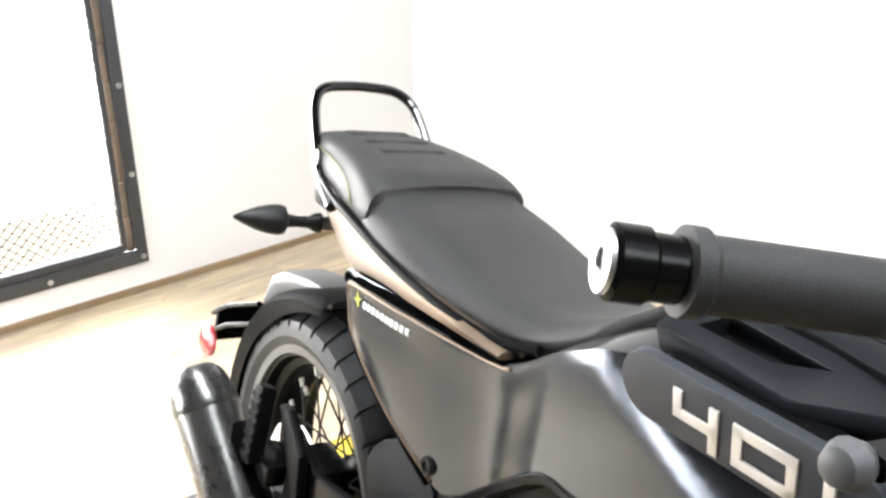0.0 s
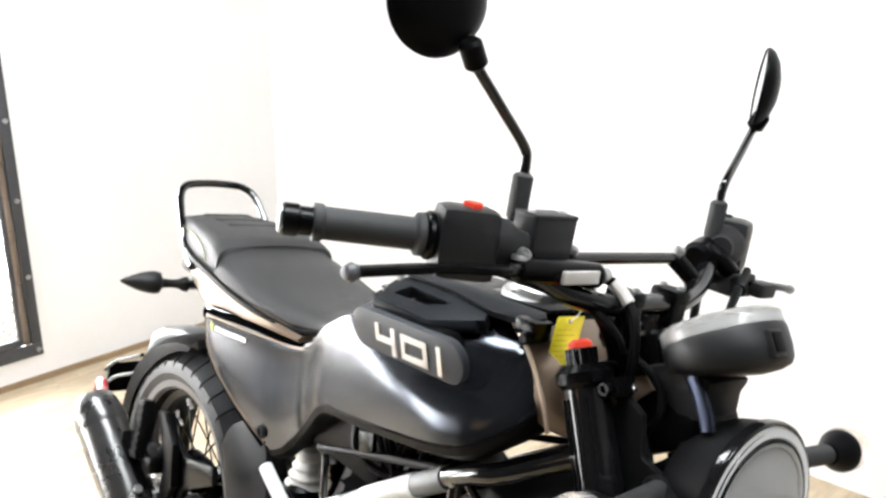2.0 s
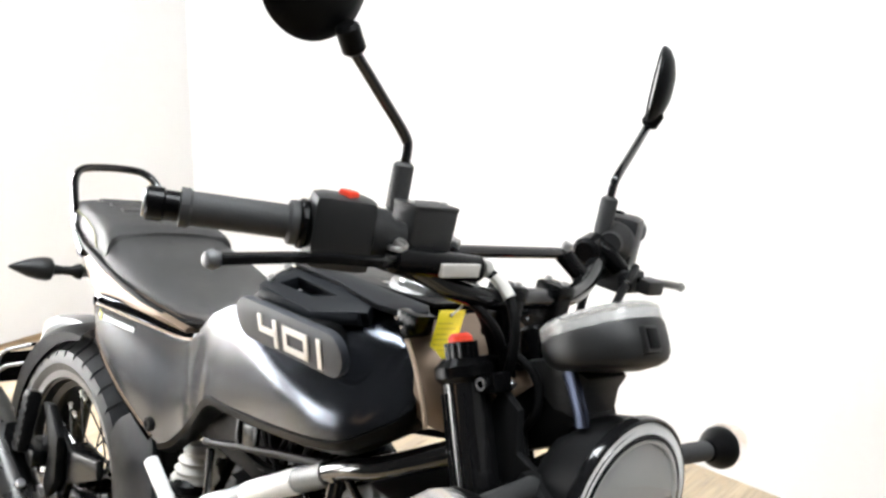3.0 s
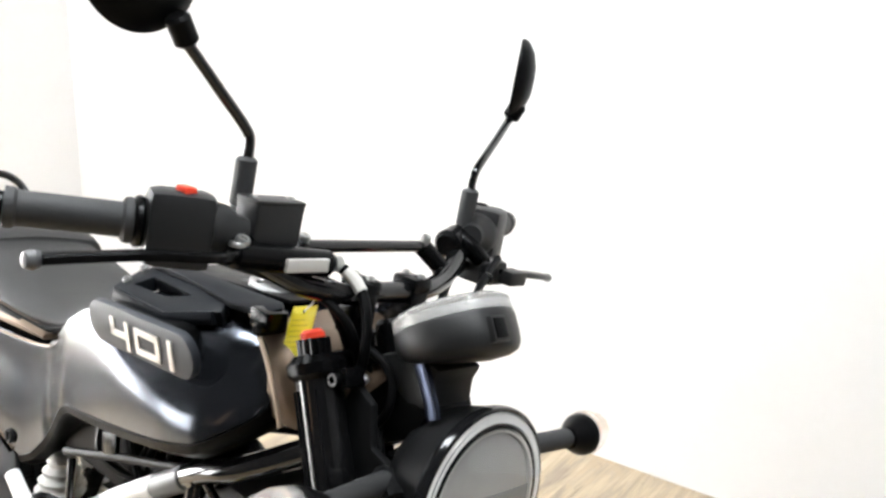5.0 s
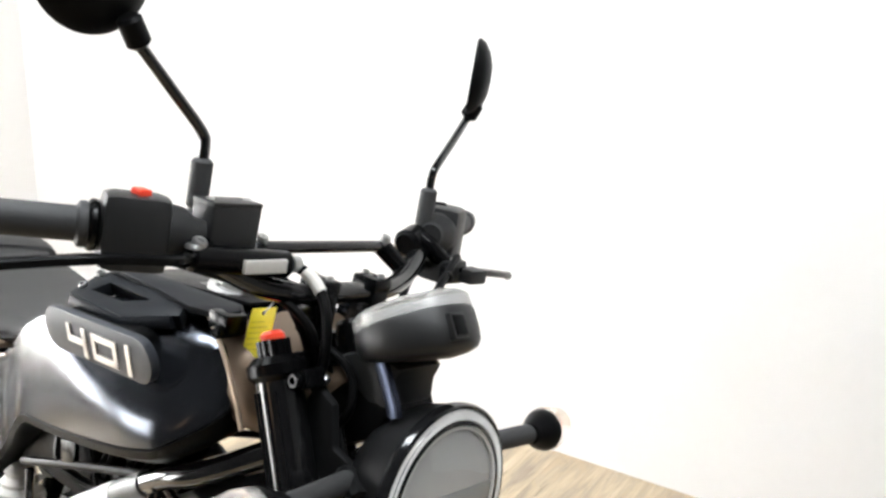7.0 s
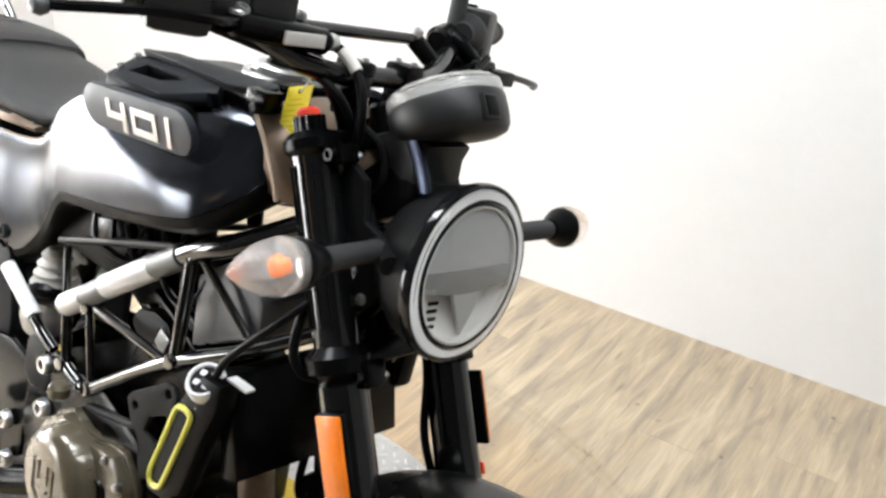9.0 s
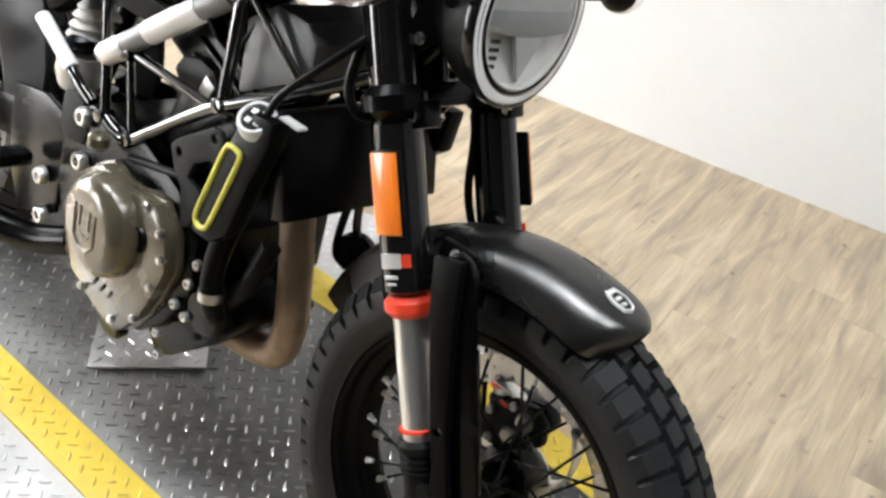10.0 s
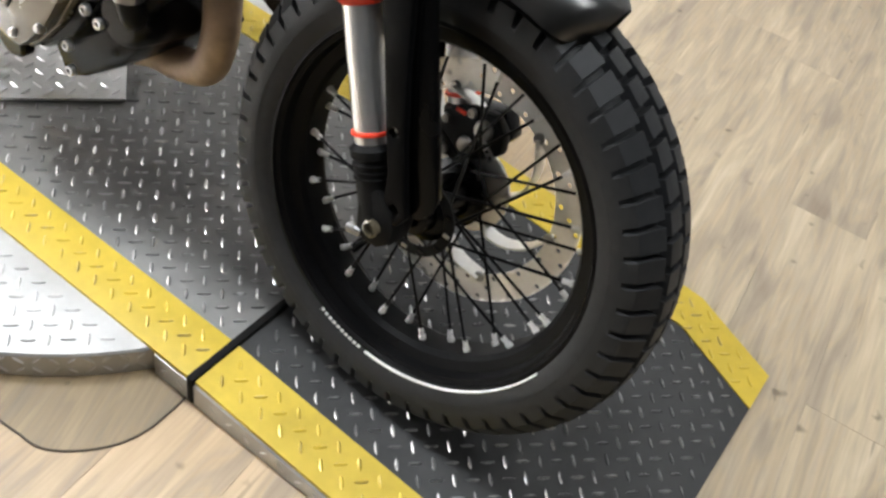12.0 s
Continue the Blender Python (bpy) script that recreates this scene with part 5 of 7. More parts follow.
for k in range(3):
    part("case_rib", block((0.708 + 0.021 * k, -0.155, 0.259), (0.005, 0.004, 0.018), 0.001, Matrix.Rotation(radians(35), 3, "Y")), M_DARK, engine)
part("case_boss", rod((0.668, -0.15, 0.462), (0.668, -0.15, 0.485), 0.016), M_TAN, engine)
for x, z in ((0.906, 0.392), (0.893, 0.354), (0.928, 0.355), (0.87, 0.308), (0.897, 0.302), (0.851, 0.208), (0.84, 0.24)):
    part("engine_bolt", bolt((x, -0.127, z), (0, -1, 0), 0.008, 0.008), M_STEEL, engine)
part("oil_filter_cover", lathe([(0, 0.02), (0.026, 0.02), (0.03, 0.015), (0.03, 0), (0, 0)], (0.735, -0.125, 0.20), (0, -1, -0.2), 24), M_DARK, engine)
part("water_pump", lathe([(0, 0.03), (0.032, 0.028), (0.039, 0.018), (0.041, -0.01), (0.041, -0.08), (0, -0.08)], (0.928, -0.10, 0.325), (0, -1, 0), 24), M_DARK, engine)
hose = bp("radiator_hose", tube(smooth_path([(0.955, -0.125, 0.49), (0.950, -0.134, 0.448), (0.947, -0.137, 0.403), (0.951, -0.136, 0.372), (0.953, -0.128, 0.345), (0.945, -0.115, 0.33)], 6), 0.016, 14), M_HOSE, "black rubber coolant hose")
part("hose_clamp", tube([(0.950, -0.1365, 0.380), (0.9515, -0.1355, 0.366)], 0.0185, 18), M_STEEL, hose, "silver hose clamp")
bp("small_hose", tube(smooth_path([(1.012, -0.105, 0.475), (1.005, -0.11, 0.443), (0.986, -0.11, 0.398), (0.958, -0.108, 0.362), (0.94, -0.10, 0.335)], 6), 0.014, 12), M_HOSE)
horn = bp("horn", lathe([(0, 0.016), (0.010, 0.016), (0.012, 0.012), (0.026, 0.010), (0.030, 0.004), (0.030, -0.006), (0.022, -0.014), (0.012, -0.024), (0, -0.024)], (1.02, 0.05, 0.438), (0.55, -0.8, 0.2), 28), M_DARK, "round black horn under the radiator")
part("horn_bracket", tube(smooth_path([(1.012, 0.062, 0.435), (1.0, 0.06, 0.48), (1.005, 0.05, 0.55)], 4), 0.006, flat=(0.008, 0.002)), M_DARK, horn)
bp("horn_cable", tube(smooth_path([(1.005, 0.03, 0.52), (0.995, 0.035, 0.46), (0.99, 0.045, 0.42), (1.005, 0.055, 0.405)], 5), 0.006, 8), M_HOSE)

# radiator with its side covers
rad_m = Matrix.Translation((1.028, 0, 0.600)) @ Matrix.Rotation(radians(-16), 4, "Y")
bp("radiator", block((0, 0, 0), (0.03, 0.28, 0.135), 0.004, rad_m), M_DARK, "black radiator core")
for s in (-1, 1):
    shell = [(0.955, 0.585), (0.978, 0.638), (1.0, 0.662), (1.038, 0.664), (1.036, 0.627), (1.016, 0.574), (0.992, 0.49), (0.962, 0.464), (0.918, 0.462)] if s < 0 else [(0.955, 0.585), (0.978, 0.638), (1.0, 0.662), (1.055, 0.664), (1.05, 0.60), (1.0, 0.56)]
    rc = bp("radiator_cover", slab(shell, s * 0.135, s * 0.168, 0.011), M_PLASTIC, "black radiator side cover")
    loop_pts = [(0.966, 0.5985), (0.9765, 0.6075), (0.990, 0.607), (0.995, 0.598), (0.978, 0.545), (0.9595, 0.492), (0.9505, 0.4815), (0.9375, 0.481), (0.9325, 0.4955), (0.949, 0.547)]
    ring = smooth_path([(x, s * 0.1695, z) for x, z in loop_pts], 5, closed=True)
    part("loop_panel", slab([(0.965 + (x - 0.965) * 0.9, 0.545 + (z - 0.545) * 0.95) for x, z in loop_pts], s * 0.160, s * 0.1692, 0.001), M_SWITCH, rc, "dark grey inset panel")
    part("trim_loop", tube(ring, 0.0037, 8, closed=True), M_GREEN, rc, "yellow-green trim loop")
    hole_a = [(0.835 + 0.007 * math.cos(radians(a)), 0.531 + 0.007 * math.sin(radians(a))) for a in range(0, 360, 45)]
    hole_b = [(0.903 + 0.007 * math.cos(radians(a)), 0.580 + 0.007 * math.sin(radians(a))) for a in range(0, 360, 45)]
    bp("radiator_bracket", slab([(0.815, 0.534), (0.825, 0.546), (0.893, 0.592), (0.912, 0.595), (0.92, 0.585), (0.917, 0.544), (0.90, 0.548), (0.87, 0.53), (0.86, 0.505), (0.882, 0.50), (0.90, 0.49), (0.88, 0.44), (0.862, 0.43), (0.849, 0.486), (0.83, 0.503)], s * 0.128, s * 0.136, 0.002, holes=[hole_a, hole_b]), M_SWITCH, "dark grey radiator bracket with two holes")
    bp("bracket_strut", rod((0.715, s * 0.128, 0.466), (0.835, s * 0.128, 0.495), 0.0058, 10), M_SWITCH)
rcap = bp("radiator_cap", lathe([(0, 0.007), (0.0185, 0.007), (0.0198, 0.010), (0.0226, 0.010), (0.0244, 0.006), (0.0250, -0.006), (0.021, -0.018), (0, -0.018)], (1.0005, -0.157, 0.649), (0.12, -0.62, 0.78), 28), M_TAPE, "aluminium radiator cap")
part("cap_disc", lathe([(0.019, 0.0072), (0.018, 0.0082), (0, 0.0082)], (1.0005, -0.157, 0.649), (0.12, -0.62, 0.78), 24), M_SWITCH, rcap, "dark marked disc")
for a in range(4):
    d = Vector((math.cos(radians(45 + 90 * a)), math.sin(radians(45 + 90 * a)), 0))
    q = Vector((0.12, -0.62, 0.78)).normalized().to_track_quat("Z", "Y")
    part("cap_mark", block(Vector((1.0005, -0.157, 0.649)) + q @ (d * 0.0098 + Vector((0, 0, 0.0086))), (0.008, 0.0068, 0.002), 0.0006, q.to_matrix()), M_WHITE, rcap)
bp("cap_tag", block((1.043, -0.142, 0.664), (0.036, 0.014, 0.004), 0.001), M_WHITE, "white label by the radiator cap")
bp("overflow_hose", tube(smooth_path([(1.014, -0.157, 0.664), (1.035, -0.157, 0.70), (1.085, -0.13, 0.765), (1.10, -0.10, 0.80), (1.08, -0.09, 0.83)], 6), 0.005, 8), M_HOSE)
bp("loop_hose", tube(smooth_path([(1.09, -0.11, 0.78), (1.095, -0.12, 0.73), (1.11, -0.115, 0.705), (1.13, -0.10, 0.705)], 6), 0.006, 8), M_HOSE)

# exhaust
bp("exhaust_header", tube(smooth_path([(0.90, -0.02, 0.56), (0.955, -0.03, 0.54), (0.985, -0.035, 0.46), (1.004, -0.035, 0.37), (1.004, -0.03, 0.315), (0.982, -0.02, 0.262), (0.925, -0.01, 0.232), (0.85, 0.0, 0.21), (0.74, 0.0, 0.165), (0.60, -0.02, 0.16), (0.5, -0.07, 0.2)], 6), 0.0245, 20), M_HEADER, "heat-browned exhaust header")
muff_a, muff_b = Vector((0.216, -0.184, 0.245)), Vector((-0.046, -0.244, 0.526))
d = (muff_b - muff_a)
L = d.length
muffler = bp("muffler", lathe([(0, 0), (0.026, 0), (0.036, 0.03), (0.0455, 0.07), (0.0475, L - 0.075), (0.0475, L - 0.05), (0.03, L - 0.03), (0, L - 0.03)], muff_a, d, 40), M_MUFFLER, "dark brushed metal silencer")
part("end_cap", lathe([(0.0478, L - 0.066), (0.0492, L - 0.063), (0.0488, L - 0.05), (0.044, L - 0.025), (0.035, L - 0.006), (0.028, L), (0.024, L - 0.002), (0.024, L - 0.04), (0, L - 0.04)], muff_a, d, 40), M_MUFFLER, muffler, "rounded silencer end cap")
dn = d.normalized()
up_n = (Vector((0.73, 0.05, 0.68)) - dn * dn.dot(Vector((0.73, 0.05, 0.68)))).normalized()
in_n = dn.cross(up_n)
if in_n.y < 0:
    in_n = -in_n


def on_muffler(along_axis, turn, r):
    """A point round the silencer: turn 0 on its upper front, 90 on the side towards the wheel."""
    return muff_a + dn * along_axis + (up_n * math.cos(radians(turn)) + in_n * math.sin(radians(turn))) * r


shield = []
for f, a0, a1 in ((L - 0.22, 15, 70), (L - 0.20, 8, 85), (L - 0.12, 0, 85), (L - 0.10, 12, 70)):
    turns = [a0 + (a1 - a0) * k / 6 for k in range(7)]
    shield.append([on_muffler(f, a, 0.053) for a in turns] + [on_muffler(f, a, 0.047) for a in reversed(turns)])
part("heat_shield", loft(shield, closed=True), M_PLASTIC, muffler, "black heat shield")
part("shield_bolt", bolt(on_muffler(L - 0.215, 0, 0.048), up_n, 0.009, 0.008), M_STEEL, muffler)
for a in (-70, 60, 180):
    part("cap_rivet", bolt(on_muffler(L - 0.068, a, 0.0475), on_muffler(0, a, 1) - muff_a, 0.004, 0.002), M_STEEL, muffler)
bp("exhaust_link", tube(smooth_path([(0.5, -0.07, 0.2), (0.42, -0.10, 0.17), (0.33, -0.145, 0.175), (0.26, -0.175, 0.205), (0.205, -0.186, 0.256)], 6), 0.026, 16), M_DARK)
# footrests and their hangers
for s in (-1, 1):
    hang = bp("footrest_hanger", slab([(0.10, 0.515), (0.15, 0.525), (0.22, 0.50), (0.33, 0.53), (0.34, 0.50), (0.23, 0.44), (0.20, 0.36), (0.165, 0.355), (0.15, 0.44), (0.10, 0.48)], s * 0.150, s * 0.164, 0.005), M_DARK, "black footrest hanger")
    peg = Matrix.Translation((0.096, s * 0.194, 0.508)) @ Matrix.Rotation(s * radians(12), 4, "X") @ Matrix.Rotation(radians(-14), 4, "Y")
    part("passenger_footrest", block((0, 0, 0), (0.028, 0.026, 0.112), 0.008, peg), M_PLASTIC, hang)
    for k in range(7):
        part("grip_ridge", block(peg @ Vector((0, s * 0.013, -0.042 + 0.014 * k)), (0.023, 0.0025, 0.009), 0.001, peg.to_3x3()), M_PLASTIC, hang)
    part("hanger_bolt", bolt((0.185, s * 0.164, 0.40), (0, s, 0), 0.010, 0.008), M_STEEL, hang)
    part("hanger_knuckle", block((0.118, s * 0.178, 0.455), (0.07, 0.045, 0.035), 0.008), M_DARK, hang)
    part("heel_guard", slab([(0.125, 0.555), (0.155, 0.562), (0.205, 0.52), (0.215, 0.44), (0.19, 0.40), (0.165, 0.41), (0.175, 0.48), (0.15, 0.53)], s * 0.166, s * 0.182, 0.005), M_PLASTIC, hang)
    bp("rider_footrest", block((0.455, s * 0.19, 0.352), (0.04, 0.10, 0.022), 0.005), M_DARK)

for x, z in ((0.595, 0.478), (0.597, 0.405), (0.488, 0.329), (0.498, 0.262)):
    bp("engine_mount_bolt", bolt((x, -0.127, z), (0, -1, 0), 0.015, 0.014), M_STEEL)

# swingarm, rear brake, chain side
for s in (-1, 1):
    bp("swingarm", slab([(-0.04, 0.33), (0.0, 0.345), (0.42, 0.42), (0.47, 0.40), (0.46, 0.35), (0.02, 0.275), (-0.05, 0.285)], s * 0.095 - 0.018, s * 0.095 + 0.018, 0.008), M_DARK, "black cast swingarm")
    bp("axle_nut", lathe([(0.017, 0), (0.017, 0.014), (0.012, 0.018), (0, 0.018)], (0, s * 0.114, 0.306), (0, s, 0), 6), M_STEEL)
bp("rear_caliper", block((0.09, -0.075, 0.40), (0.085, 0.05, 0.06), 0.01), M_DARK)
bp("side_stand", tube([(0.50, 0.13, 0.30), (0.44, 0.185, 0.16), (0.38, 0.235, 0.055)], 0.011, 10), M_DARK)
bp("stand_foot", block((0.38, 0.237, 0.052), (0.05, 0.04, 0.012), 0.004, Matrix.Rotation(radians(11), 4, "X")), M_DARK)


# wheels
def wheel(name, cx, cz, width, R, rim_r, steer, disc_y, disc_r, spokes, label):
    """A spoked wheel: rim, tyre with separate tread blocks, hub, spokes, nipples, brake disc."""
    C, A = (cx, 0, cz), (0, 1, 0)
    w = width / 2
    rw = w * 0.82
    rim = part(name, lathe([(rim_r + 0.012, -rw), (rim_r + 0.013, -rw + 0.004), (rim_r - 0.002, -rw + 0.008), (rim_r - 0.006, 0.0), (rim_r - 0.002, rw - 0.008), (rim_r + 0.013, rw - 0.004), (rim_r + 0.012, rw),
                             (rim_r + 0.003, rw + 0.0005), (rim_r + 0.001, rw - 0.004), (rim_r - 0.004, rw - 0.006), (rim_r - 0.007, rw * 0.62), (rim_r - 0.020, rw * 0.52), (rim_r - 0.025, rw * 0.36), (rim_r - 0.0265, 0.0),
                             (rim_r - 0.025, -rw * 0.36), (rim_r - 0.020, -rw * 0.52), (rim_r - 0.007, -rw * 0.62), (rim_r - 0.004, -rw + 0.006), (rim_r + 0.001, -rw + 0.004), (rim_r + 0.003, -rw - 0.0005)], C, A, 72, closed=True), M_RIM, bike, label, steer, sharp=22)
    prof = lambda u: (R - 0.013 - (R - rim_r - 0.03) * abs(u) ** 3.2 * 0.55, u * w * 0.97)
    profile = [(rim_r + 0.004, -rw + 0.002), (rim_r + 0.012, -rw - 0.003), (rim_r + 0.03, -w * 0.985), ] + [prof(k / 8) for k in range(-8, 9)] + [(rim_r + 0.03, w * 0.985), (rim_r + 0.012, rw + 0.003), (rim_r + 0.004, rw - 0.002)]
    tb = lathe(profile, C, A, 96)
    r_edge = prof(1.0)[0]
    part("tyre", tb, M_RUBBER, rim, "knobbly black tyre", steer, sharp=28)
    tb = bmesh.new()
    # tread blocks in staggered rows
    P = 56 if steer else 38
    def surf(u, t, up):
        r, y = prof(u) if abs(u) <= 1 else (r_edge - (abs(u) - 1) * 0.11, math.copysign(w * 0.975, u))
        return Vector((cx + (r + up) * math.cos(t), y, cz + (r + up) * math.sin(t)))
    if steer:
        rows = [(-1.10, -0.56, 0.0, 0.86), (-0.49, -0.035, 0.5, 0.86), (0.035, 0.49, 0.1, 0.86), (0.56, 1.10, 0.6, 0.86)]
        tall_block = 0.013
    else:
        rows = [(-1.10, -0.46, 0.0, 0.95), (-0.44, -0.01, 0.4, 0.95), (0.01, 0.44, 0.9, 0.95), (0.46, 1.10, 0.5, 0.95)]
        tall_block = 0.0075
    for u0, u1, ph, fill in rows:
        for k in range(P):
            t0 = 2 * math.pi * (k + ph) / P
            t1 = t0 + 2 * math.pi / P * fill
            tm = 2 * math.pi / P * 0.06
            us = (u0, -0.96 if u0 < -1 else 0.96 if u1 > 1 else (u0 + u1) / 2, u1)
            skew = 0.006 * (1 if u0 < -0.18 else -1 if u0 > 0.1 else 0)
            low = [[tb.verts.new(surf(u, t + skew * (i - 1), -0.003)) for i, u in enumerate(us)] for t in (t0, t1)]
            top = [[tb.verts.new(surf(u + (0.03 if i == 0 else -0.03 if i == 2 else 0), t + skew * (i - 1), tall_block)) for i, u in enumerate(us)] for t in (t0 + tm, t1 - tm)]
            for i in (0, 1):
                tb.faces.new((top[0][i], top[1][i], top[1][i + 1], top[0][i + 1]))
                tb.faces.new((low[0][i], low[0][i + 1], top[0][i + 1], top[0][i]))
                tb.faces.new((low[1][i + 1], low[1][i], top[1][i], top[1][i + 1]))
            tb.faces.new((low[0][0], top[0][0], top[1][0], low[1][0]))
            tb.faces.new((low[0][2], low[1][2], top[1][2], top[0][2]))
    tagged(part("tread", tb, M_RUBBER, rim, "staggered rubber tread blocks", steer, sharp=28), kind="stuff")
    part("hub", lathe([(0.012, -0.06), (0.022, -0.058), (0.024, -0.04), (0.038, -0.036), (0.038, -0.030), (0.026, -0.024), (0.024, 0.0), (0.028, 0.026), (0.044, 0.032), (0.044, 0.04), (0.03, 0.05), (0.024, 0.06), (0.012, 0.06)], C, A, 32), M_DARK, rim, "", steer)
    if steer:
        part("sensor_ring", lathe([(0.040, -0.050), (0.053, -0.050), (0.053, -0.047), (0.040, -0.047)], C, A, 40, closed=True), M_SWITCH, rim, "dark wheel sensor ring", steer)
        for k in range(12):
            t = 2 * math.pi * k / 12
            part("ring_slot", block((cx + 0.0465 * math.cos(t), -0.0505, cz + 0.0465 * math.sin(t)), (0.008, 0.002, 0.004), 0.0004), M_STEEL if k % 3 == 0 else M_DARK, rim, "", steer)
    for k in range(spokes):
        t = 2 * math.pi * (k + 0.5) / spokes
        sd = 1 if k % 2 else -1
        lead = radians(52) * (1 if (k // 2) % 2 else -1)
        fl = Vector((cx + 0.035 * math.cos(t + lead), sd * 0.034, cz + 0.035 * math.sin(t + lead)))
        tip = Vector((cx + (rim_r - 0.026) * math.cos(t), sd * 0.008, cz + (rim_r - 0.026) * math.sin(t)))
        part("spoke", tube([fl, tip], 0.0019, 6), M_RIM, rim, "", steer)
        dn = (tip - fl).normalized()
        part("nipple", tube([tip - dn * 0.015, tip - dn * 0.006, tip - dn * 0.005, tip + dn * 0.004], [0.0034, 0.0034, 0.0046, 0.0046], 8), M_NIPPLE, rim, "", steer)
    # drilled brake disc
    db = bmesh.new()
    n, th = 60, 0.004
    rads = [disc_r - 0.037, disc_r - 0.025, disc_r - 0.012, disc_r]
    for side in (-1, 1):
        y = disc_y + side * th / 2
        pos = lambda r, t: Vector((cx + r * math.cos(t), y, cz + r * math.sin(t)))
        for b in range(3):
            for k in range(n):
                t0, t1 = 2 * math.pi * k / n, 2 * math.pi * (k + 1) / n
                r0, r1 = rads[b], rads[b + 1]
                tm, rm = (t0 + t1) / 2, (r0 + r1) / 2
                ring = [pos(r0, t0), pos(r0, tm), pos(r0, t1), pos(rm, t1), pos(r1, t1), pos(r1, tm), pos(r1, t0), pos(rm, t0)]
                vs = [db.verts.new(p) for p in ring]
                if (k + b) % 3 == 0:
                    mid = pos(rm, tm)
                    hs = []
                    for p in ring:
                        dv = (p - mid).normalized()
                        hs.append(db.verts.new(mid + dv * 0.0042))
                    for i in range(8):
                        db.faces.new((vs[i], vs[(i + 1) % 8], hs[(i + 1) % 8], hs[i]))
                else:
                    db.faces.new(vs)
    for r in (rads[0], disc_r):
        lathe([(r, disc_y - th / 2), (r, disc_y + th / 2)], C, A, n, into=db)
    bmesh.ops.remove_doubles(db, verts=db.verts[:], dist=0.0003)
    disc = part("brake_disc", db, M_DISC, rim, "drilled steel brake disc", steer, sharp=30)
    for k in range(6):
        t = 2 * math.pi * k / 6 + 0.3
        arm = []
        for f in (0.0, 0.25, 0.5, 0.75, 1.0):
            r = 0.052 + (disc_r - 0.035 - 0.052) * f
            ta = t + 0.75 * f ** 1.5
            arm.append(Vector((cx + r * math.cos(ta), disc_y - 0.003 * (1 - f), cz + r * math.sin(ta))))
        part("carrier_arm", tube(smooth_path(arm, 3), 0.011, flat=(0.0125, 0.002)), M_DISC, rim, "", steer)
        ts = t + 0.75
        part("disc_stud", lathe([(0, 0.004), (0.006, 0.004), (0.0075, 0.002), (0.0075, 0), (0, 0)], (cx + (disc_r - 0.035) * math.cos(ts), disc_y - 0.002, cz + (disc_r - 0.035) * math.sin(ts)), (0, -1, 0), 12), M_STEEL, rim, "", steer)
    part("disc_carrier", lathe([(0.028, disc_y - 0.006), (0.060, disc_y - 0.005), (0.060, disc_y - 0.001), (0.028, disc_y)], C, A, 32, closed=True), M_DISC, rim, "", steer)
    return rim


RF_R = 0.304
front = wheel("front_wheel", 1.364, 0.290, 0.118, RF_R, 0.222, True, 0.066, 0.16, 36, "black spoked front wheel with a knobbly tyre")
rear = wheel("rear_wheel", 0.0, 0.306, 0.15, 0.312, 0.222, False, -0.072, 0.115, 36, "black spoked rear wheel with a knobbly tyre")
part("rim_flange", lathe([(0.2235, -0.0645), (0.2375, -0.0665), (0.238, -0.0625), (0.2235, -0.060)], (0, 0, 0.306), (0, 1, 0), 72, closed=True), M_POD, rear, "grey satin rim lip")
# white print on the front rim: a row of small strokes, then a plain line


def rim_point(a, r):
    return Vector((1.364 + r * math.cos(radians(a)), -0.0490, 0.290 + r * math.sin(radians(a))))


line = [rim_point(a, 0.2305) for a in range(-90, -20, 2)]
part("rim_print_line", tube(line, 0.0032, 6, flat=(0.0040, 0.001)), M_WHITE, front, "white printed rim line", True)
for k in range(10):
    a = -110 + 1.9 * k
    part("rim_print_bar", tube([rim_point(a - 0.6, 0.2305), rim_point(a + 0.6, 0.2305)], 0.003, flat=(0.0032, 0.001)), M_WHITE, front, "", True)

# rear mudguard, tail bracket, reflector
arc = []
for a in range(88, 186, 6):
    t = radians(a)
    ro = 0.316 + 0.016 * max(0.0, (118 - a) / 30) ** 1.6
    ri = ro - 0.014 - 0.028 * min(1.0, (a - 88) / 40)
    row = [(-0.079, ri), (-0.079, ro - 0.004), (-0.064, ro + 0.008), (-0.03, ro + 0.014), (0.03, ro + 0.014), (0.064, ro + 0.008), (0.079, ro - 0.004), (0.079, ri)]
    arc.append([(r * math.cos(t), y, 0.306 + r * math.sin(t)) for y, r in row])
gm = loft(arc)
ex = bmesh.ops.solidify(gm, geom=gm.faces[:], thickness=0.004)
guard = bp("rear_mudguard", gm, M_PLASTIC, "black plastic rear mudguard")
pod = [(-0.30, 0.50), (-0.268, 0.572), (-0.22, 0.600), (-0.117, 0.628), (-0.03, 0.640), (-0.03, 0.61), (-0.14, 0.595), (-0.225, 0.555), (-0.275, 0.495)]
bp("mudguard_stay", slab(pod, -0.042, 0.042, 0.012), M_POD, "grey lamp and plate carrier arm")
for z in (0.495, 0.455):
    bp("plate_bracket", tube([(-0.25, -0.065, z + 0.03), (-0.345, -0.085, z - 0.015), (-0.415, -0.085, z - 0.062), (-0.415, 0.085, z - 0.062), (-0.345, 0.085, z - 0.015), (-0.25, 0.065, z + 0.03)], 0.004, flat=(0.005, 0.004)), M_DARK)
bp("plate_holder", slab([(-0.385, 0.46), (-0.397, 0.455), (-0.41, 0.385), (-0.398, 0.38)], -0.085, 0.085, 0.003), M_DARK)
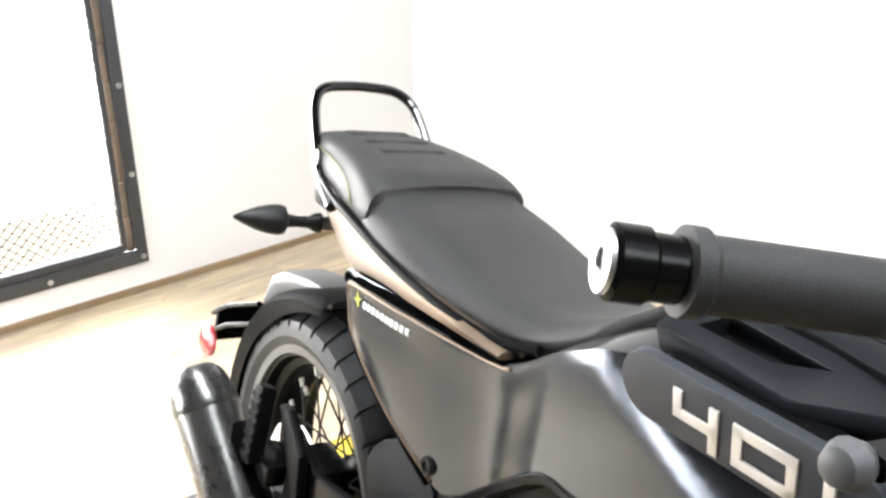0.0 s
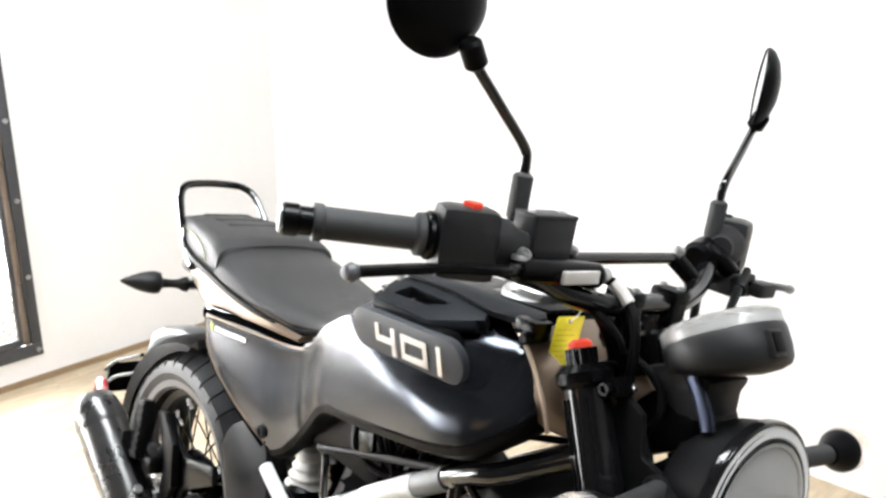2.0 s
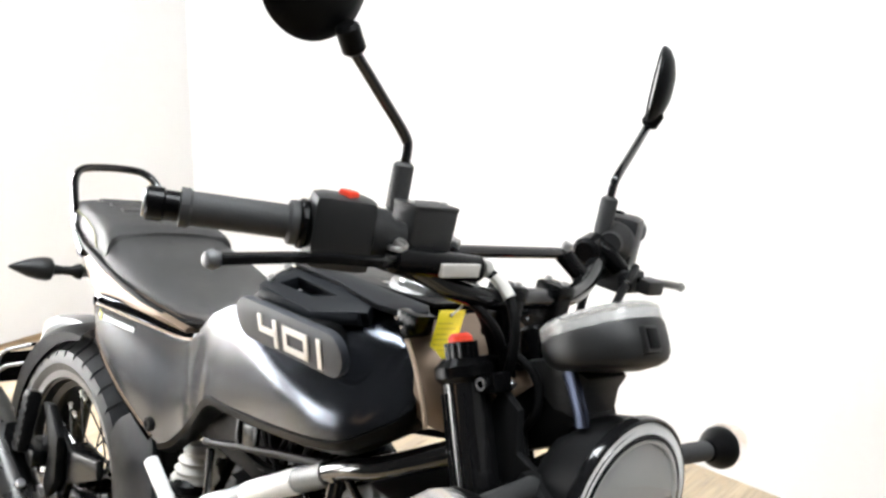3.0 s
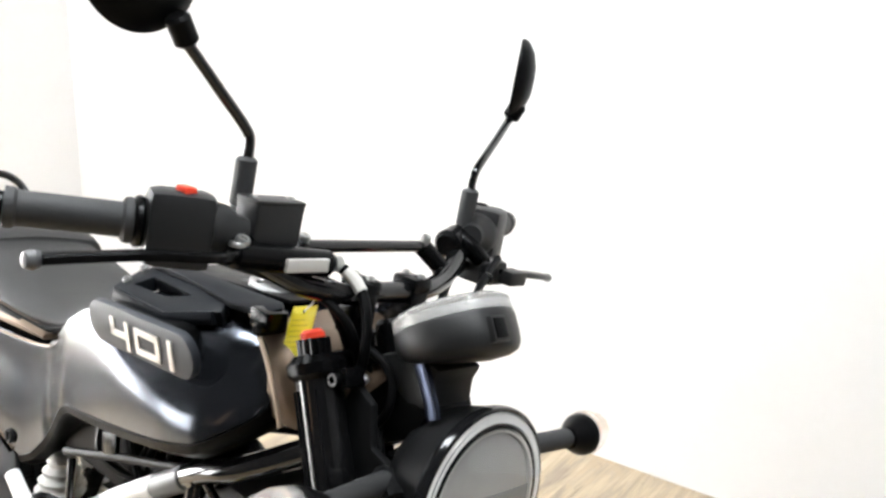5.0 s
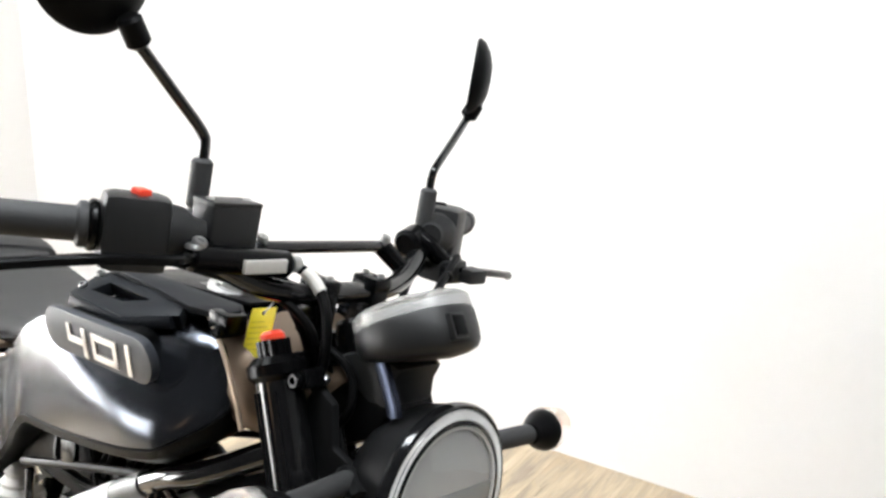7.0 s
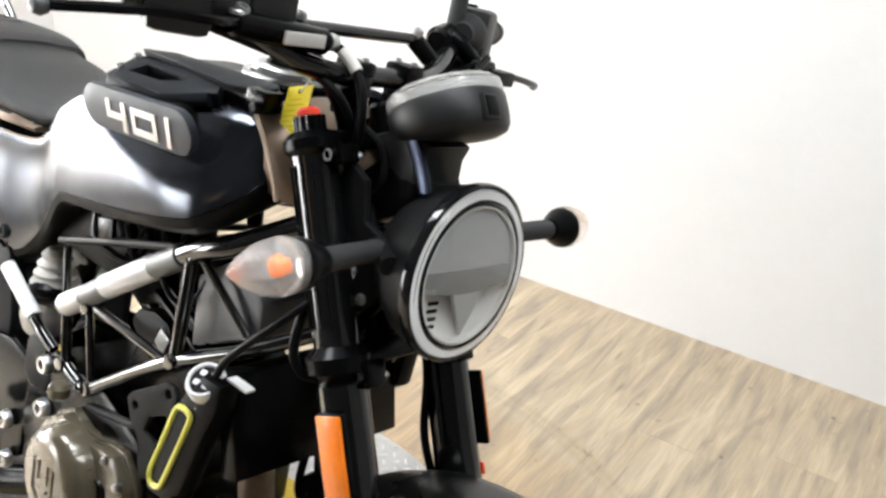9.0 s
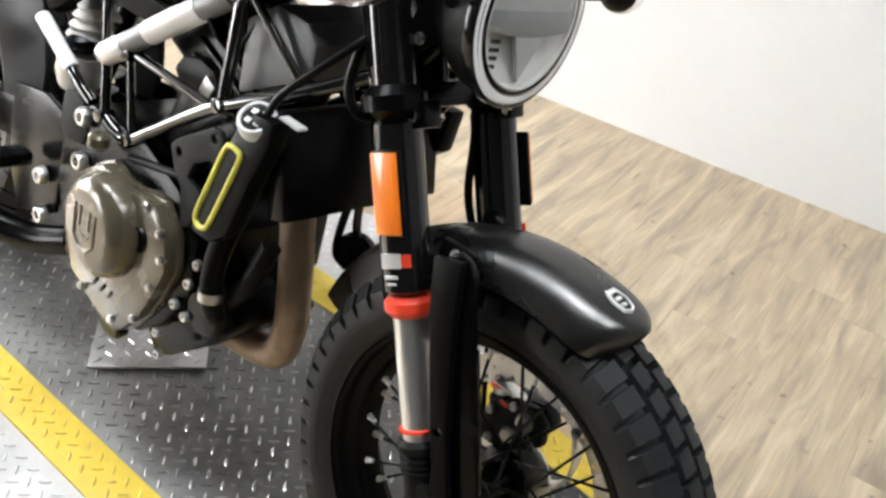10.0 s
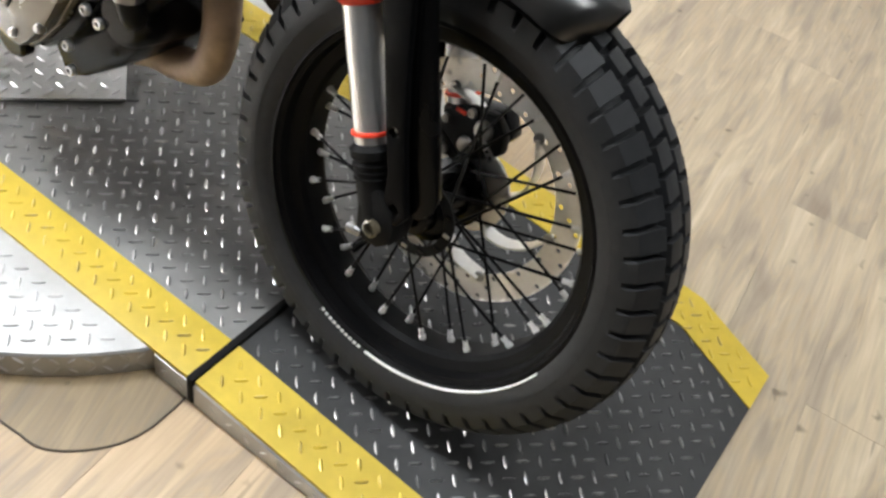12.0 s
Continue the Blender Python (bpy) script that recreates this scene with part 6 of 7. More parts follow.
bp("rear_reflector", lathe([(0, 0.008), (0.024, 0.007), (0.03, 0.003), (0.031, 0), (0, 0)], (-0.352, -0.112, 0.408), (0.12, -0.98, 0.1), 28), M_RED, "round red reflector")

# ---- front end: all that turns with the handlebar ----


def sp(name, bm, material, label="", parent=None, sharp=35):
    return part(name, bm, material, parent or bike, label, True, sharp)


def leg(z, y=0.0, dx=0.0):
    """A point on the fork leg's axis at height z."""
    return Vector((1.342 + dx - math.tan(RAKE) * (z - 0.293), y, z))


LEG = 0.0925
for s in (-1, 1):
    y = s * LEG
    outer = sp("fork_outer", rod(leg(0.525, y), leg(0.962, y), 0.0262, 28), M_TUBE, "black anodised fork outer tube")
    part("lower_sleeve", rod(leg(0.528, y), leg(0.715, y), 0.0295, 28), M_TUBE, outer, "", True)
    for k in range(5):
        a = radians(-150 + 24 * k) if s < 0 else radians(150 - 24 * k)
        o = Vector((math.cos(a) * 0.0265 * math.cos(RAKE), math.sin(a) * 0.0265, math.cos(a) * 0.0265 * math.sin(RAKE)))
        part("tube_rib", tube([leg(0.765, y) + o, leg(0.93, y) + o], 0.0022, 6), M_TUBE, outer, "", True)
    top = sp("fork_cap", rod(leg(0.960, y), leg(0.981, y), 0.0165, 20), M_DARK, "ribbed black fork cap")
    for k in range(14):
        a = 2 * math.pi * k / 14
        o = Vector((math.cos(a) * 0.023 * math.cos(RAKE), math.sin(a) * 0.023, math.cos(a) * 0.023 * math.sin(RAKE)))
        part("cap_rib", tube([leg(0.961, y) + o * 0.73, leg(0.979, y) + o * 0.73], 0.0019, 5), M_DARK, top, "", True)
    part("adjuster", rod(leg(0.975, y), leg(0.988, y), 0.0135, 16), M_REDPL, top, "red damping adjuster", True)
    sp("slider", rod(leg(0.345, y), leg(0.53, y), 0.0205, 28), M_CHROME, "bright steel fork slider")
    sp("seal_ring", rod(leg(0.506, y), leg(0.531, y), 0.0295, 28), M_REDPL, "orange-red seal ring")
    sp("o_ring", lathe([(0.0205, -0.003), (0.0238, -0.0015), (0.0238, 0.0015), (0.0205, 0.003)], leg(0.382, y), STEER_AXIS, 24), M_REDPL, "red rubber travel ring")
    foot = sp("fork_foot", rod(leg(0.285, y), leg(0.358, y), 0.0235, 24), M_SWITCH, "black cast fork foot")
    part("foot_collar", rod(leg(0.352, y), leg(0.372, y), 0.0268, 24), M_SWITCH, foot, "", True)
    for z in (0.336, 0.343, 0.350):
        part("foot_rib", lathe([(0.022, -0.0018), (0.0258, -0.001), (0.0258, 0.001), (0.022, 0.0018)], leg(z, y), STEER_AXIS, 24), M_SWITCH, foot, "", True)
    part("axle_clamp", slab([(1.322, 0.332), (1.345, 0.334), (1.366, 0.318), (1.376, 0.300), (1.375, 0.278), (1.362, 0.266), (1.342, 0.265), (1.328, 0.276), (1.322, 0.30)], y - 0.022, y + 0.022, 0.007), M_SWITCH, foot, "", True)
    part("axle_end", lathe([(0.0105, 0), (0.0105, 0.006), (0.008, 0.008), (0.006, 0.002), (0, 0.002)], (1.352, y + s * 0.024, 0.291), (0, s, 0), 20), M_TAN if s < 0 else M_STEEL, foot, "hollow axle end", True)
    part("pinch_bolt", rod((1.338, y - 0.02, 0.272), (1.318, y - 0.02, 0.268), 0.006), M_STEEL, foot, "", True)
    # stickers and reflector
    face = Vector((0.3, s * 0.95, 0.1)).normalized()
    for nm, zc, h, w, mm, dx in (("fork_sticker", 0.570, 0.017, 0.024, M_WHITE, 0.010), ("sticker_mark", 0.570, 0.015, 0.016, M_REDPL, -0.016), ("sticker_print", 0.553, 0.004, 0.016, M_WHITE, 0.012), ("sticker_print", 0.546, 0.003, 0.012, M_WHITE, 0.012)):
        side_v = STEER_AXIS.cross(face).normalized() * (-1 if s < 0 else 1)
        c0 = leg(zc, y) + face * 0.0296 + side_v * dx * 0.6
        q4 = Matrix((side_v, face, STEER_AXIS)).transposed().to_4x4()
        sp(nm, block(c0 - face * 0.0012 * abs(dx) / 0.01, (w, 0.003, h), 0.0006, q4), mm, "small sticker on the fork leg")
    back = sp("reflector_holder", block(leg(0.643, y, 0.011) + Vector((0, s * 0.0315, 0)), (0.040, 0.007, 0.096), 0.003, Matrix.Rotation(-RAKE, 4, "Y")), M_PLASTIC, "black reflector holder")
    part("fork_reflector", block(leg(0.643, y, 0.011) + Vector((0, s * 0.0365, 0)), (0.036, 0.006, 0.092), 0.0025, Matrix.Rotation(-RAKE, 4, "Y")), M_ORANGE, back, "orange reflector strip", True)
    # fork guard
    if s < 0:
        slab_out = [(1.272, 0.606), (1.284, 0.612), (1.300, 0.608), (1.314, 0.592), (1.328, 0.546), (1.347, 0.499), (1.380, 0.421), (1.405, 0.356), (1.403, 0.334), (1.392, 0.318), (1.368, 0.316), (1.350, 0.345), (1.325, 0.42), (1.292, 0.52), (1.272, 0.575)]
        sp("fork_guard", slab(slab_out, s * 0.086, s * 0.097, 0.004), M_DARK, "black plastic fork guard")
        arm_out = [(1.262, 0.60), (1.300, 0.612), (1.312, 0.545), (1.330, 0.475), (1.352, 0.405), (1.374, 0.345), (1.384, 0.322), (1.376, 0.307), (1.360, 0.305), (1.351, 0.322), (1.345, 0.36), (1.324, 0.41), (1.298, 0.48), (1.277, 0.54)]
        hole1 = [(1.366 + 0.0075 * math.cos(radians(a)), 0.322 + 0.0075 * math.sin(radians(a))) for a in range(0, 360, 45)]
        hole2 = [(1.337 + 0.006 * math.cos(radians(a)), 0.407 + 0.006 * math.sin(radians(a))) for a in range(0, 360, 45)]
        sp("guard_arm", slab(arm_out, s * 0.101, s * 0.112, 0.004, holes=[hole1, hole2]), M_PLASTIC, "black guard arm with two eyes")

# triple clamps
for z, h, nm, w in ((0.950, 0.026, "upper_triple_clamp", 0.0325), (0.728, 0.036, "lower_triple_clamp", 0.038)):
    c = bmesh.new()
    for s in (-1, 1):
        rod(leg(z - h / 2, s * LEG), leg(z + h / 2, s * LEG), w, 28, into=c)
    m = Matrix.Translation(leg(z, 0, -0.012)) @ Matrix.Rotation(-RAKE, 4, "Y")
    block((0, 0, 0), (0.055, 2 * LEG, h * 0.85), 0.006, m, into=c)
    clamp = sp(nm, c, M_DARK, "black forged fork clamp")
    for s in (-1, 1):
        part("clamp_lug", block(leg(z, s * (LEG - 0.012), 0.036), (0.026, 0.03, h * 0.85), 0.004, Matrix.Rotation(-RAKE, 4, "Y")), M_DARK, clamp, "", True)
        part("clamp_bolt", bolt(leg(z, s * (LEG + 0.004), 0.036), (0, s, 0), 0.0085, 0.007), M_DARK, clamp, "", True)
        part("clamp_bolt", bolt(leg(z - 0.0, s * (LEG - 0.028), 0.043), (1, 0, -0.3), 0.006, 0.006), M_STEEL, clamp, "", True)
sp("steering_stem", rod(leg(0.70, 0, -0.03), leg(0.975, 0, -0.03), 0.026, 20), M_DARK)
sp("stem_nut", lathe([(0.02, 0), (0.02, 0.012), (0.014, 0.016), (0, 0.016)], leg(0.968, 0, -0.03), STEER_AXIS, 6), M_STEEL)
bp("head_tube", rod((1.075, 0, 0.735), (0.985, 0, 0.93), 0.032, 20), M_FRAME)

# front mudguard
arc = []
for a in (68.4, 68.8, 69.7, 71.2, 73.2, 76, 79, 84, 89, 94, 99, 104, 109, 114, 119, 124, 129, 134, 139, 144, 149, 154, 158, 161, 163):
    t = radians(a)
    taper = min(1.0, 0.55 + (a - 58) / 26) * np.interp(a, (112, 122, 132, 142, 152, 159, 163), (1.0, 0.82, 0.56, 0.42, 0.32, 0.2, 0.06)) * (math.sqrt(max(0.08, 1 - ((76 - a) / 7.8) ** 2)) if a < 76 else 1)
    row = []
    for u in (-1.0, -0.97, -0.85, -0.6, -0.3, 0, 0.3, 0.6, 0.85, 0.97, 1.0):
        r = 0.335 - 0.012 * u * u - 0.026 * abs(u) ** 5 - 0.010 * (abs(u) > 0.98)
        row.append((1.357 + r * math.cos(t), u * 0.066 * taper, 0.293 + r * math.sin(t)))
    arc.append(row)
lining = loft([[(1.357 + (x - 1.357) * 0.984, y * 0.97, 0.293 + (z - 0.293) * 0.984) for x, y, z in row] for row in arc])
bmesh.ops.solidify(lining, geom=lining.faces[:], thickness=0.001)
gm = loft(arc)
bmesh.ops.solidify(gm, geom=gm.faces[:], thickness=0.0035)
mg = sp("front_mudguard", gm, M_GUARD, "satin black front mudguard", sharp=50)
part("mudguard_lining", lining, M_PLASTIC, mg, "dull black underside", True)
t = radians(75.4)
c = Vector((1.357 + 0.3365 * math.cos(t), -0.005, 0.293 + 0.3365 * math.sin(t)))
q = Matrix.Translation(c) @ Matrix.Rotation(radians(90) - t, 4, "Y")
badge = bmesh.new()
for pts in ([(-0.016, -0.010), (-0.016, 0.010), (-0.004, 0.014), (0.01, 0.010), (0.014, 0.0), (0.01, -0.010), (-0.004, -0.014), (-0.016, -0.010)], [(-0.006, -0.005), (-0.006, 0.005)], [(0.003, -0.004), (0.003, 0.004)], [(-0.020, -0.008), (-0.016, -0.008)], [(-0.020, 0.0), (-0.016, 0.0)], [(-0.020, 0.008), (-0.016, 0.008)]):
    tube([q @ Vector((u, v, 0.0)) for u, v in pts], 0.002, flat=(0.0022, 0.0012), into=badge)
part("emblem_mark", badge, M_WHITE, mg, "small white emblem print", True)
sp("mudguard_bracket", block(Vector((1.268, -0.072, 0.588)), (0.05, 0.010, 0.040), 0.005), M_PLASTIC)
part("bracket_bolt", bolt((1.268, -0.078, 0.598), (0, -1, 0), 0.006, 0.005), M_STEEL, mg, "", True)

# front brake
cal = sp("front_caliper", slab([(1.300, 0.345), (1.309, 0.378), (1.335, 0.395), (1.372, 0.404), (1.392, 0.388), (1.398, 0.362), (1.380, 0.345), (1.345, 0.322), (1.315, 0.318)], 0.042, 0.062, 0.006), M_SWITCH, "black brake caliper with a small red mark")
part("caliper_half", slab([(1.305, 0.35), (1.318, 0.386), (1.372, 0.400), (1.392, 0.37), (1.375, 0.345), (1.335, 0.325)], 0.071, 0.105, 0.008), M_DARK, cal, "", True)
part("caliper_piston", lathe([(0, 0.006), (0.011, 0.005), (0.013, 0), (0, 0)], (1.366, 0.042, 0.380), (0, -1, 0), 20), M_ALU, cal, "", True)
part("caliper_piston", lathe([(0, 0.006), (0.009, 0.005), (0.011, 0), (0, 0)], (1.350, 0.042, 0.350), (0, -1, 0), 20), M_ALU, cal, "", True)
strip = Matrix.Rotation(radians(38), 4, "Y")
part("pad_retainer", block((1.378, 0.0405, 0.362), (0.034, 0.003, 0.009), 0.001, strip), M_STEEL, cal, "drilled steel pad retainer", True)
# raised dark discs stand for the shade in the drilled holes
for k in range(4):
    o = strip @ Vector((-0.012 + 0.008 * k, 0, 0))
    part("retainer_hole", lathe([(0, 0.001), (0.0024, 0.001), (0.0024, 0), (0, 0)], (1.378 + o.x, 0.039, 0.362 + o.z), (0, -1, 0), 10), M_DARK, cal, "", True)
for x, z in ((1.315, 0.368), (1.325, 0.330), (1.345, 0.392)):
    part("caliper_bolt", bolt((x, 0.042, z), (0, -1, 0), 0.006, 0.005), M_STEEL, cal, "", True)
part("caliper_mark", block((1.330, 0.0415, 0.386), (0.014, 0.003, 0.005), 0.001), M_REDPL, cal, "", True)
sp("brake_hose", tube(smooth_path([(1.25, 0.07, 0.44), (1.21, 0.075, 0.52), (1.165, 0.07, 0.60), (1.145, 0.068, 0.69), (1.10, 0.06, 0.80), (1.06, 0.03, 0.90)], 6), 0.0055, 8), M_HOSE)
sp("sensor_cable", tube(smooth_path([(1.30, 0.06, 0.33), (1.235, 0.085, 0.48), (1.185, 0.083, 0.57), (1.16, 0.078, 0.66), (1.14, 0.07, 0.72)], 6), 0.0038, 7), M_HOSE)

# headlight: shell, bezel, ring light, grey inner, lens
HC, HA = Vector((1.205, 0, 0.853)), Vector((1, 0, 0.06)).normalized()
head = sp("headlight", lathe([(0, -0.085), (0.04, -0.082), (0.075, -0.06), (0.093, -0.03), (0.1005, 0.0), (0.098, 0.002), (0.09, -0.028), (0.0, -0.036)], HC, HA, 64), M_SWITCH, "round black headlight")
part("bezel", lathe([(0.1005, 0.0), (0.1035, 0.003), (0.1045, 0.009), (0.1035, 0.0145), (0.1015, 0.016), (0.0995, 0.0155), (0.0985, 0.008), (0.098, 0.002)], HC, HA, 64), M_GLOSS, head, "gloss black bezel", True)
part("light_ring", lathe([(0.0965, 0.006), (0.0955, 0.0125), (0.0865, 0.0125), (0.084, 0.005), (0.080, 0.004)], HC, HA, 64), M_RING, head, "milky white ring light", True)
part("inner_rim", lathe([(0.080, 0.004), (0.0785, 0.010), (0.076, 0.010), (0.073, -0.004), (0.05, -0.012), (0.0, -0.016)], HC, HA, 64), M_LAMP_PALE, head, "pale lamp bowl", True)
part("lamp_groove", lathe([(0.0842, 0.0135), (0.0825, 0.0145), (0.0808, 0.0135), (0.0808, 0.006), (0.0842, 0.006)], HC, HA, 64, closed=True), M_DARK, head, "dark groove inside the ring", True)
hm = Matrix.Translation(HC) @ HA.to_track_quat("X", "Z").to_matrix().to_4x4()
band = []
for k in range(13):
    t = radians(20 + 140 * k / 12)
    band.append((0.074 * math.cos(t), 0.074 * math.sin(t)))
upper = [(u, v) for u, v in band] + [(-0.072, -0.012), (-0.02, -0.018), (0.02, -0.018), (0.072, -0.012)]
up_m = hm @ Matrix(((0, 1, 0, 0), (1, 0, 0, 0), (0, 0, 1, 0), (0, 0, 0, 1)))
part("lamp_divider", slab(upper, -0.004, 0.004, 0.002, frame3=up_m), M_LAMP_GREY, head, "grey inner lamp shield", True)
part("lamp_band", slab([(-0.0735, 0.008), (0.0735, 0.008), (0.0725, -0.014), (0.02, -0.0195), (-0.02, -0.0195), (-0.0725, -0.014)], -0.003, 0.0065, 0.0015, frame3=up_m), M_LAMP_BAND, head, "dark band across the lamp", True)
part("lamp_wedge", slab([(-0.026, -0.018), (0.026, -0.018), (0.0, -0.07)], -0.004, 0.006, 0.002, frame3=up_m), M_LAMP_GREY, head, "", True)
for k in range(4):
    part("lamp_slot", block(hm @ Vector((0.008, -0.057 + 0.0, -0.024 - 0.009 * k)), (0.004, 0.014, 0.0045), 0.001), M_DARK, head, "", True)
lens = part("lamp_lens", lathe([(0.0985, 0.014), (0.097, 0.0195), (0.07, 0.027), (0.035, 0.031), (0, 0.032)], HC, HA, 64), M_LENS, head, "clear domed lens", True)
lens.visible_shadow = False
# headlight brackets
for s in (-1, 1):
    br = sp("headlight_bracket", slab([(1.055, 0.90), (1.075, 0.945), (1.105, 0.93), (1.115, 0.885), (1.15, 0.875), (1.17, 0.845), (1.15, 0.80), (1.125, 0.775), (1.105, 0.79), (1.12, 0.83), (1.085, 0.86)], s * 0.060, s * 0.072, 0.004), M_SWITCH, "black cast headlight bracket")
    part("bracket_bolt", bolt((1.135, s * 0.072, 0.80), (0, s, 0), 0.007, 0.006), M_STEEL, br, "", True)
    part("bracket_arm", tube([(1.13, s * 0.062, 0.86), (1.15, s * 0.08, 0.87), (1.185, s * 0.098, 0.862)], 0.012, 10), M_SWITCH, br, "", True)
    sp("headlight_side_plate", slab([(1.10, 0.86), (1.15, 0.905), (1.155, 0.80), (1.12, 0.745), (1.095, 0.76)], s * 0.045, s * 0.058, 0.004), M_DARK)

# front indicators
for s in (-1, 1):
    ind = sp("front_indicator", lathe([(0, -0.012), (0.013, -0.011), (0.018, 0.000), (0.024, 0.012), (0.0265, 0.019), (0.0265, 0.0225), (0, 0.0225)], (1.188, s * 0.212, 0.881), (-0.05, s, -0.02), 24), M_PLASTIC, "clear-lensed indicator with an amber bulb")
    part("stalk", rod((1.155, s * 0.085, 0.868), (1.188, s * 0.212, 0.881), 0.0125, 16), M_GRIP, ind, "ribbed black rubber stalk", True)
    lens_p = lathe([(0.0255, 0.0222), (0.0272, 0.028), (0.028, 0.042), (0.024, 0.062), (0.014, 0.082), (0.004, 0.094), (0, 0.095)], (1.188, s * 0.212, 0.881), (-0.12, s, -0.05), 20)
    ll = part("indicator_lens", lens_p, M_LENS_IND, ind, "clear plastic lens", True)
    ll.visible_shadow = False
    part("bulb", lathe([(0.0, 0.032), (0.005, 0.034), (0.008, 0.042), (0.007, 0.05), (0, 0.053)], (1.188, s * 0.212, 0.881), (-0.12, s, -0.05), 16), M_AMBER, ind, "amber bulb", True)
    part("reflector_cup", lathe([(0.0195, 0.022), (0.022, 0.032), (0.012, 0.024), (0, 0.023)], (1.188, s * 0.212, 0.881), (-0.12, s, -0.05), 20), M_REFLECT, ind, "", True)

# round instrument
DN = Vector((-math.sin(radians(33)), math.sin(radians(2)), math.cos(radians(33)))).normalized()
DC = Vector((1.1405, 0, 1.017))
DU = Vector((0, 1, 0)).cross(DN).normalized()
DV = DN.cross(DU)


def dash_ring(radius, up, deeper=0.0):
    """A ring of the instrument's housing, sunk further at its front."""
    ring = []
    for k in range(56):
        a = 2 * math.pi * k / 56
        d = up - deeper * (0.5 + 0.5 * math.cos(a)) ** 0.8
        ring.append(DC + (DU * math.cos(a) + DV * math.sin(a)) * radius + DN * d)
    return ring


dash = sp("instrument", loft([dash_ring(0.03, -0.024, 0.016), dash_ring(0.050, -0.021, 0.018), dash_ring(0.061, -0.015, 0.020), dash_ring(0.0655, -0.009, 0.019), dash_ring(0.0672, -0.004, 0.010), dash_ring(0.067, 0.006), dash_ring(0.065, 0.010)], closed=True), M_HOUSING, "round black instrument with a clear cover", sharp=40)
cover_l = part("instrument_cover", lathe([(0.0655, 0.0095), (0.0662, 0.014), (0.065, 0.024), (0.058, 0.029), (0.0, 0.031)], DC, DN, 56), M_MILKY, dash, "clear plastic cover", True)
cover_l.visible_shadow = False
part("instrument_rim", lathe([(0.0645, 0.010), (0.0635, 0.020), (0.056, 0.021), (0.054, 0.011)], DC, DN, 56), M_LAMP_GREY, dash, "grey rim under the cover", True)
part("display", lathe([(0.054, 0.0115), (0, 0.0115)], DC, DN, 40), M_GLOSS, dash, "dark display face", True)
socket = Matrix.Translation(DC + DU * 0.0625 - DN * 0.014 + DV * (-0.012)) @ Matrix((DU, DV, DN)).transposed().to_4x4()
part("socket_frame", block((0, 0, 0), (0.012, 0.024, 0.028), 0.002, socket), M_HOUSING, dash, "", True)
# raised dark block; its colour gives the socket's inner shade
part("front_socket", block(socket @ Vector((0.0025, 0, 0)), (0.010, 0.018, 0.022), 0.001, socket.to_3x3()), M_PLASTIC, dash, "dark block in place of a shaded recess", True)
part("belly", slab([(1.070, 0.972), (1.10, 0.945), (1.13, 0.932), (1.158, 0.938), (1.157, 0.966), (1.166, 0.986), (1.12, 0.994)], -0.046, 0.030, 0.010), M_HOUSING, dash, "black neck under the dial", True)
sp("instrument_bracket", tube([(1.138, -0.046, 0.985), (1.148, -0.047, 0.974), (1.166, -0.049, 0.950), (1.172, -0.049, 0.936)], 0.01, flat=(0.0035, 0.0085)), M_STRAP, "blue-grey steel strap")
sp("front_cowl", slab([(1.06, 0.92), (1.10, 0.962), (1.148, 0.952), (1.162, 0.936), (1.142, 0.90), (1.09, 0.87)], -0.045, 0.036, 0.012), M_PLASTIC)

# handlebar, risers, cross brace
bar_half = [(1.03, 0.0, 1.030), (1.03, 0.06, 1.030), (1.015, 0.115, 1.038), (0.992, 0.165, 1.062), (0.974, 0.205, 1.083), (0.955, 0.26, 1.088), (0.92, 0.33, 1.088), (0.886, 0.398, 1.087)]
pts = [(a, -b, c) for a, b, c in bar_half[:0:-1]] + bar_half
sp("handlebar", tube(smooth_path(pts, 6), 0.0125, 16), M_TUBE, "black tubular handlebar")
for s in (-1, 1):
    riser = sp("bar_riser", block((1.03, s * 0.042, 1.008), (0.036, 0.028, 0.05), 0.006), M_DARK, "black handlebar riser")
    part("riser_cap", block((1.03, s * 0.042, 1.040), (0.04, 0.03, 0.018), 0.006), M_DARK, riser, "", True)
    for dx in (-0.013, 0.013):
        part("riser_bolt", bolt((1.03 + dx, s * 0.042, 1.049), (0, 0, 1), 0.0045, 0.004), M_STEEL, riser, "", True)
brace = sp("cross_brace", rod((0.985, -0.098, 1.073), (0.985, 0.098, 1.073), 0.0075, 14), M_TUBE, "black handlebar cross brace")
for s in (-1, 1):
    part("brace_clamp", tube([(0.985, s * 0.10, 1.073), (1.0, s * 0.125, 1.05), (1.012, s * 0.118, 1.036)], 0.012, 12), M_DARK, brace, "", True)
    part("brace_bolt", bolt((0.988, s * 0.10, 1.080), (0.4, 0, 1), 0.007, 0.008), M_ALU, brace, "", True)


def along(t, s):
    """A point of the outer handlebar; t in metres from the bend."""
    a, b = Vector((0.955, s * 0.26, 1.088)), Vector((0.886, s * 0.398, 1.087))
    return a + (b - a).normalized() * t


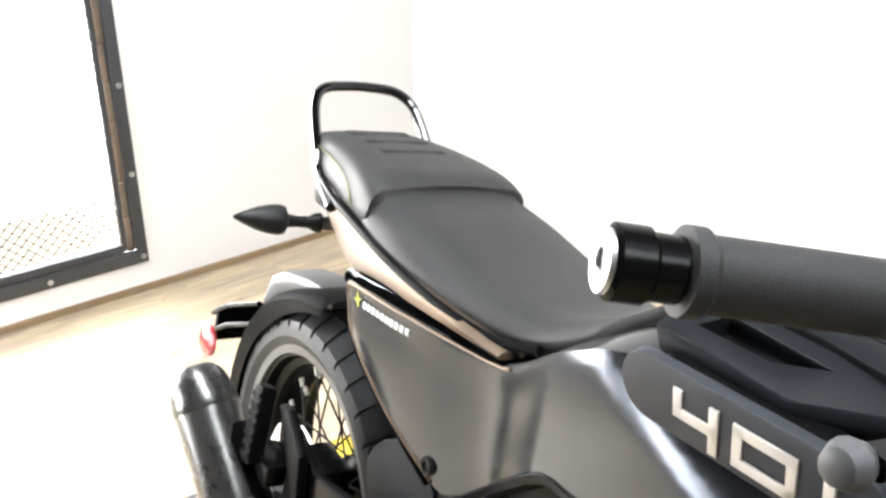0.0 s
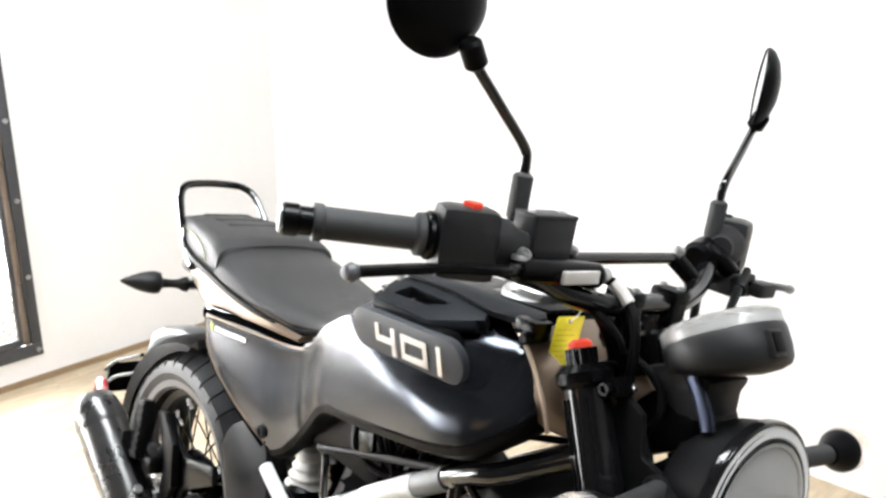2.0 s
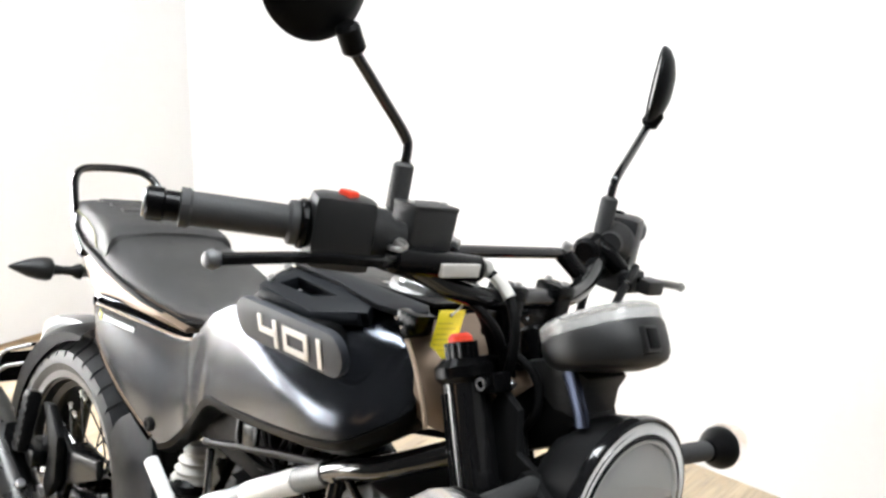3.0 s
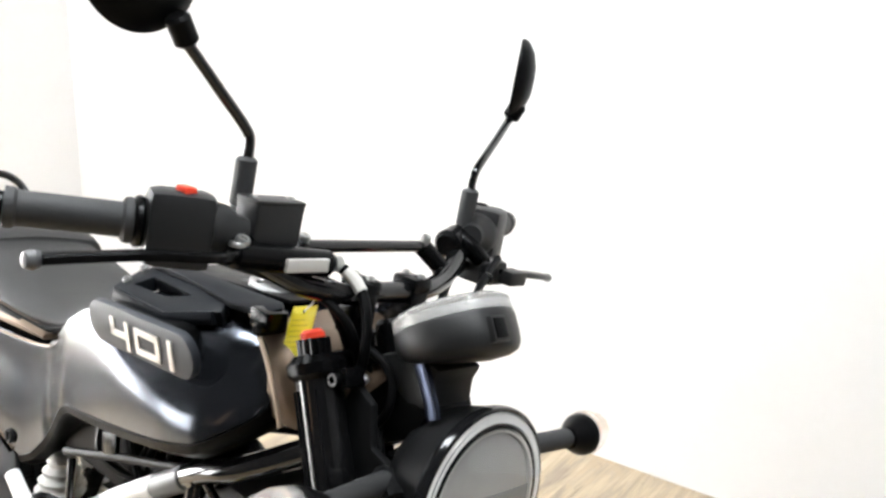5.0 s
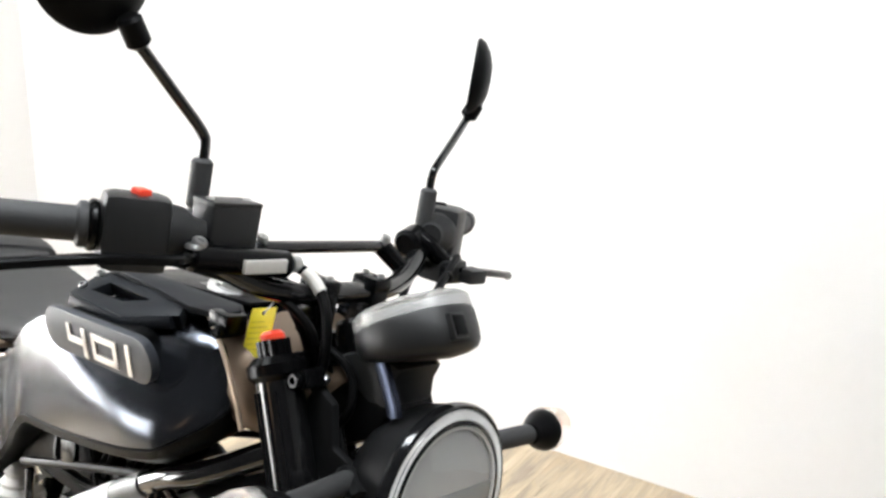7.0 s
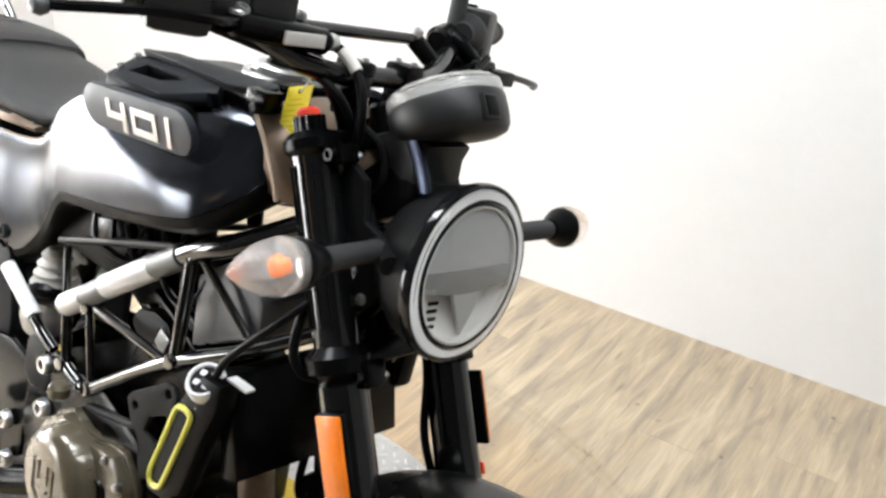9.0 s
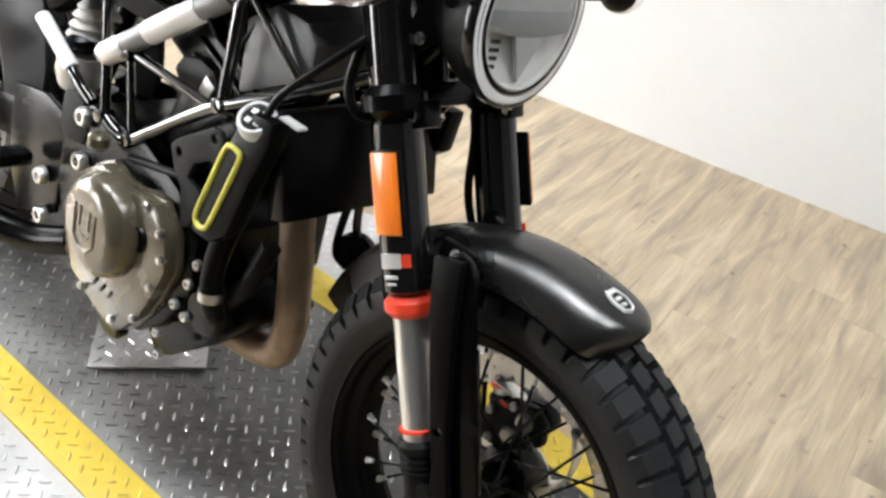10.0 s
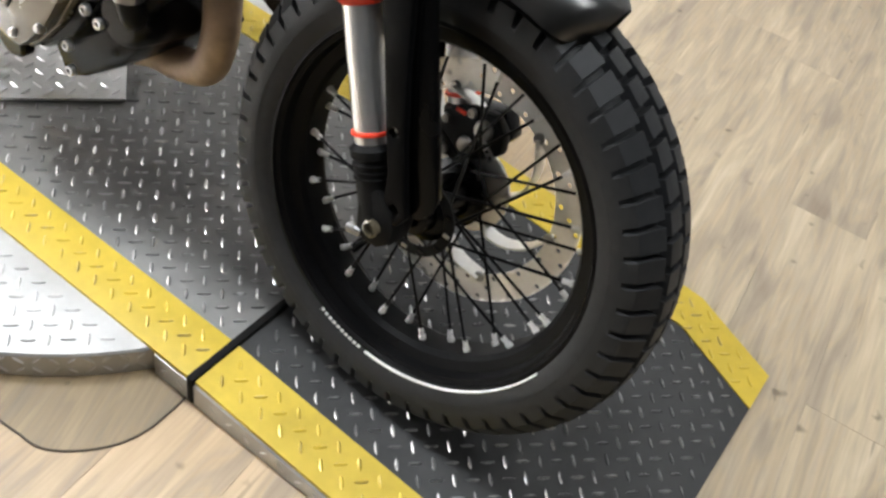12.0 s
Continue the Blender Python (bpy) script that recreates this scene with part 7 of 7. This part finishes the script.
for s in (-1, 1):
    D = (along(1, s) - along(0, s)).normalized()
    grip = sp("grip", lathe([(0.0128, 0.0), (0.0172, 0.0), (0.0172, 0.0225), (0.0222, 0.0235), (0.0228, 0.026), (0.0222, 0.031), (0.0172, 0.034), (0.0168, 0.125), (0.0195, 0.128), (0.0195, 0.136), (0.0128, 0.137)], along(0, s), D, 28), M_GRIP, "grey-black rubber grip")
    end_o = sp("bar_end", lathe([(0, 0.137), (0.0145, 0.137), (0.0145, 0.150), (0.0165, 0.152), (0.0165, 0.166), (0.013, 0.169), (0, 0.169)], along(0, s), D, 24), M_DARK, "black bar-end weight with a bright turned end")
    part("end_face", lathe([(0.0145, 0.1655), (0.0135, 0.1705), (0.006, 0.1705), (0.005, 0.1665)], along(0, s), D, 24), M_ALU, end_o, "bright turned end face", True)
    # switch housing
    sw = bmesh.new()
    q = Matrix.Translation(along(-0.030, s) + Vector((0.004, 0, 0.0))) @ D.to_track_quat("Y", "Z").to_matrix().to_4x4()
    block((0, 0, 0), (0.050, 0.066, 0.076), 0.012, q @ Matrix.Translation((0, 0.012, -0.002)), into=sw)
    lathe([(0.0, -0.088), (0.015, -0.088), (0.018, -0.076), (0.026, -0.066), (0.029, -0.05), (0.0, -0.05)], along(0, s), D, 24, into=sw)
    sw_o = sp("switch_housing", sw, M_HOUSING, "dark grey switch housing")
    part("housing_ring", lathe([(0.014, 0.012), (0.0235, 0.0135), (0.0255, 0.016), (0.0255, 0.020), (0.0235, 0.0225), (0.014, 0.0225)], along(0, s), D, 28), M_DARK, sw_o, "black collar beside the grip", True)
    if s < 0:
        part("stop_switch", block(q @ Vector((-0.006, 0.010, 0.037)), (0.018, 0.014, 0.010), 0.003), M_REDPL, sw_o, "red stop switch", True)
    else:
        part("switch_button", block(q @ Vector((-0.010, 0.012, 0.036)), (0.012, 0.013, 0.008), 0.003), M_DARK, sw_o, "", True)
    # lever and its clamp
    cl = along(-0.065, s)
    dz = 0.0 if s < 0 else -0.03
    pv = Vector((1.012, s * 0.205, 1.072 + dz * 0.7))
    if s < 0:
        lever_pts, tip = [pv, (1.032, -0.245, 1.073), (1.025, -0.30, 1.074), (1.012, -0.345, 1.070), (1.0, -0.395, 1.065)], 0.0095
    else:
        lever_pts, tip = [pv, (1.026, 0.245, 1.046), (1.022, 0.29, 1.042), (1.012, 0.335, 1.036), (1.0, 0.372, 1.030)], 0.0068
    lev = sp("lever", tube(smooth_path(lever_pts, 6), 0.006, flat=(0.0075, 0.0045)), M_DARK, "black hand lever")
    part("lever_ball", lathe([(0, -tip), (tip * 0.72, -tip * 0.72), (tip, 0), (tip * 0.72, tip * 0.72), (0, tip)], Vector(lever_pts[-1]) + Vector((-0.003, s * 0.006, -0.0015)), (0, 1, 0), 16), M_POD, lev, "", True)
    part("pivot_screw", bolt(pv + Vector((0, 0, 0.007)), (0, 0, 1), 0.009, 0.005), M_ALU, lev, "", True)
    perch = bmesh.new()
    tube(smooth_path([(0.972, s * 0.168, 1.085), (0.995, s * 0.178, 1.078), pv], 4), 0.012, 12, into=perch)
    rod((0.981, s * 0.150, 1.073), (0.972, s * 0.186, 1.082), 0.0195, 18, into=perch)
    sp("lever_perch", perch, M_DARK, "black lever clamp")
sp("clutch_perch", block((1.0, 0.212, 1.045), (0.05, 0.05, 0.034), 0.009), M_HOUSING, "black clutch lever perch")
sp("cable_adjuster", rod((1.02, 0.195, 1.05), (1.045, 0.165, 1.045), 0.0085, 12), M_DARK, "knurled clutch cable adjuster")
sp("clutch_switch", block((1.03, 0.238, 1.042), (0.03, 0.036, 0.02), 0.005), M_HOUSING, "small black lever switch")
# front brake master cylinder and reservoir
mc = sp("brake_master_cylinder", rod((1.01, -0.21, 1.070), (1.02, -0.085, 1.062), 0.0145, 18), M_DARK, "black brake master cylinder")
part("cylinder_label", block((1.0325, -0.128, 1.064), (0.005, 0.056, 0.014), 0.001), M_SKIN, mc, "pale label on the cylinder", True)
part("reservoir", block((0.990, -0.1525, 1.0955), (0.035, 0.0595, 0.052), 0.003, taper=1.04), M_HOUSING, mc, "square black fluid reservoir", True)
part("reservoir_lid", block((0.990, -0.1525, 1.1225), (0.0375, 0.0625, 0.005), 0.002), M_HOUSING, mc, "", True)
for a, b in ((-0.020, 0), (0.020, 0)):
    part("lid_screw", bolt((0.990, -0.1525 + a * 1.2, 1.1245), (0, 0, 1), 0.0045, 0.003), M_STEEL, mc, "", True)
part("banjo_bolt", bolt((1.02, -0.083, 1.063), (0, 1, 0), 0.010, 0.012), M_ALU, mc, "", True)
part("clamp_screw", bolt((0.992, -0.165, 1.103), (0.5, 0, 1), 0.006, 0.006), M_ALU, mc, "", True)
part("clamp_screw", bolt((1.012, -0.2, 1.083), (0.5, 0, 1), 0.008, 0.006), M_ALU, mc, "", True)

# mirrors
for s, base, centre in ((-1, (0.952, -0.252, 1.262), (0.930, -0.298, 1.321)), (1, (0.925, 0.307, 1.246), (0.918, 0.316, 1.304))):
    foot_p = Vector((0.964, -0.172, 1.090)) if s < 0 else Vector((0.973, 0.190, 1.076))
    stem = sp("mirror", tube(smooth_path([foot_p + Vector((0, 0, 0.062)), foot_p + Vector((0, 0, 0.085)), foot_p + Vector((-0.001, s * 0.006, 0.10)), Vector(base) * 0.5 + (foot_p + Vector((0, s * 0.006, 0.10))) * 0.5, base], 6), 0.006, 12), M_TUBE, "round black mirror on a bent stem")
    part("stem_foot", rod(foot_p + Vector((0, 0, 0.02)), foot_p + Vector((0, 0, 0.072)), 0.0115, 14), M_GRIP, stem, "rubber stem sleeve", True)
    part("stem_nut", lathe([(0.011, 0), (0.011, 0.012), (0, 0.012)], foot_p + Vector((0, 0, 0.008)), (0, 0, 1), 6), M_STEEL, stem, "", True)
    part("stem_post", rod(foot_p - Vector((0, 0, 0.01)), foot_p + Vector((0, 0, 0.022)), 0.008, 12), M_DARK, stem, "", True)
    n = Vector((-1, 0.12, 0.0)).normalized() if s < 0 else Vector((-0.8, -0.6, 0.0)).normalized()
    part("shell", lathe([(0, -0.024), (0.02, -0.023), (0.04, -0.017), (0.053, -0.008), (0.0575, 0.0), (0.0565, 0.004), (0.054, 0.0045)], Vector(centre), n, 40), M_PLASTIC, stem, "black round mirror shell", True)
    part("glass", lathe([(0.0545, 0.0030), (0, 0.0030)], Vector(centre), n, 40), M_MIRROR, stem, "mirror glass", True)
    part("neck", rod(Vector(base), Vector(base) + (Vector(centre) - Vector(base)) * 0.42 + Vector((0.012, 0, 0)), 0.0125, 16), M_PLASTIC, stem, "", True)

# cables and hoses at the handlebar
runs = [([(1.015, -0.083, 1.063), (1.03, -0.066, 1.055), (1.05, -0.06, 1.038), (1.068, -0.062, 1.01), (1.072, -0.062, 0.965), (1.05, -0.05, 0.92)], 0.006, M_HOSE),
        ([(0.97, -0.21, 1.06), (1.0, -0.15, 1.045), (1.02, -0.10, 1.03), (1.05, -0.07, 1.0), (1.06, -0.05, 0.95)], 0.0055, M_HOSE),
        ([(0.965, -0.22, 1.065), (0.99, -0.15, 1.05), (1.01, -0.09, 1.035), (1.035, -0.065, 0.995), (1.04, -0.04, 0.94)], 0.0065, M_HOSE),
        ([(0.96, -0.2, 1.07), (0.985, -0.12, 1.055), (1.0, -0.07, 1.04), (1.03, -0.03, 0.99), (1.05, -0.02, 0.93)], 0.0045, M_HOSE),
        ([(1.02, 0.215, 1.065), (1.05, 0.15, 1.04), (1.075, 0.09, 1.0), (1.07, 0.05, 0.94)], 0.0055, M_HOSE),
        ([(0.985, 0.22, 1.06), (1.0, 0.15, 1.035), (1.03, 0.1, 1.0), (1.05, 0.06, 0.94)], 0.0055, M_HOSE),
        ([(1.06, -0.06, 0.985), (1.10, -0.05, 0.965), (1.115, -0.055, 0.93), (1.09, -0.05, 0.89)], 0.005, M_HOSE),
        ([(1.10, -0.05, 0.90), (1.12, -0.055, 0.86), (1.11, -0.05, 0.80), (1.10, -0.05, 0.74)], 0.005, M_HOSE)]
for pts, r, m in runs:
    sp("cable", tube(smooth_path(pts, 6), r, 9), m)
sp("cable_sleeve", tube(smooth_path([(1.028, -0.067, 1.056), (1.039, -0.062, 1.048), (1.05, -0.06, 1.038)], 5), 0.0072, 10), M_SKIN, "white sleeve on the brake hose")
sp("wire_block", block((1.065, 0.01, 0.985), (0.03, 0.05, 0.03), 0.005), M_PLASTIC)
sp("ignition_lock", lathe([(0, 0.02), (0.016, 0.02), (0.02, 0.015), (0.02, -0.03), (0, -0.03)], (1.055, 0, 0.985), (-0.42, 0, 0.9), 24), M_DARK)

# yellow card tag hanging from the bar
TAG_AT = STEER @ Matrix(((0.036, 0, 0.003, 0.976), (0.002, 1, -0.010, -0.086), (0.012, 0, -0.056, 1.001), (0, 0, 0, 1)))
tag_o = slab([(0.0, 0.0), (1.0, 0.0), (1.0, 1.0), (0.0, 1.0)], -0.0005, 0.0005, 0, holes=[[(0.5 + 0.08 * math.cos(radians(a)), 0.11 + 0.05 * math.sin(radians(a))) for a in range(0, 360, 45)]])
tag_o.transform(TAG_AT)
tag_ob = thing("key_tag", tag_o, M_YELLOW, "yellow card key tag with small print, hanging from the handlebar", "key tag", m=BIKE_TURN)
for k in range(6):
    w = (0.55, 0.7, 0.45, 0.65, 0.4, 0.6)[k]
    b = block((0.12 + w / 2, -0.0009, 0.28 + 0.11 * k), (w, 0.0006, 0.016), 0)
    b.transform(TAG_AT)
    part("print_bar", b, M_TAG_INK, tag_ob)
part("string", tube(smooth_path([TAG_AT @ Vector((0.5, 0, 0.11)), (1.011, -0.088, 1.018), (1.0, -0.075, 1.035)], 4), 0.001, 5), M_WHITE, tag_ob)
